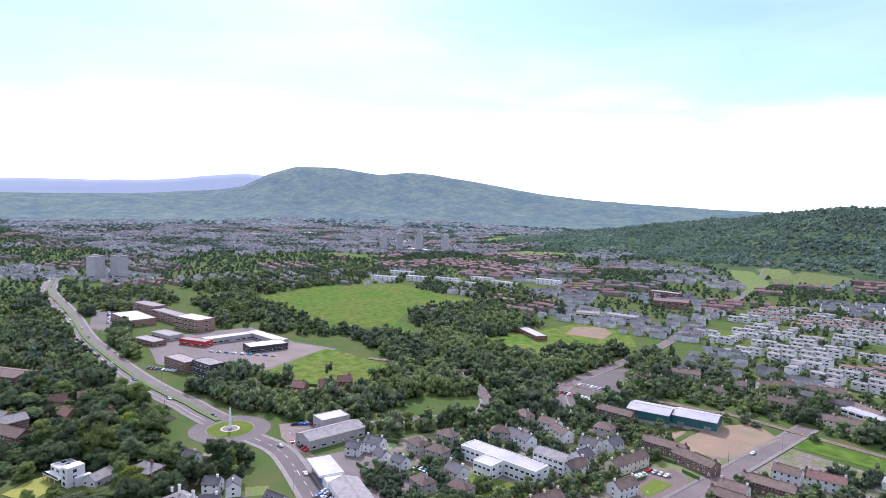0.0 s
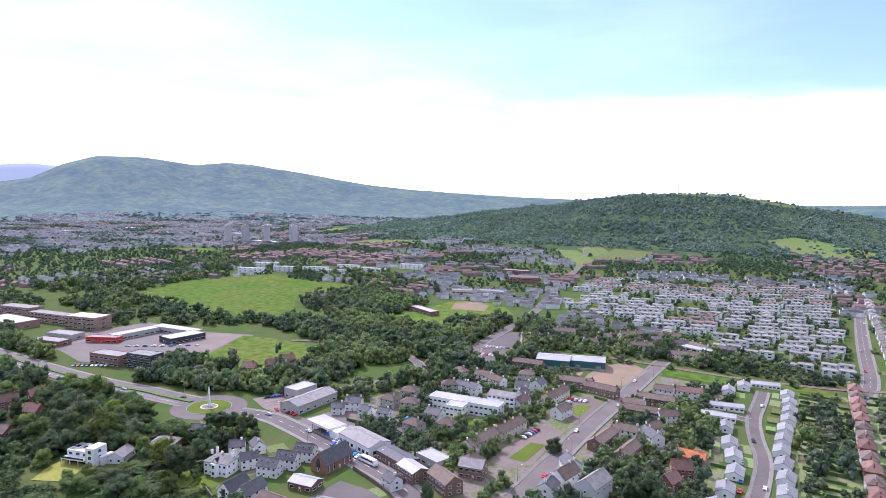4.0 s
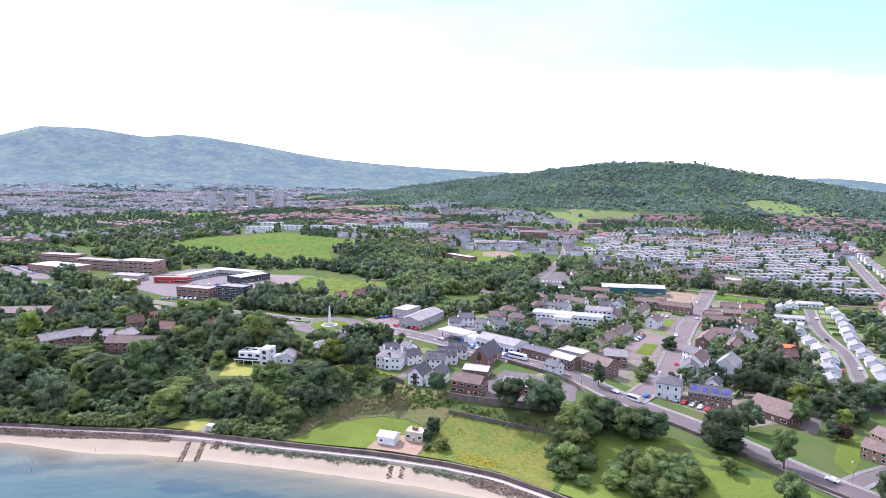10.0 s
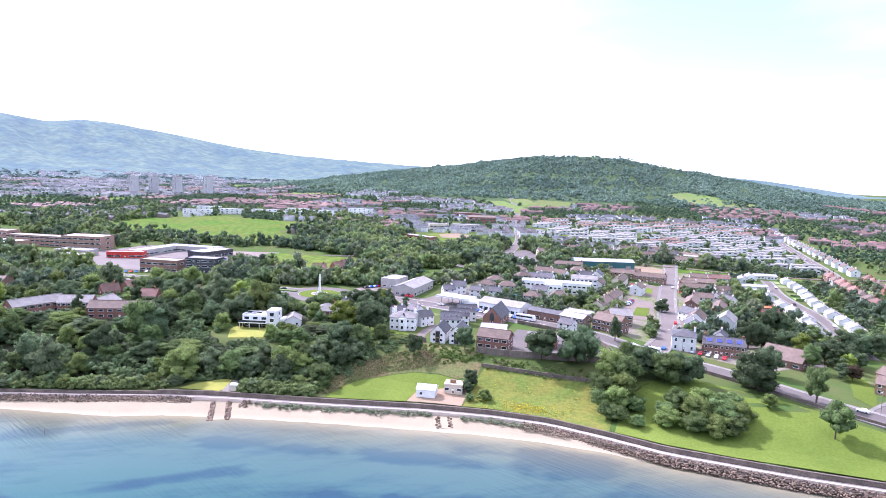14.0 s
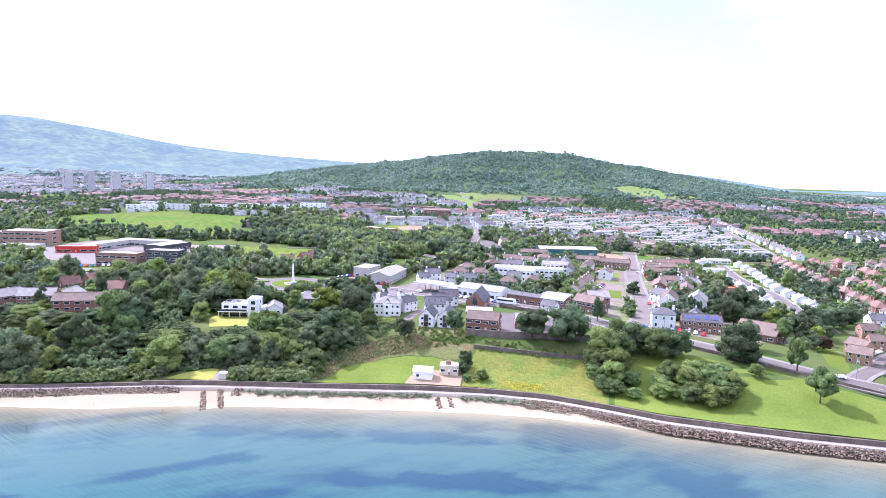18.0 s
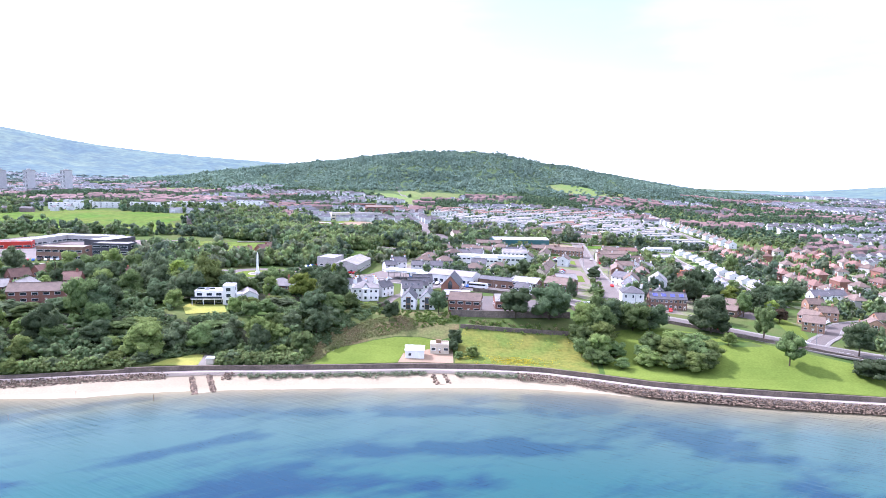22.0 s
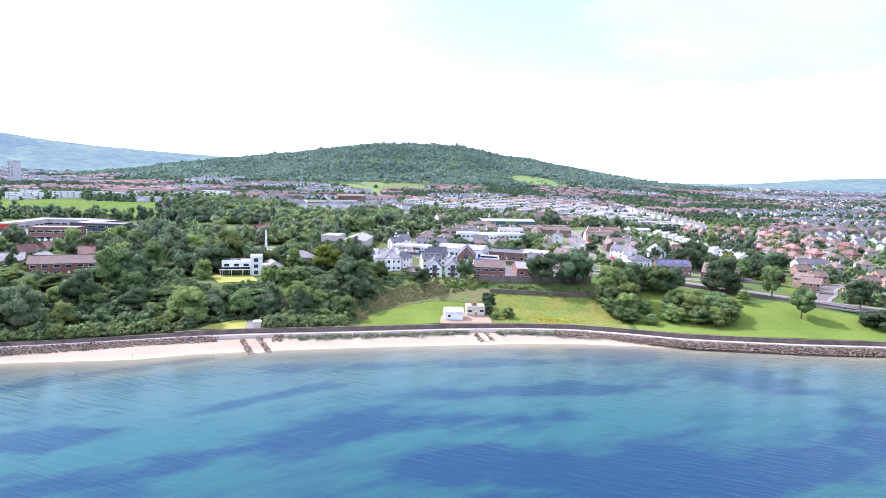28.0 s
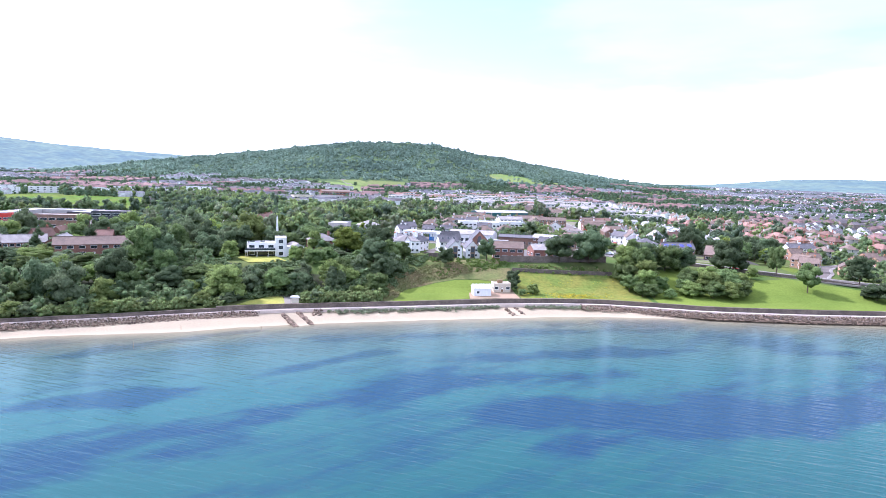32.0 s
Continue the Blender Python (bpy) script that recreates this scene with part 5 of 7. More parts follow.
tower_part = part("stair_tower", Build("white_render").box(6.3, -6.2, -1.5, 11.5, 2.0, 9.2), t, "white three-storey tower")
for s in (0.6, 3.5, 6.4):
    part("window", win(2.2, 1.9), tower_part, at=pose(8.9, -6.22, s))
    part("window", win(2.0, 1.7), tower_part, at=pose(11.52, -2.6, s, 0, 0, 90))
part("side_wing", Build("white_render").box(11.5, -3, -1.5, 13.6, 4, 4.4), t)
t = house("gabled_bungalow", "white gabled house with a wide grey roof below the trees", 12, 8, 3.2, 2.2, "white_render", "grey_roof", False, 1, 3, 0, "house", side_windows=2)
t.matrix_basis = pose(-20, 88, gz(-20, 88), 0, 0, 115)
TAKEN.append((-20, 88, 8))
t = house("brick_villa", "red brick villa with a pale hipped roof among trees", 13, 11, 5.4, 3.0, "red_brick", "grey_roof", True, 2, 4, 1, "villa", side_windows=2)
t.matrix_basis = pose(-9, 105, gz(-9, 105), 0, 0, 25)
TAKEN.append((-9, 105, 9))
# nursing home
for x, y, a, w in ((-153, 58, 72, 26), (-138, 70, 25, 17), (-107, 68, 22, 32), (-124, 74, 100, 14)):
    block("nursing_home", "long red brick nursing home wing with a brown hipped roof", x, y, a, w, 10, 5.6, "red_brick", "brown_tile" if w > 26 else "grey_roof", 2, 7, "building", 3.0, flat=False)
# college
for lab, x, y, a, w, d, h, wl_, rf_, st in (
        ("broad college hall with a pale low roof over red brick", -400, 238, 0, 56, 26, 7, "college_brick", "pale_roof", 1), ("tan brick college block with window bands", -436, 268, 8, 46, 16, 12, "college_brick", "grey_roof", 3),
        ("long tan brick college block with window bands", -380, 270, 5, 62, 14, 9.5, "college_brick", "grey_roof", 3), ("tan brick college block with a pale roof", -328, 272, 10, 38, 20, 12, "college_brick", "pale_roof", 3),
        ("low grey flat-roofed college workshop", -290, 213, 10, 32, 13, 4.5, "brown_brick", "grey_roof", 1), ("small grey flat-roofed college workshop", -303, 234, 10, 30, 14, 5, "grey_render", "grey_roof", 1),
        ("bright red metal-clad college block", -259, 242, 24, 29, 10, 5, "red_cladding", "grey_roof", 1), ("long white-roofed college workshop", -234, 299, 2, 54, 12, 5.2, "grey_render", "pale_roof", 1),
        ("white-roofed college wing beside the yard", -256, 270, 87, 44, 12, 5.2, "grey_render", "pale_roof", 1), ("dark-walled college workshop with a white roof", -205, 281, 80, 34, 19, 5.4, "dark_cladding", "pale_roof", 1),
        ("stone mansion among the park trees", -98, 640, 25, 26, 15, 9, "cream_render", "grey_roof", 2), ("long pale hall beside the mansion", -68, 648, 25, 32, 9, 6, "white_render", "pale_roof", 1),
        ("large red brick church hall with a red roof", -70, 800, 20, 44, 18, 9, "red_brick", "brown_tile", 2),
        ("dark brick two-storey office block", -188, 199, 6, 30, 13, 8.5, "brown_brick", "grey_roof", 2),
        ("dark three-storey office block with tall window fins", -157, 206, 6, 24, 13, 11, "dark_cladding", "grey_roof", 3), ("school block with a pale flat roof among trees", -84, 512, -28, 46, 12, 5, "red_brick", "pale_roof", 1),
        ("grey school block behind the trees", -62, 655, 4, 36, 14, 9, "grey_render", "grey_roof", 2), ("brick school hall with grey roof", -110, 868, 0, 46, 14, 9, "red_brick", "grey_roof", 2),
        ("white-walled building with pale roof beside the estate", 212, 470, -24, 26, 10, 6, "white_render", "pale_roof", 2), ("dark long shed in the trees", -245, 92, 30, 46, 20, 5, "brown_brick", "brown_tile", 1)):
    block("college_block" if y < 400 and x < -150 else "school_block", lab, x, y, a, w, d, h, wl_, rf_, st, max(4, int(w / 5)), "building", 0 if rf_ != "brown_tile" else 2.5, flat=rf_ != "brown_tile", sides=1, win_w=5.0, win_h=1.5)

# white flats beyond the field
for x, y, a, w in ((-505, 672, 20, 44), (-470, 716, 20, 40), (-535, 740, 20, 46), (-423, 738, 14, 44), (-372, 726, 10, 40), (-330, 775, 5, 44), (-392, 790, 10, 40), (-300, 850, 0, 44)):
    block("white_flats", "three-storey white rendered block of flats", x, y, a, w, 10, 8.6, "white_render", "grey_roof", 3, 5, "flats", sides=0)
# walls and the railway
for name, line, hgt, lab in (("yard_wall", [(89, 135), (108, 127), (126, 117), (136, 104), (139, 94)], 2.0, "dark stone wall of the church car park"),
                             ("road_wall", [(146, 96), (164, 91), (183, 81), (203, 67), (220, 55), (238, 46), (262, 35), (310, 18)], 1.5, "dark stone wall along the shore road"),
                             ("lower_wall", [(84.5, 62), (100, 61.4), (118, 60.9), (132, 60.6)], 1.5, "low dark stone wall above the meadow"),
                             ("garden_wall", [(44, 84), (50, 81), (54, 79)], 2.4, "dark stone garden wall beside the drive"),
                             ("terrace_wall", [(80, 70.5), (92, 70.8), (102, 71.5), (118, 74), (134, 76)], 3.0, "dark stone retaining wall above the meadow")):
    line = sample(rounded(line, 1), 4)
    thing(name, lab, "wall", kind="structure", data=ribbon(line, -0.25, 0.25, hgt, hgt + 1.5, "sea_wall_stone").mesh(name))
rail = thing("railway", "railway line on a dark ballast bed", "railway", kind="structure")
rl = sample(rounded([(-120, 330), (40, 398), (150, 414), (210, 414), (260, 416), (330, 432), (420, 470)]), 8)
ROADS.append((rl, 4))
part("ballast", ribbon(rl, -2.6, 2.6, 0.5, 1.2, "rubble"), rail)
for e in (-0.72, 0.72):
    part("rail", ribbon(rl, e - 0.06, e + 0.06, 0.65, 0.2, "metal_grey"), rail)


# ---------- cars ----------
def car(paint, label, name="car", l=4.3, w=1.8, h=1.45):
    t = thing(name, label, "car" if name == "car" else name, "cars" if name == "car" else "")
    b = Build(paint)
    prof = [(-l / 2, 0.35), (-l / 2, 0.75), (-l * 0.27, 0.9), (-l * 0.12, h), (l * 0.27, h), (l * 0.42, 0.95), (l / 2, 0.85), (l / 2, 0.35)] if name == "car" else \
        [(-l / 2, 0.4), (-l / 2, h * 0.55), (-l * 0.44, h), (l / 2, h), (l / 2, 0.4)]
    n = len(prof)
    k = 0.86 if name == "car" else 0.98
    vs = [(x, -w / 2 * (k if z > 1 else 1), z) for x, z in prof] + [(x, w / 2 * (k if z > 1 else 1), z) for x, z in prof]
    b.add(vs, [tuple(range(n)), tuple(reversed(range(n, 2 * n)))] + [(i, n + i, n + (i + 1) % n, (i + 1) % n) for i in range(n)])
    part("body", b, t)
    g = Build("window_glass")
    if name == "car":
        g.box(-l * 0.2, -w * 0.452, 0.98, l * 0.33, w * 0.452, h - 0.12)
    else:
        g.box(-l * 0.4, -w / 2 - 0.02, h * 0.55, l * 0.48, w / 2 + 0.02, h * 0.82)
    part("windows", g, t)
    for x in (-l * 0.31, l * 0.31):
        for y in (-w / 2 + 0.1, w / 2 - 0.1):
            me = bpy.data.meshes.get("wheel") or Build("rubber").prism(circle(0.32, 10), -0.1, 0.1).mesh("wheel")
            part("wheel", me, t, at=pose(x, y, 0.32, 90))
    return t


CARS = {}
for key, lab in (("car_white", "white car on the road"), ("car_silver", "silver car on the asphalt"), ("car_red", "small red car on the asphalt"), ("car_blue", "dark blue car on the asphalt"),
                 ("car_black", "black car on the asphalt"), ("car_teal", "bright blue car on the road")):
    CARS[key] = [car(key, lab), False]


def put_car(x, y, turn, key=None, z=None):
    key = key or crng.choices(list(CARS), (5, 4, 2, 2, 3, 1))[0]
    m = pose(x, y, (gz(x, y) if z is None else z) + 0.14, 0, 0, turn)
    if CARS[key][1]:
        copy_thing(CARS[key][0], m)
    else:
        CARS[key][0].matrix_basis = m
        CARS[key][1] = True


crng = random.Random(3)


def level(line, x, y):
    return max(gz(x, y), gz(x + 4, y), gz(x - 4, y), gz(x, y + 4), gz(x, y - 4))


for line, every, off in ((SHORE, 6, 2.6), (ROADS[1][0], 9, 2.8), (ROADS[2][0], 10, 3.3), (ROADS[3][0], 8, 2.2), (ROADS[4][0], 14, 3.2)):
    for i in range(3, len(line) - 3, every):
        (x0, y0), (x1, y1) = line[i], line[i + 1]
        e = crng.choice((-1, 1))
        a = math.atan2(y1 - y0, x1 - x0)
        put_car(x0 - math.sin(a) * off * e, y0 + math.cos(a) * off * e, math.degrees(a) + (180 if e < 0 else 0), z=level(line, x0, y0) - 0.02)
for x0, y0, dx, dy, n, a in ((62, 155, 3.0, -1.0, 9, 74), (60, 150.5 + 9, 3, -1, 4, 74), (-2, 181, 2.0, 3.0, 7, 150), (-225, 240, 6, 4, 9, 30), (-205, 180, 3, 1.7, 8, 120), 
                             (176, 116, 3.4, -1.2, 5, 70), (120, 330, 3, 1, 5, 80), (70, 208, 3, 0.4, 6, 85), (150, 276, 0.5, 3, 5, 10), (255, 100, 4, 4, 4, 40), (46, 372, 3.2, 0.3, 8, 85), (44, 400, 3.2, 0.3, 7, 85), (-470, 236, 9, -3, 8, 30), (147, 216, 0.6, 3, 6, 0), (152, 294, 3, 0.6, 4, 80), (186, 284, 3, -0.4, 4, 85), (-24, 196, 2.2, 3, 5, 60), (258, 214, -0.2, 12, 4, 90), (196, 232, 2.6, 1, 4, 60), (206, 330, 3, -0.5, 4, 80), (14, 180, -3, 0.6, 3, 80)):
    for i in range(n):
        put_car(x0 + dx * i, y0 + dy * i, a + crng.uniform(-4, 4))
bus = car("car_white", "white single-decker bus on the shore road", "bus", 11, 2.5, 3.1)
bus.matrix_basis = pose(92, 144.6, gz(92, 144) + 0.15, 0, 0, 163)
van = car("car_white", "white delivery van on the shore road", "van", 6.0, 2.2, 2.6)
van.matrix_basis = pose(158, 106.5, gz(158, 106) + 0.15, 0, 0, 150)


# ---------- lamp posts ----------
def lamp_post(x, y, turn):
    t = thing("street_lamp", "tall grey street lamp beside the road", "street lamp", "street lamps")
    part("pole", Build("metal_grey").prism(circle(0.13, 6), -0.3, 9.0, 0, circle(0.07, 6)), t)
    part("arm", Build("metal_grey").box(-0.05, -1.8, 8.9, 0.05, 0, 9.0), t)
    part("lamp_head", Build("white_paint").box(-0.14, -2.3, 8.82, 0.14, -1.6, 8.98), t)
    t.matrix_basis = pose(x, y, gz(x, y), 0, 0, turn)


for line, half in (ROADS[0], ROADS[1], ROADS[2]):
    for i in range(4, len(line) - 4, 7):
        (x0, y0), (x1, y1) = line[i], line[i + 1]
        e = 1 if (i // 7) % 2 else -1
        a = math.atan2(y1 - y0, x1 - x0)
        lamp_post(x0 - math.sin(a) * (half - 0.6) * e, y0 + math.cos(a) * (half - 0.6) * e, math.degrees(a) + (0 if e > 0 else 180))

# ---------- far town: streets of small houses ----------
def far_house(wall, roof, w=8, d=7, h=5.2, rise=2.2):
    b = Build(wall, roof)
    b.box(-w / 2, -d / 2, -1, w / 2, d / 2, h, 0)
    b.add([(-w / 2, -d / 2, h), (w / 2, -d / 2, h), (w / 2, d / 2, h), (-w / 2, d / 2, h), (-w / 2, 0, h + rise), (w / 2, 0, h + rise)],
          [(0, 1, 5, 4), (2, 3, 4, 5)], 1)
    b.add([(-w / 2, -d / 2, h), (-w / 2, d / 2, h), (-w / 2, 0, h + rise), (w / 2, -d / 2, h), (w / 2, d / 2, h), (w / 2, 0, h + rise)], [(0, 2, 1), (3, 4, 5)], 0)
    return tri_arrays(b.mesh("far_house"))


FIELDS = [[(-465, 412), (-516, 552), (-467, 673), (-336, 640), (-281, 645), (-247, 625), (-275, 518), (-227, 455), (-150, 425), (-106, 416), (-196, 390), (-243, 374)],
          [(-700, 1150), (-560, 1180), (-500, 1260), (-640, 1280)], [(-60, 1120), (30, 1100), (60, 1220), (-30, 1240)],
          [(-150, 1200), (-102, 1200), (-30, 1085), (-40, 994), (-119, 1147)], [(-110, 1230), (-60, 1250), (-30, 1190), (-50, 1139)],
          [(-1023, 855), (-870, 860), (-816, 887), (-880, 930), (-1040, 930)], [(-1009, 1476), (-1060, 1640), (-880, 1640), (-799, 1560)], [(-570, 650), (-400, 700), (-280, 690), (-270, 870), (-420, 830), (-560, 780)]]
rng = random.Random(21)
groups = defaultdict(list)
TREESPOTS = []
for cx in range(-2300, 1500, 110):
    for cy in range(-150, 1900, 100):
        if cy > 1350 + 0.25 * abs(cx + 100) or (cx > -200 and cy < 640 and cx < 100) or (-620 < cx < -90 and cy < 520):
            continue
        if hill(cx, cy) > 20 or (cy < 430 and -480 < cx < 450) or (cx > 450 and cy < 240) or (cy < 430 and cx < -480 and cy < -200):
            continue
        if rng.random() < (0.6 if cy < 430 and cx < 0 else 0.42 if cy < 800 and cx < 40 else 0.3):
            for _ in range(50 if cy < 430 else 58):
                TREESPOTS.append((cx + rng.uniform(-55, 55), cy + rng.uniform(-50, 50)))
            continue
        ang = rng.choice((0.1, 0.25, -0.2, -0.1, 0.4, 0.5))
        kind = rng.choices((0, 1, 2, 3), (3, 9, 2, 2) if cx > 300 else (5, 3, 3, 2.5))[0]
        c, s = math.cos(ang), math.sin(ang)
        for i in range(4):
            for j in range(14):
                u, v = (j - 6.5) * 7.9 + rng.uniform(-.1, .1), (i - 1.5) * 25.5
                if rng.random() < 0.13:
                    TREESPOTS.append((cx + u * c - v * s, cy + u * s + v * c))
                    continue
                x, y = cx + u * c - v * s, cy + u * s + v * c
                if y < float(wall_y(x)) + 14 or abs(u) > 56 or inside(x, y, ESTATE) or any(inside(x, y, q) for q in FIELDS) or (300 < x < 400 and y < 760) or (y < 470 and 60 < x < 425) or (-640 < x < 60 and y < 470):
                    continue
                if cy > 520 and noise.noise(Vector((x * 0.006, y * 0.012, 4))) > 0.16:
                    TREESPOTS += [(x, y), (x + 9 * s, y - 9 * c), (x - 8 * s + 3, y + 8 * c)]
                    continue
                if rng.random() < (0.25 if x > 250 else 0.12) or j % 7 == 6:
                    continue
                if rng.random() < 0.8:
                    TREESPOTS.append((x + 11 * -s, y + 11 * c))
                    if x > 250 and rng.random() < 0.7:
                        TREESPOTS.append((x - 8 * -s + 3, y - 8 * c))
                groups[kind].append((0, x, y, gz(x, y), ang, 1, 1, rng.uniform(0.9, 1.1)))
# slate grey nudged towards blue, a little distance haze mixed into the roof colour
mat("far_hazy_slate", (0.125, 0.125, 0.132), (0.095, 0.096, 0.105), 0.3, 0.8, 0.25, 0, 4, 1.0, 0.2, 0.3, island=True)
PARKS = [[(-113, 465), (-99, 505), (-86, 650), (-26, 605), (10, 553), (-12, 484), (-35, 474), (-14, 432), (-79, 437)], [(42, 362), (30, 440), (48, 480), (62, 440), (82, 395), (74, 348)],
         [(-500, 228), (-450, 262), (-440, 240), (-360, 205), (-391, 193)], [(-310, 215), (-215, 190), (-142, 205), (-142, 243), (-165, 330), (-300, 318)], [(-142, 246), (-172, 322), (-147, 327), (-99, 327), (-63, 318), (-72, 280), (-87, 236)], FIELDS[0], [(-112, 203), (-60, 224), (-58, 276), (-86, 250)], [(-240, 176), (-138, 176), (-132, 202), (-240, 202)]]
LOOKS = [("far_white_wall", "far_brown_roof", "far streets of pale houses with brown roofs"), ("far_brick_wall", "far_red_roof", "far streets of red brick houses"),
         ("far_white_wall", "far_hazy_slate", "far streets of white houses"), ("far_brick_wall", "far_brown_roof", "far streets of brown brick houses")]
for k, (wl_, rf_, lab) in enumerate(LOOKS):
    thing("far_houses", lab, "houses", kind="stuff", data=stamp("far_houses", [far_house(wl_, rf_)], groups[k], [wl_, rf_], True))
# long pale sheds among the houses
for i in range(22):
    x, y = rng.uniform(-1900, 300), rng.uniform(1000, 1700)
    if inside(x, y, ESTATE) or hill(x, y) > 6:
        continue
    w, d, h = rng.uniform(25, 80), rng.uniform(14, 30), rng.uniform(5, 9)
    t = thing("long_shed", "large pale flat-roofed shed far off in the town", "shed", "far sheds")
    t.matrix_basis = pose(x, y, gz(x, y), 0, 0, rng.uniform(-25, 25))
    part("wall", Build("grey_render").box(-w / 2, -d / 2, -2, w / 2, d / 2, h), t)
    part("roof", Build("pale_roof").box(-w / 2 - .3, -d / 2 - .3, h + 0.01, w / 2 + .3, d / 2 + .3, h + 0.5), t)


# ---------- tower blocks ----------
def tower(x, y, turn, storeys=16, w=23, d=15):
    t = thing("tower_block", "pale grey concrete tower block of flats", "tower block", "tower blocks")
    h = storeys * 2.75
    part("wall", Build("tower_wall").box(-w / 2, -d / 2, -3, w / 2, d / 2, h + 0.4), t)
    part("roof", Build("grey_roof").box(-w / 2 - .3, -d / 2 - .3, h + 0.4, w / 2 + .3, d / 2 + .3, h + 1.2), t)
    part("lift_house", Build("grey_render").box(-4, -3, h + 1.2, 4, 3, h + 4), t)
    strip = Build("window_glass", "white_paint").box(-w * .42, -0.1, 0, -w * .14, 0.1, 1.0).box(w * .14, -0.1, 0, w * .42, 0.1, 1.0)
    strip.box(-w * .28, -.14, 0, -w * .26, .1, 1.3, 1).box(w * .26, -.14, 0, w * .28, .1, 1.3, 1).box(-w * .45, -.16, -.14, w * .45, .1, 0, 1)
    me = strip.mesh("window")
    for s in range(storeys):
        part("window", me, t, at=pose(0, -d / 2, s * 2.75 + 0.9))
    t.matrix_basis = pose(x, y, gz(x, y), 0, 0, turn)
    return t


for x, y in ((-955, 1050), (-912, 1066), (-868, 1092), (-808, 1125)):
    tower(x, y, -35 + 3)
for x, y in ((-778, 316), (-767, 347)):
    tower(x, y, -66, 13, 19, 17)

# ---------- trees ----------


def crown_mesh(name, seed, lumps, leaves, leaf, m, tall=1.0, core=1):
    """A crown about one metre in radius and two high: clumps of small bent leaves round an uneven core."""
    r = np.random.RandomState(seed)
    P = r.normal(size=(lumps, 3))
    P /= np.linalg.norm(P, axis=1)[:, None]
    P *= r.uniform(0.45, 0.72, lumps)[:, None]
    P[: max(1, lumps // 6)] *= 0.4
    P = P * (1, 1, tall) + (0, 0, 1.0 * tall)
    low = max(1, lumps // 3)
    P[-low:, 2] = r.uniform(0.3, 0.62, low) * tall
    P[-low:, :2] *= 1.15
    R = r.uniform(0.31, 0.47, lumps) * (0.8 if lumps > 30 else 1.0)
    bm = bmesh.new()
    bmesh.ops.create_icosphere(bm, subdivisions=core, radius=1)
    me = bpy.data.meshes.new("core")
    bm.to_mesh(me)
    bm.free()
    cv, ct, _ = tri_arrays(me)
    bpy.data.meshes.remove(me)
    vs, fs, k = [], [], 0
    for p, q in zip(P, R):
        jit = 1 + r.uniform(-0.25, 0.12, (len(cv), 1))
        vs.append(cv * q * 0.84 * jit + p)
        fs.append(ct + k)
        k += len(cv)
    which = r.randint(0, lumps, leaves)
    dirs = r.normal(size=(leaves, 3))
    dirs[:, 2] = np.abs(dirs[:, 2]) * 0.9 - 0.25
    dirs /= np.linalg.norm(dirs, axis=1)[:, None]
    cen = P[which] + dirs * (R[which] * r.uniform(0.8, 1.12, leaves))[:, None]
    nor = dirs + r.normal(scale=0.32, size=(leaves, 3))
    nor /= np.linalg.norm(nor, axis=1)[:, None]
    a = np.cross(nor, r.normal(size=(leaves, 3)))
    a /= np.linalg.norm(a, axis=1)[:, None]
    b = np.cross(nor, a)
    sz = (leaf * r.uniform(0.6, 1.3, leaves))[:, None]
    quad = np.stack([cen + a * sz, cen + b * sz * 0.7 - nor * sz * 0.25, cen - a * sz, cen - b * sz * 0.7 - nor * sz * 0.25], 1).reshape(-1, 3)
    base = k + 4 * np.arange(leaves)[:, None]
    vs.append(quad)
    fs += [base + np.array([0, 1, 3]), base + np.array([1, 2, 3])]
    return np_mesh(name, np.concatenate(vs), np.concatenate(fs), [m])


def trunk_mesh(seed):
    """A tapered bole with four limbs, two metres high below and into the crown."""
    r = random.Random(seed)
    b = Build("bark")
    b.prism(circle(0.16, 8), -0.15, 0.55, 0, circle(0.11, 8))
    b.prism(circle(0.11, 8), 0.54, 1.3, 0, [(x * 0.5 + 0.04, y * 0.5) for x, y in circle(0.11, 8)])
    for i in range(4):
        a = i * 1.57 + r.uniform(-.4, .4)
        dx, dy = math.cos(a), math.sin(a)
        b.prism(circle(0.055, 5, dx * 0.05, dy * 0.05), 0.5, 1.15, 0, circle(0.02, 5, dx * 0.5, dy * 0.5))
    return b.mesh("trunk")


TRUNKS = [trunk_mesh(i) for i in range(3)]
CROWNS = {}
for m, seeds in (("leaf_mid", (1, 2, 3)), ("leaf_dark", (4, 5, 6)), ("leaf_light", (7, 8)), ("leaf_blue", (9,)), ("leaf_copper", (10,)), ("leaf_gold", (11,))):
    CROWNS[m] = [crown_mesh("crown", s, 38, 2100, 0.068, m) for s in seeds]
CONIFER = [crown_mesh("crown", 30 + i, 22, 1100, 0.07, "leaf_dark" if i < 2 else "leaf_gold", 1.9) for i in range(3)]
trng = random.Random(77)
TREE_LABEL = {"leaf_mid": "broad green deciduous tree in full leaf", "leaf_dark": "dark green broadleaf tree with a dense crown", "leaf_light": "bright green leafy tree in the sun",
              "leaf_blue": "grey-green tree with an open crown", "leaf_copper": "tree with dark copper-coloured leaves", "leaf_gold": "small tree with yellow-green leaves"}


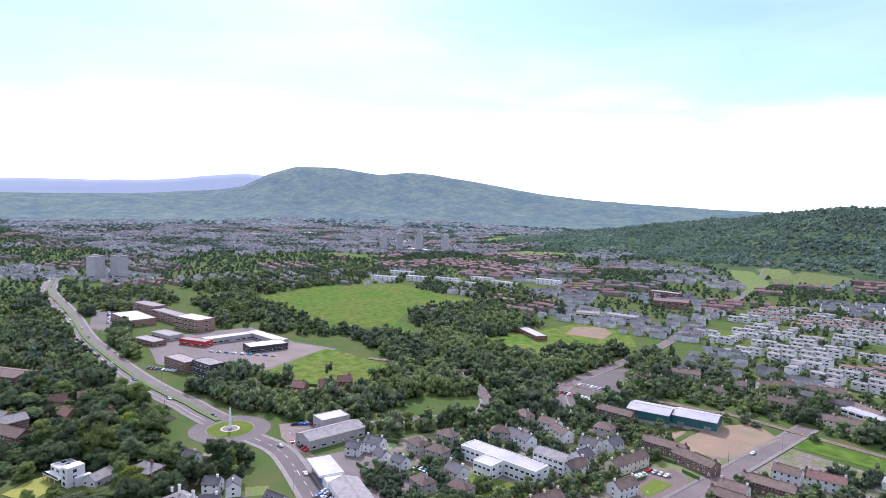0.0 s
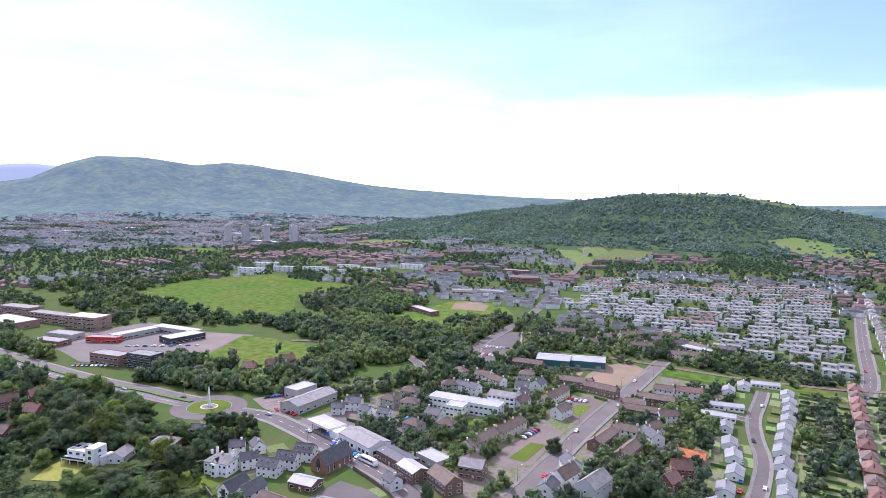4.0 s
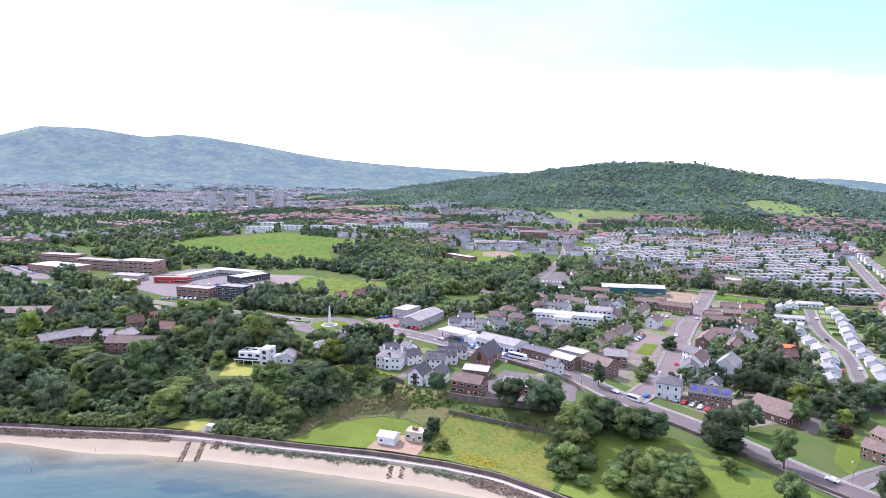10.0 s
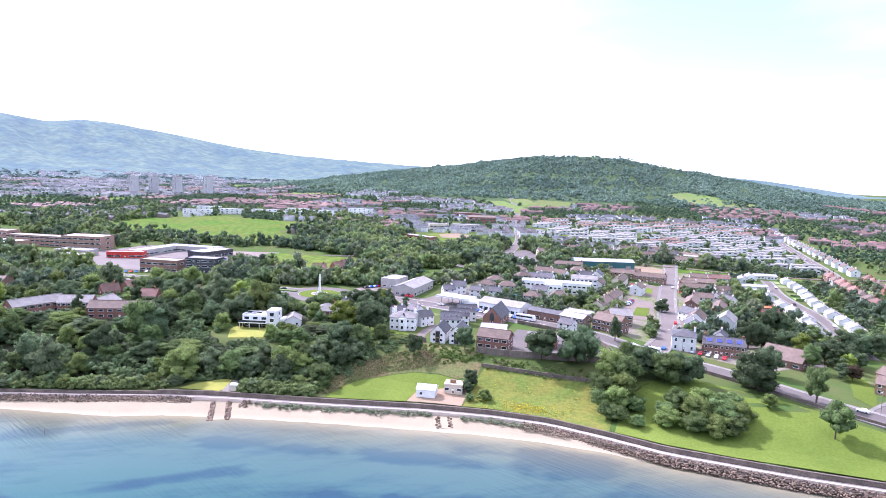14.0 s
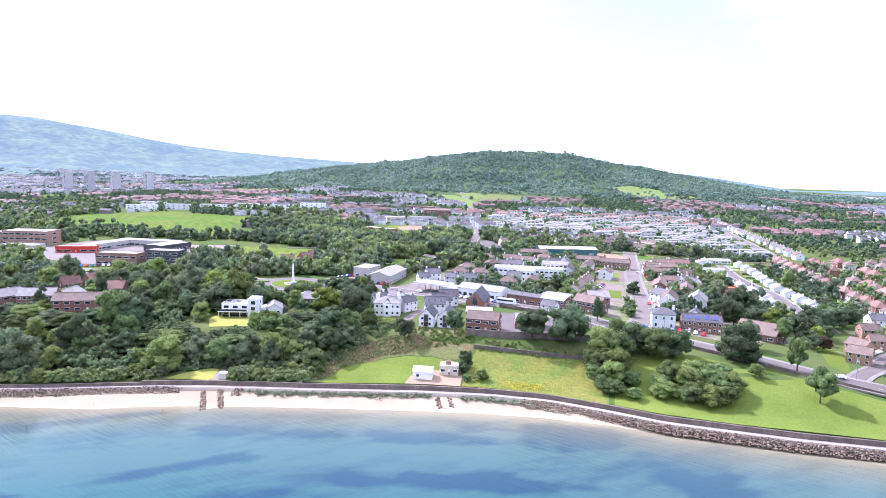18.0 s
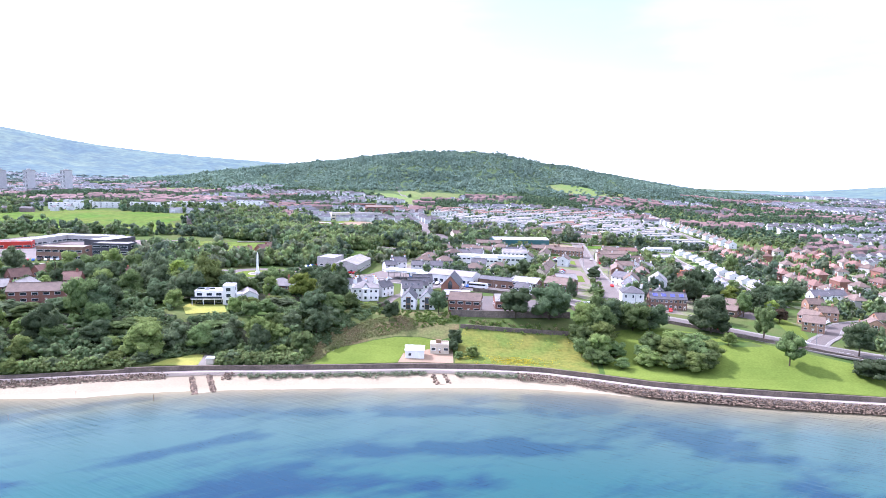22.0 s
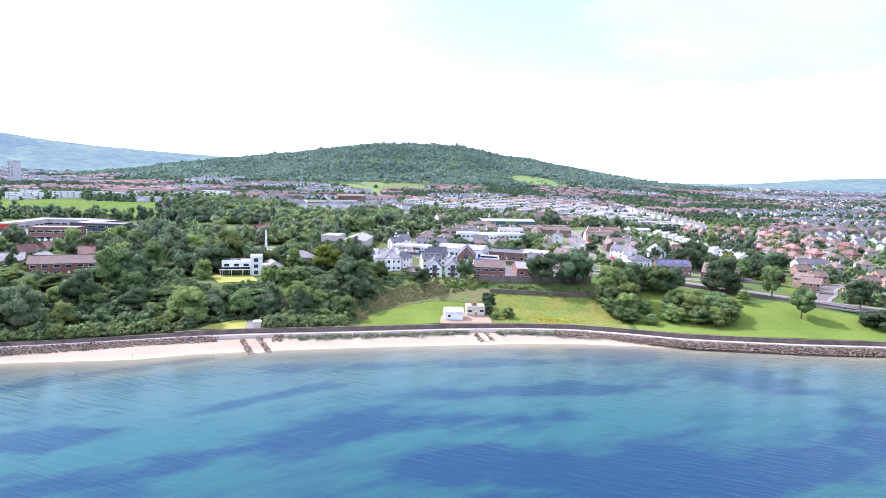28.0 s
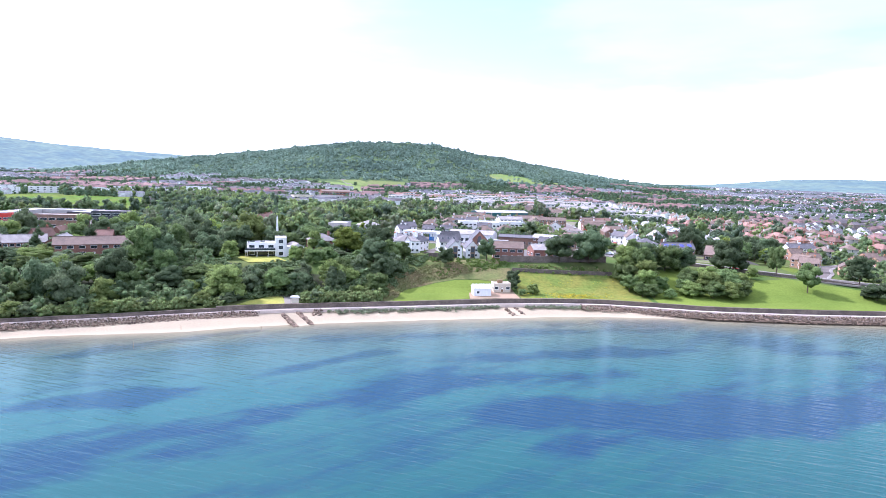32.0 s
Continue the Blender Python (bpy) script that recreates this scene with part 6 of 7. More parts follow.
def tree(x, y, h, r, m=None, lift=0.25, conifer=False, label="", bush=False):
    m = m or trng.choices(("leaf_mid", "leaf_dark", "leaf_light", "leaf_blue", "leaf_gold", "leaf_copper"), (8, 8, 6, 4, 0.5, 0.0))[0]
    t = thing("bush" if bush else "tree", label or ("dense dark green conifer tree" if conifer else ("rounded green bush behind the sea wall" if bush else TREE_LABEL[m])), "bush" if bush else "tree",
              "bushes" if bush else "trees")
    z = gz(x, y)
    t.matrix_basis = pose(x, y, z, 0, 0, trng.uniform(0, 360))
    base = h * lift
    part("trunk", trng.choice(TRUNKS), t, at=Matrix.Diagonal((h * 0.14, h * 0.14, h * 0.62, 1)))
    me = trng.choice(CONIFER) if conifer else trng.choice(CROWNS[m])
    ch = (h - base) / (3.8 if conifer else 2.0)
    part("crown", me, t, at=Matrix.Translation((0, 0, base)) @ Matrix.Diagonal((r, r, ch, 1)))
    return t


def clear(x, y, extra=0.0):
    for tx, ty, tr in TAKEN:
        if (x - tx) ** 2 + (y - ty) ** 2 < (tr + extra) ** 2:
            return False
    for line, half in ROADS:
        for px, py in line[::2]:
            if (x - px) ** 2 + (y - py) ** 2 < (half + 5 + extra) ** 2 and min((x - qx) ** 2 + (y - qy) ** 2 for qx, qy in line) < (half + extra) ** 2:
                return False
    return True


NEAR_TREES = [(214.5, 38.5, 14, 6, 0), (195, 70, 18, 10, 1), (215, 63.5, 17, 5.2, 0), (246, 48, 15, 6.5, 1), (196.5, 53.5, 6, 3.2, 2), (109, 70.5, 16, 8, 1), (124, 72, 18, 10, 1),
              (138, 60, 15, 7, 2), (145, 57, 15, 7, 0), (136, 52, 12, 6.5, 0), (144, 49, 12.5, 7, 2), (135, 45, 10, 5.5, 0), (141, 43, 11, 6.5, 2), (148, 43, 8, 4.5, 0), (143, 36, 6.5, 4.5, 0), (149, 32.5, 5, 3.5, 0), (138, 37, 7, 4.5, 0), (152, 68, 14, 8.5, 1), (160, 66, 15, 8.5, 0), (168, 68, 13, 7.5, 1), (146, 68, 14, 8, 0), (160, 36, 7, 5.5, 2), (168, 33, 8, 5.5, 0), (176, 32, 8, 5.5, 2), (182, 35, 8.5, 6, 0), (185, 42, 8.5, 6, 2), (181, 48, 9, 6.5, 0),
              (172, 48, 9.5, 6.5, 2), (163, 47, 9, 5.5, 0), (170, 40, 10, 7, 2), (178, 41, 10, 7, 0), (158.5, 42, 7, 4.5, 0), (241, 30, 9, 7.5, 1), (255, 38, 10, 5, 0), (22, 34, 11, 6, 0), (24, 48, 12, 6, 1), (28, 61, 12, 6, 0), (20, 58, 14, 7, 1), (34, 73, 9, 5, 0), (53, 64, 10, 4.4, 1), (83, 49, 8.5, 3.6, 1), (82, 45, 6, 2.6, 1), (85, 38, 3.5, 2.2, 0), (90, 40.5, 5, 3.2, 2), (74, 74, 12, 4.6, 1),
              (205, 95, 14, 6, 1), (226, 112, 13, 5, 0), (236, 128, 14, 6, 1), (228, 135, 13, 5.5, 5), (222, 140, 13, 6, 1), (243, 120, 9, 4, 5), (240, 104, 8, 4, 4), (205, 141, 15, 6, 1), (212, 145, 15, 6, 1),
              (250, 150, 14, 7, 1), (262, 162, 13, 7, 0), (240, 160, 13, 6, 0), (150, 78, 10, 4, 1), (140, 118, 13, 3.5, 1), (158, 138, 6, 4, 0), (168, 208, 9, 5, 1), (120, 190, 12, 6, 1), (112, 186, 10, 5, 0), (128, 184, 11, 6, 0),
              (22, 88, 17, 8, 1), (8, 118, 14, 6, 1), (17, 122, 12, 5, 1), (-13, 140, 10, 5, 1), (-7, 142, 11, 5, 1), (-1, 144, 11, 5, 1), (5, 146, 11, 5, 1), (10, 147, 10, 4.5, 1)]
SHADES = ("leaf_mid", "leaf_dark", "leaf_light", "leaf_blue", "leaf_copper", "leaf_gold")
for x, y, h, r, k in NEAR_TREES:
    tree(x, y, h, r, SHADES[k], 0.06 if r / h > 0.55 else 0.16)
    TAKEN.append((x, y, r * 0.6))
for x, y, h, r in ((11, 138, 14, 3.4), (15, 134, 16, 3.6), (19, 130, 13, 3.4), (-66, 94, 16, 3.2), (-82, 84, 17, 3.4), (-120, 92, 18, 3.6), (-128, 60, 15, 3.2), (24, 136, 11, 3)):
    tree(x, y, h, r, "leaf_dark", 0.05, conifer=True)
    TAKEN.append((x, y, 2.5))


def headroom(x, y):
    """How tall a tree has grown below the houses whose gardens look out to sea, and before the roundabout."""
    if -64 < x < -14 and y < 54:
        return max(1.0, 14.3 + (52 - y) * 0.15 - gz(x, y))
    if -14 < x < 50 and y < 92:
        return max(2.5, (17.5 if x < 16 else 15.4) + (92 - y) * 0.15 - gz(x, y))
    d, off = (x + 43) * 0.57 - (y - 152) * 0.82, (x + 43) * 0.82 + (y - 152) * 0.57
    if 0 < d < 45 and abs(off) < 15:
        return max(2.5, 0.25 * d)
    if -178 < x < -85 and (30 < y < 60 or 84 < y < 100):
        return 6.5
    return 99


for x, y, h in ((230, 142, 12), (234, 145, 13), (238, 140, 11), (239, 131, 10), (238, 122, 11), (238, 111, 10), (236, 104, 9)):
    tree(x, y, h, 3.2, "leaf_gold", 0.04, conifer=True, label="tall yellow-green conifer in a hedge row")
for x, y, h, r in ((217, 166, 17, 5), (222, 172, 18, 5), (227, 170, 16, 5), (259, 155, 13, 8), (267, 160, 13, 8), (277, 170, 12, 7), (247, 137, 11, 6), (249, 128, 9, 5)):
    tree(x, y, h, r, "leaf_dark", 0.3 if h > 15 else 0.12)
# the wood behind the sea wall
OPEN = [[(-80, 132), (-80, 190), (-6, 190), (-12, 136), (-30, 128)], [(-44, 49), (-46, 80), (-20, 88), (-15, 55), (-34, 47)], [(-32, 6), (-28, 20), (-20, 29.5), (-9, 30), (-8, 10)], [(28, 20), (28, 38), (32, 51), (40, 60), (46, 74), (52, 86), (90, 84), (140, 76), (146, 20)]]
rng = random.Random(5)
made, tries = 0, 0
while made < 262 and tries < 9000:
    tries += 1
    x, y = rng.uniform(-190, 46), rng.uniform(-60, 150)
    if y < float(wall_y(x)) + 2.5 or any(inside(x, y, q) for q in OPEN) or y > 142 or (x > 22 and y > 82):
        continue
    front = y - float(wall_y(x)) < 12
    r = rng.uniform(2.8, 4.4) if front else rng.choice((3.6, 4.6, 5.4, 6.2, 7.2, 8.4)) * rng.uniform(0.9, 1.1)
    if not clear(x, y, r * 0.3):
        continue
    tall = r * (1.35 if front else rng.uniform(1.5, 2.5))
    if headroom(x, y) < 2.5:
        continue
    tall = min(tall, headroom(x, y))
    tree(x, y, tall, r, rng.choice(("leaf_light", "leaf_blue", "leaf_blue", "leaf_mid")) if front else None, 0.03 if front else 0.06, bush=front)
    TAKEN.append((x, y, r * 0.5))
    made += 1

# garden plots and hedges round the houses
gb, hb = Build("garden"), Build("hedge_leaf")
prng = random.Random(51)
for x, y, a, hw in PLOTS:
    ca, sa = math.cos(a), math.sin(a)
    n = max(1, round(hw / 5))
    for y0, y1 in ((5.0, prng.uniform(11, 16)), (-5.0, -prng.uniform(9, 12))):
        for i in range(n):
            u0, u1 = -hw + 2 * hw * i / n + 0.3, -hw + 2 * hw * (i + 1) / n - 0.3
            if prng.random() < 0.25:
                continue
            q = [(x + u * ca - v * sa, y + u * sa + v * ca) for u, v in ((u0, y0), (u1, y0), (u1, y1), (u0, y1))]
            if not all(clear(px, py, -3.5 if k < 2 else -1.5) for k, (px, py) in enumerate(q)):
                continue
            vs = [(px, py, gz(px, py) + 0.05) for px, py in q]
            gb.add(vs, [(0, 1, 2, 3) if y1 > 0 else (3, 2, 1, 0)])
            if prng.random() < 0.6:
                (ax, ay), (bx, by) = (q[1], q[2]) if prng.random() < 0.5 else (q[2], q[3])
                l = math.hypot(bx - ax, by - ay) or 1
                ox, oy, t = -(by - ay) / l * 0.45, (bx - ax) / l * 0.45, prng.uniform(1.1, 2.2)
                z0, z1 = gz(ax, ay), gz(bx, by)
                hb.add([(ax - ox, ay - oy, z0 - .2), (bx - ox, by - oy, z1 - .2), (bx + ox, by + oy, z1 - .2), (ax + ox, ay + oy, z0 - .2),
                        (ax - ox, ay - oy, z0 + t), (bx - ox, by - oy, z1 + t * .9), (bx + ox, by + oy, z1 + t * .95), (ax + ox, ay + oy, z0 + t)],
                       [(4, 5, 6, 7), (0, 1, 5, 4), (1, 2, 6, 5), (2, 3, 7, 6), (3, 0, 4, 7)])
for k in range(24):
    y = 186 + k * 9.3 + prng.uniform(-1, 1)
    x0, x1, t = 285.5 + prng.uniform(0, 3), 310 - prng.uniform(0, 6), prng.uniform(1.2, 2.0)
    z0, z1 = gz(x0, y), gz(x1, y)
    hb.add([(x0, y - .5, z0 - .2), (x1, y - .5, z1 - .2), (x1, y + .5, z1 - .2), (x0, y + .5, z0 - .2), (x0, y - .45, z0 + t), (x1, y - .45, z1 + t), (x1, y + .45, z1 + t), (x0, y + .45, z0 + t)],
           [(4, 5, 6, 7), (0, 1, 5, 4), (1, 2, 6, 5), (2, 3, 7, 6), (3, 0, 4, 7)])
    if k % 3:
        gb.add([(px, py, gz(px, py) + 0.09) for px, py in ((x0, y + .7), (x1 - 4, y + .7), (x1 - 4, y + 8.4), (x0, y + 8.4))], [(0, 1, 2, 3)])
thing("garden_plots", "small lawns and yards between the houses", "gardens", kind="stuff", data=gb.mesh("garden_plots"))
thing("hedges", "clipped green hedges between gardens", "hedges", kind="stuff", data=hb.mesh("hedges"))

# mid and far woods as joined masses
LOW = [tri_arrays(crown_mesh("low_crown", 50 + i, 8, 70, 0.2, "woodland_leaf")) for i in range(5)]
TOWNC = [tri_arrays(crown_mesh("town_crown", 80 + i, 2, 10, 0.4, "hazy_hill_leaf", 0.9)) for i in range(5)]
HILLC = [tri_arrays(crown_mesh("hill_crown", 60 + i, 2, 12, 0.42, "hazy_hill_leaf", 0.9)) for i in range(5)]


def wood_spots(polys, n, rmin, rmax, seed, gap=0.6, tall=2.1):
    r = random.Random(seed)
    out = []
    for poly, k in zip(polys, n):
        xs, ys = [p[0] for p in poly], [p[1] for p in poly]
        done = t = 0
        while done < k and t < k * 12:
            t += 1
            x, y = r.uniform(min(xs), max(xs)), r.uniform(min(ys), max(ys))
            if not inside(x, y, poly) or any(inside(x, y, k_) for k_ in PARKS):
                continue
            q = r.uniform(rmin, rmax)
            if not clear(x, y, q * 0.3):
                continue
            out.append((r.randrange(5), x, y, gz(x, y) - 0.5, r.uniform(0, 6.3), q, q, q * tall / 2 * r.uniform(0.85, 1.25)))
            done += 1
    return out


FILL = [[(-190, -30), (-190, 150), (-82, 150), (-82, 132), (-30, 126), (-12, 135), (18, 140), (28, 96), (44, 80), (38, 60), (30, 50), (26, 26), (16, 28), (-6, 22), (-22, 29), (-34, 14), (-60, 4), (-90, -8), (-130, -22)]]
fill = [q for q in wood_spots(FILL, (430,), 2.4, 4.4, 71, tall=1.8) if not any(inside(q[1], q[2], o) for o in OPEN) and 2.2 * q[7] < headroom(q[1], q[2]) - 1]
srng = random.Random(58)
for i in range(900):
    x, y = ((srng.uniform(-66, -10), srng.uniform(30, 56)), (srng.uniform(2, 47), srng.uniform(40, 85)), (srng.uniform(-48, -6), srng.uniform(20, 42)))[i % 3]
    if any(inside(x, y, o) for o in (OPEN[1], *OPEN[3:], [(-31, 9), (-27.5, 20), (-19.8, 27.5), (-11, 29), (-8, 12)])) or inside(x, y, [(8, 84), (14, 98), (26, 96), (46, 92), (44, 84), (30, 78)]):
        continue
    q = srng.uniform(1.3, 2.3)
    fill.append((srng.randrange(5), x, y, gz(x, y) - 0.3, srng.uniform(0, 6.3), q, q, min(q * 0.8, 1.4)))
WOODS = [[(-150, 175), (-60, 190), (-25, 200), (0, 240), (-20, 300), (60, 330), (100, 420), (70, 520), (-60, 520), (-200, 370), (-75, 330), (-60, 270), (-100, 235)],
         [(-480, 90), (-190, 60), (-190, 155), (-330, 170), (-480, 210)], [(-480, -120), (-195, -40), (-195, 60), (-480, 80)],
         [(-227, 470), (-150, 440), (-100, 430), (-60, 540), (-180, 600), (-240, 615), (-265, 520)],
         [(-620, 380), (-480, 400), (-520, 620), (-700, 560)], [(-700, 640), (-440, 700), (-200, 620), (-100, 640), (-300, 780), (-700, 760)],
         [(60, 430), (260, 425), (260, 470), (90, 540)], [(285, 150), (310, 150), (312, 400), (288, 390)], [(325, 150), (400, 150), (410, 430), (330, 400)],
         [(-620, 100), (-480, 90), (-480, 330), (-640, 340)], [(190, 190), (245, 180), (240, 300), (195, 300)], [(150, 120), (200, 140), (190, 180), (160, 170)],
         [(-330, 282), (-215, 352), (-200, 378), (-350, 398), (-470, 430), (-485, 335), (-390, 320)], [(-500, 200), (-420, 225), (-340, 195), (-300, 185), (-210, 172), (-150, 178), (-150, 200), (-215, 180), (-330, 205), (-420, 250), (-480, 290)],
         [(8, 215), (30, 222), (40, 260), (100, 335), (90, 400), (30, 300)], [(-160, 225), (-100, 232), (-65, 268), (-75, 245), (-110, 215), (-150, 200)]]
spots = wood_spots(WOODS, (1150, 460, 440, 330, 280, 360, 90, 16, 26, 240, 34, 6, 230, 130, 70, 60), 3.6, 7.0, 8)
back_trees = []
for x, y in TREESPOTS:
    if y > float(wall_y(x)) + 8 and clear(x, y, 1.0) and not any(inside(x, y, q) for q in FIELDS):
        q = trng.uniform(2.6, 5.2) * (1.0 if math.hypot(x - 150, y) < 620 else 1.25)
        (spots if math.hypot(x - 150, y) < 620 else back_trees).append((trng.randrange(5), x, y, gz(x, y) - 0.4, trng.uniform(0, 6.3), q, q, q * trng.uniform(0.8, 1.2)))
GARDENS = [[(60, 180), (140, 150), (150, 330), (90, 420), (40, 300)], [(190, 150), (250, 130), (255, 200), (190, 260)], [(285, 150), (420, 150), (430, 420), (285, 400)],
           [(100, 420), (330, 430), (330, 470), (150, 520), (90, 540)], [(235, 60), (360, 40), (420, 150), (290, 160)], [(92, 560), (50, 860), (150, 1010), (300, 1000), (345, 880), (330, 470)], [(186, 262), (240, 262), (250, 400), (190, 330)]]
spots += wood_spots(GARDENS, (720, 260, 400, 470, 360, 620, 270), 1.3, 4.0, 15)
BAND = [(25, 25), (25, 42), (32, 55), (44, 64), (56, 68), (64, 66), (66, 60), (62, 58), (49, 53), (38, 46), (32, 38), (29.5, 25)]
UPPER = [(56, 67), (66, 60), (74, 62), (84, 66), (84, 76), (60, 78), (44, 70)]
under = wood_spots([BAND, [(86, 62), (86, 68), (132, 65), (132, 60)]], (900, 60), 0.5, 1.2, 44, tall=1.4)
green = wood_spots([UPPER, [(46, 59), (56, 63), (60, 60), (50, 55)], [(86, 61), (86, 69), (132, 66), (132, 59)], [(22, 60), (30, 92), (60, 80), (40, 70)]], (260, 40, 110, 90), 0.5, 1.2, 45, tall=1.5)
thing("bank_growth", "green nettles and brambles on the bank", "undergrowth", kind="stuff", data=stamp("bank_growth", LOW, green, ["bank_leaf"]))
fringe = []
for i in range(520):
    x = trng.uniform(-200, 25) if i < 430 else trng.uniform(-6, 24)
    if -33 < x < -6:
        continue
    y = float(wall_y(x)) + trng.uniform(1.6, 15.0 if x > -6 else 8.5)
    q = trng.uniform(1.3, 2.7)
    fringe.append((trng.randrange(5), x, y, gz(x, y) - 0.3, trng.uniform(0, 6), q, q, q * trng.uniform(0.75, 1.1)))
thing("bush_fringe", "grey-green bushes hanging over the sea wall", "bushes", kind="stuff", data=stamp("bush_fringe", LOW, fringe, ["woodland_light"]))
for x, y in ((-43, -11), (-16, -11), (-50, -33)):
    t = thing("marker_post", "thin dark timber post standing in shallow water", "post", "marker posts")
    part("post", Build("timber").prism(circle(0.08, 6), -2.0, 1.9, 0, circle(0.06, 6)), t)
    part("topmark", Build("sea_wall_stone").prism(circle(0.12, 6), 1.9, 2.1, 0, circle(0.05, 6)), t)
    t.matrix_basis = pose(x, y, 0)
petals = []
for i in range(900):
    if i < 420:
        x, y = trng.gauss(108, 5.5), trng.gauss(37.5, 2.4)
    else:
        x, y = trng.uniform(86, 136), trng.uniform(33, 58)
        if noise.noise(Vector((x * 0.12, y * 0.2, 2))) < 0.05:
            continue
    if y < float(wall_y(x)) + 1.2:
        continue
    q = trng.uniform(0.26, 0.55)
    petals.append((trng.randrange(5), x, y, gz(x, y) + 0.02, trng.uniform(0, 6), q * 1.5, q, q * 0.45))
thing("wild_flowers", "yellow wild flowers scattered through the meadow", "flowers", kind="stuff", data=stamp("wild_flowers", TOWNC, petals, ["flowers"]))
thing("wood_understorey", "thick green understorey filling the wood", "trees", kind="stuff", data=stamp("wood_understorey", LOW, fill, ["woodland_leaf"]))
thing("undergrowth", "brown and green bracken and brambles on the bank", "undergrowth", kind="stuff", data=stamp("undergrowth", LOW, under, ["bracken_leaf"]))
tuft = []
for i in range(330):
    x = trng.uniform(4, 112)
    if 73 < x < 84:
        continue
    y = float(wall_y(x)) - 2.9 - abs(trng.gauss(0, 1.2))
    q = trng.uniform(0.35, 0.8)
    tuft.append((trng.randrange(5), x, y, gz(x, y) + 0.2, trng.uniform(0, 6), q * 1.6, q, q * 0.8))
thing("dune_grass", "grey-green tufts of dune grass along the promenade", "grass", kind="stuff", data=stamp("dune_grass", LOW, tuft, ["dune_grass"]))
tones = defaultdict(list)
for s in spots:
    k = noise.noise(Vector((s[1] * 0.018, s[2] * 0.018, 5))) + trng.uniform(-0.5, 0.5)
    key = "woodland_dark" if k < -0.3 else "woodland_leaf" if k < 0.12 else "woodland_olive" if k < 0.3 else "woodland_light"
    if key == "woodland_dark" and trng.random() < 0.015 and s[5] > 3.4:
        s = (*s[:5], s[5] * 0.75, s[6] * 0.75, s[7] * 1.75)
    tones[key].append(s)
for key, lab in (("woodland_leaf", "dense green broadleaf woodland between fields and streets"), ("woodland_dark", "dark green trees and tall conifers in the wood"),
                 ("woodland_light", "bright green young trees in the wood"), ("woodland_olive", "grey-green willows and alders in the wood")):
    thing("woodland", lab, "trees", kind="stuff", data=stamp("woodland", LOW, tones[key], [key]))
thing("town_trees", "scattered green trees among far streets", "trees", kind="stuff", data=stamp("town_trees", TOWNC, back_trees, ["town_leaf"]))
rng = random.Random(9)
HEATH = [(-90, 1890), (-120, 2050), (60, 2080), (300, 2080), (470, 2040), (660, 2020), (640, 1950), (420, 1880), (250, 1848), (60, 1838)]
PASTURE = [(250, 1420), (300, 1485), (345, 1480), (400, 1440), (450, 1400), (430, 1325), (375, 1260), (300, 1340)]
spots = []
while len(spots) < 18000:
    x, y = rng.uniform(-1000, 1100), rng.uniform(1250, 2150)
    hh = float(hill(x, y))
    if hh < 12 or (rng.random() < 0.93 and any(inside(x, y, q) for q in (HEATH, PASTURE))):
        continue
    q = rng.uniform(4.6, 8.6) * (1.25 + 0.6 * noise.noise(Vector((x * 0.012, y * 0.012, 7))))
    spots.append((rng.randrange(5), x, y, gz(x, y) - 3.0, rng.uniform(0, 6.3), q, q, q * rng.uniform(0.55, 0.95)))
thing("hill_woodland", "dark green woodland covering the hill, with a bluish haze tint", "trees", kind="stuff", data=stamp("hill_woodland", HILLC, spots, ["hazy_hill_leaf"]))

patch("hill_pasture", PASTURE, "hill_grass", "pale pasture on the flank of the hill", "field", 0.8, 20)
patch("hilltop_heath", HEATH, "hill_grass", "open grass on top of the hill", "field", 0.9, 20)
for k, pts in enumerate((*FIELDS[3:7], [(-700, 1150), (-560, 1180), (-500, 1260), (-640, 1280)], [(-60, 1120), (30, 1100), (60, 1220), (-30, 1240)], [(-1150, 800), (-1000, 790), (-980, 860), (-1120, 880)],
                         [(-820, 860), (-700, 850), (-690, 920), (-800, 940)], [(-160, 1010), (-90, 1000), (-60, 1060), (-140, 1080)])):
    patch("town_green", pts, "hill_grass" if pts[0][1] > 1100 else "field", "mown green between far streets", "field", 0.5, 30)

mast = thing("radio_mast", "thin lattice radio mast on the hilltop", "mast")
mx, my = -15, 2040
mz = gz(mx, my)
mb = Build("metal_grey")
mb.prism(circle(1.0, 3), -3, 48, 0, circle(0.5, 3))
part("shaft", mb, mast)
mast.matrix_basis = pose(mx, my, mz)

# ---------- the high hills behind the town ----------
RIDGE_A = [-110, -90, -78, -74, -69, -66, -62, -60, -57.8, -55.5, -52, -48, -45.4, -43.5, -40, -36, -33, -29, -26, -22.5, -19, -14, -8, 0, 6, 9, 11.5, 19, 22, 25, 28.5, 31.5, 36, 39, 52, 75]
RIDGE_Z = [120, 150, 140, 142, 150, 166, 188, 214, 300, 352, 354, 314, 336, 326, 286, 238, 202, 174, 160, 148, 134, 124, 114, 108, 112, 122, 108, 34, 35, 43, 60, 88, 100, 99, 112, 100]


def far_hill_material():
    m = mat("far_hill_glow", (0.10, 0.138, 0.07), (0.056, 0.092, 0.062), 0.008, 0.95, 0.05, 0, 6, 0.03, 0.4)
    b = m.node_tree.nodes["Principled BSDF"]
    # blue emission takes the place of haze over the slopes
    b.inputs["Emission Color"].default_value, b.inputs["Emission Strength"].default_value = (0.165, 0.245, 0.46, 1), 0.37


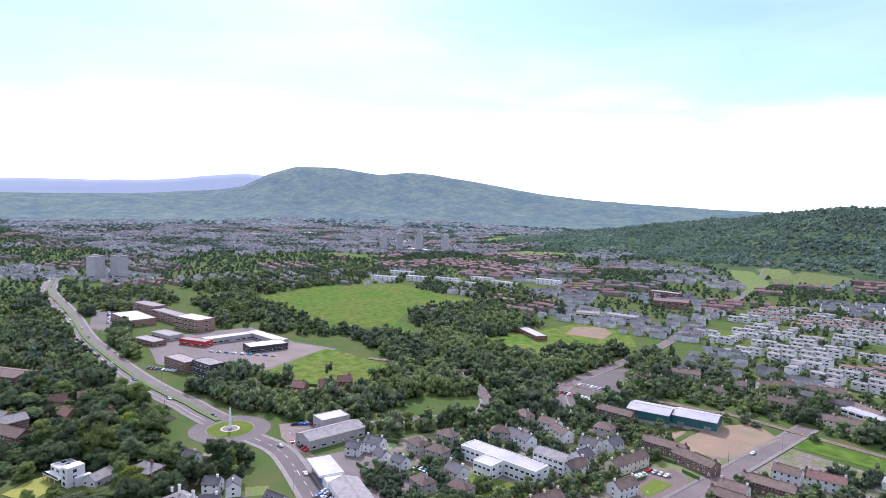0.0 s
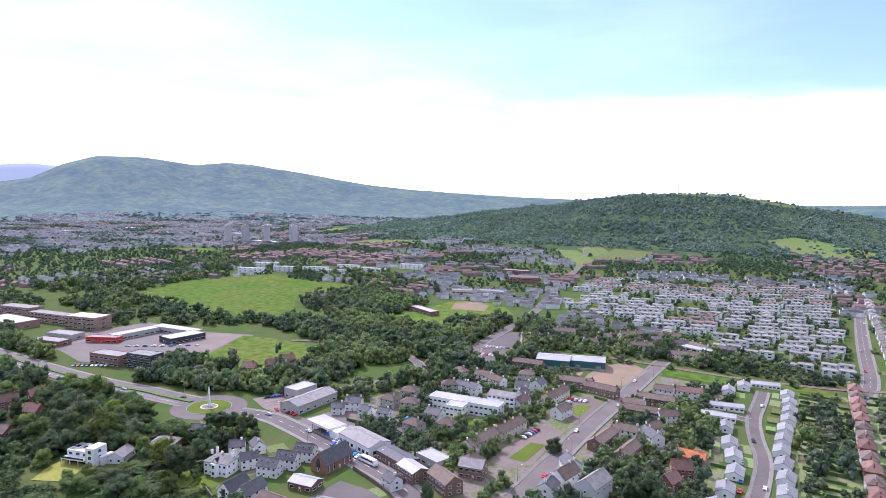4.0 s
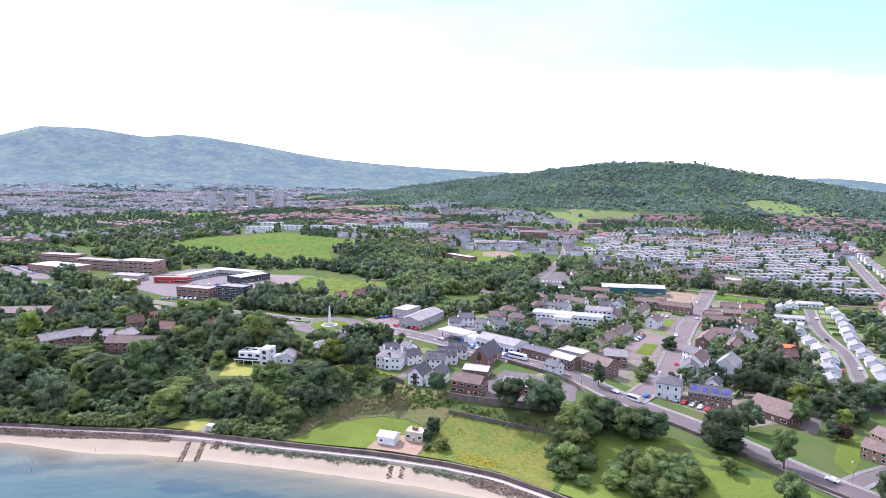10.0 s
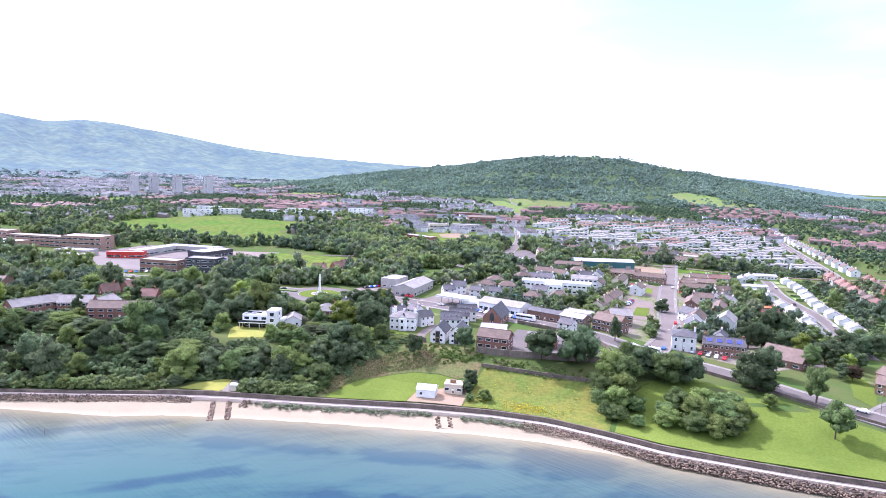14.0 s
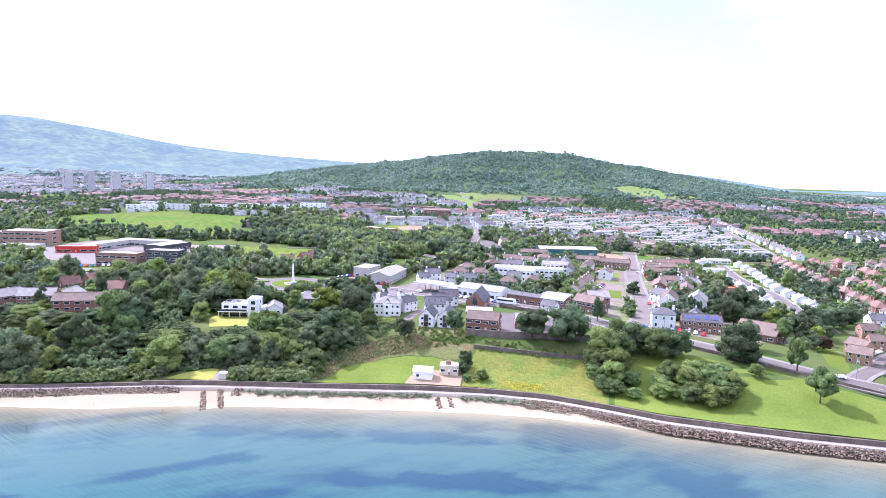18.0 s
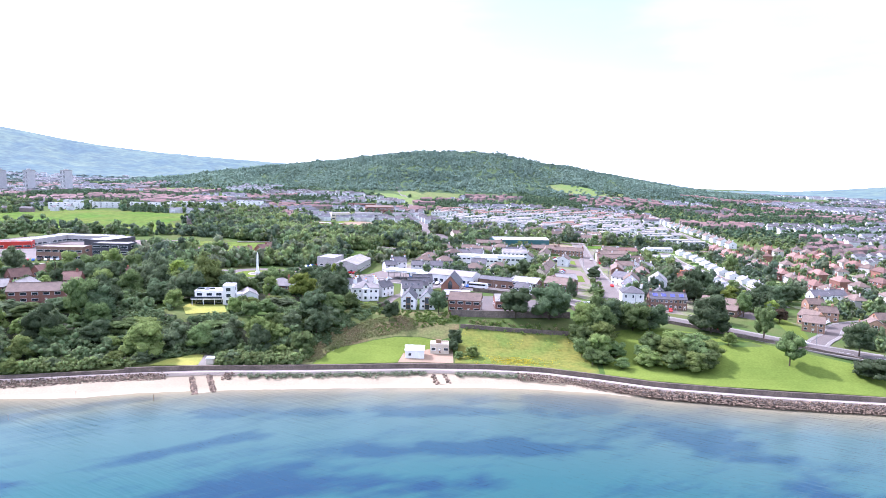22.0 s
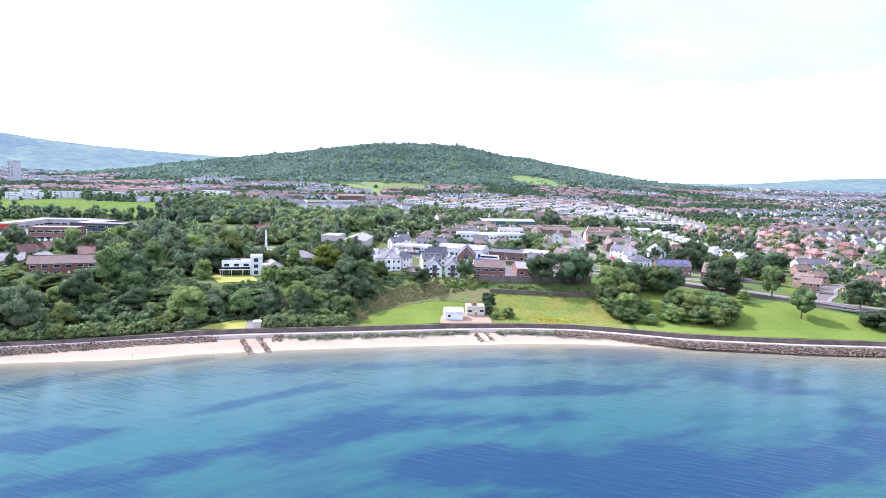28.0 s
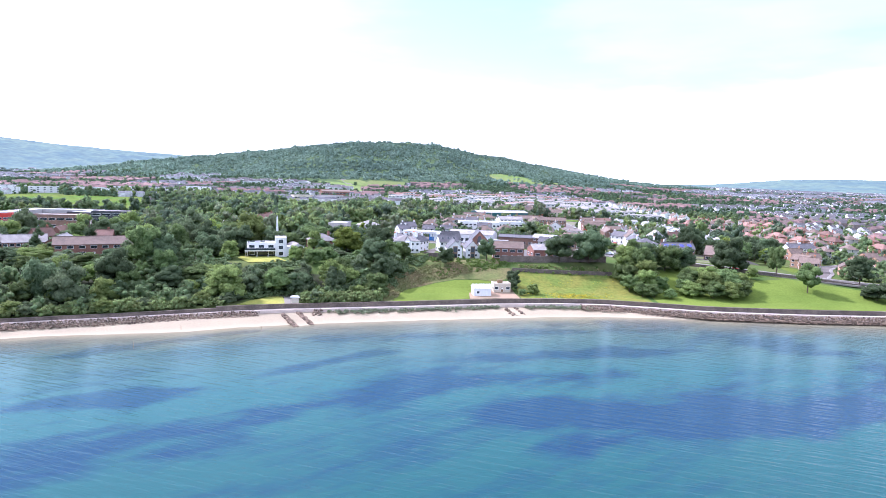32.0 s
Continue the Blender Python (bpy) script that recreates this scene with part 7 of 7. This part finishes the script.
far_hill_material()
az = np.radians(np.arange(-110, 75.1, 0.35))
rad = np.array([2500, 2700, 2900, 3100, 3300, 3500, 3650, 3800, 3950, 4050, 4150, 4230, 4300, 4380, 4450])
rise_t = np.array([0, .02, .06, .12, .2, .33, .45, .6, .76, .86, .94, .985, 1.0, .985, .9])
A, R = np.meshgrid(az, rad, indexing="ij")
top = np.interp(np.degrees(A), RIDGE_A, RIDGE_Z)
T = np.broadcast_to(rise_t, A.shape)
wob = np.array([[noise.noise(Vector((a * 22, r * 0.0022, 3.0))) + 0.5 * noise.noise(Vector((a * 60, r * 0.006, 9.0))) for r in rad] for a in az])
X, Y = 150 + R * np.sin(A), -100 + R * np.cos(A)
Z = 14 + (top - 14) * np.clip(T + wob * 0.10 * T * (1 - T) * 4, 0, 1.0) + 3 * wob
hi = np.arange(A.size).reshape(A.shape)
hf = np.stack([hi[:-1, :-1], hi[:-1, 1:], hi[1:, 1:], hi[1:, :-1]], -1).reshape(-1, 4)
far = thing("backdrop", "high blue-green hills behind the town, haze added as a blue glow", "hills", kind="structure",
            data=np_mesh("backdrop", np.stack([X, Y, Z], -1).reshape(-1, 3), hf[:, ::-1], ["far_hill_glow"]))
# a higher ridge beyond their end, made fainter by a pale glow instead of haze
mat("far_ridge_glow", (0.085, 0.11, 0.085), (0.075, 0.10, 0.085), 0.004, 0.95, 0.05, 0, 6, 0.01, 0.1)
rb = MATS["far_ridge_glow"].node_tree.nodes["Principled BSDF"]
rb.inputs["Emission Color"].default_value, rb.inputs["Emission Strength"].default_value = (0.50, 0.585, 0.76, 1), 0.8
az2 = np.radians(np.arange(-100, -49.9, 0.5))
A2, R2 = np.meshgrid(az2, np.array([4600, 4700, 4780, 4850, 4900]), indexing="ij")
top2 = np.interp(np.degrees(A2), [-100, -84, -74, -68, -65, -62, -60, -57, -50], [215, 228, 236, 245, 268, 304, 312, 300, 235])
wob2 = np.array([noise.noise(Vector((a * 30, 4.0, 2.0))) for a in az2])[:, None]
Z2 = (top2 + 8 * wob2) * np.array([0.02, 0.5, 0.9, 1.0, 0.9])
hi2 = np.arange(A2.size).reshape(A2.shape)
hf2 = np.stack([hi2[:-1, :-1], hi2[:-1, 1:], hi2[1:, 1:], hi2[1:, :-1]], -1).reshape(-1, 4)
ridge = thing("backdrop", "mountain ridge far off, haze added as a pale blue glow", "hills", kind="structure",
              data=np_mesh("backdrop", np.stack([150 + R2 * np.sin(A2), -100 + R2 * np.cos(A2), Z2], -1).reshape(-1, 3), hf2[:, ::-1], ["far_ridge_glow"]))
for p in [*far.data.polygons, *ridge.data.polygons]:
    p.use_smooth = True
rng = random.Random(31)
spots = defaultdict(list)
while len(spots[0]) + len(spots[1]) < 9000:
    a, r = radians(rng.uniform(-88, 45)), rng.uniform(1500, 3050)
    x, y = 150 + r * math.sin(a), -100 + r * math.cos(a)
    if y < 500 or hill(x, y) > 8:
        continue
    k = int(noise.noise(Vector((x * 0.004, y * 0.008, 1))) > -0.04)
    z = max(gz(x, y), 14 + (float(np.interp(math.degrees(a), RIDGE_A, RIDGE_Z)) - 14) * float(np.interp(r, rad, rise_t)))
    q = rng.uniform(0.8, 1.6)
    spots[k].append((rng.randrange(5) if k else 0, x, y, z - 1, rng.uniform(0, 6.3), q * (13 if k else 2.2), q * (8 if k else 1), q * (4.5 if k else 1)))
thing("distant_town", "distant streets of pale houses on the plain", "houses", kind="stuff", data=stamp("distant_town", [far_house("far_white_wall", "far_hazy_slate")], spots[0], ["far_white_wall", "far_hazy_slate"], True))
thing("distant_trees", "distant tree belts between the streets, paled with a haze tint", "trees", kind="stuff", data=stamp("distant_trees", TOWNC, spots[1], ["hazy_distant_leaf"]))
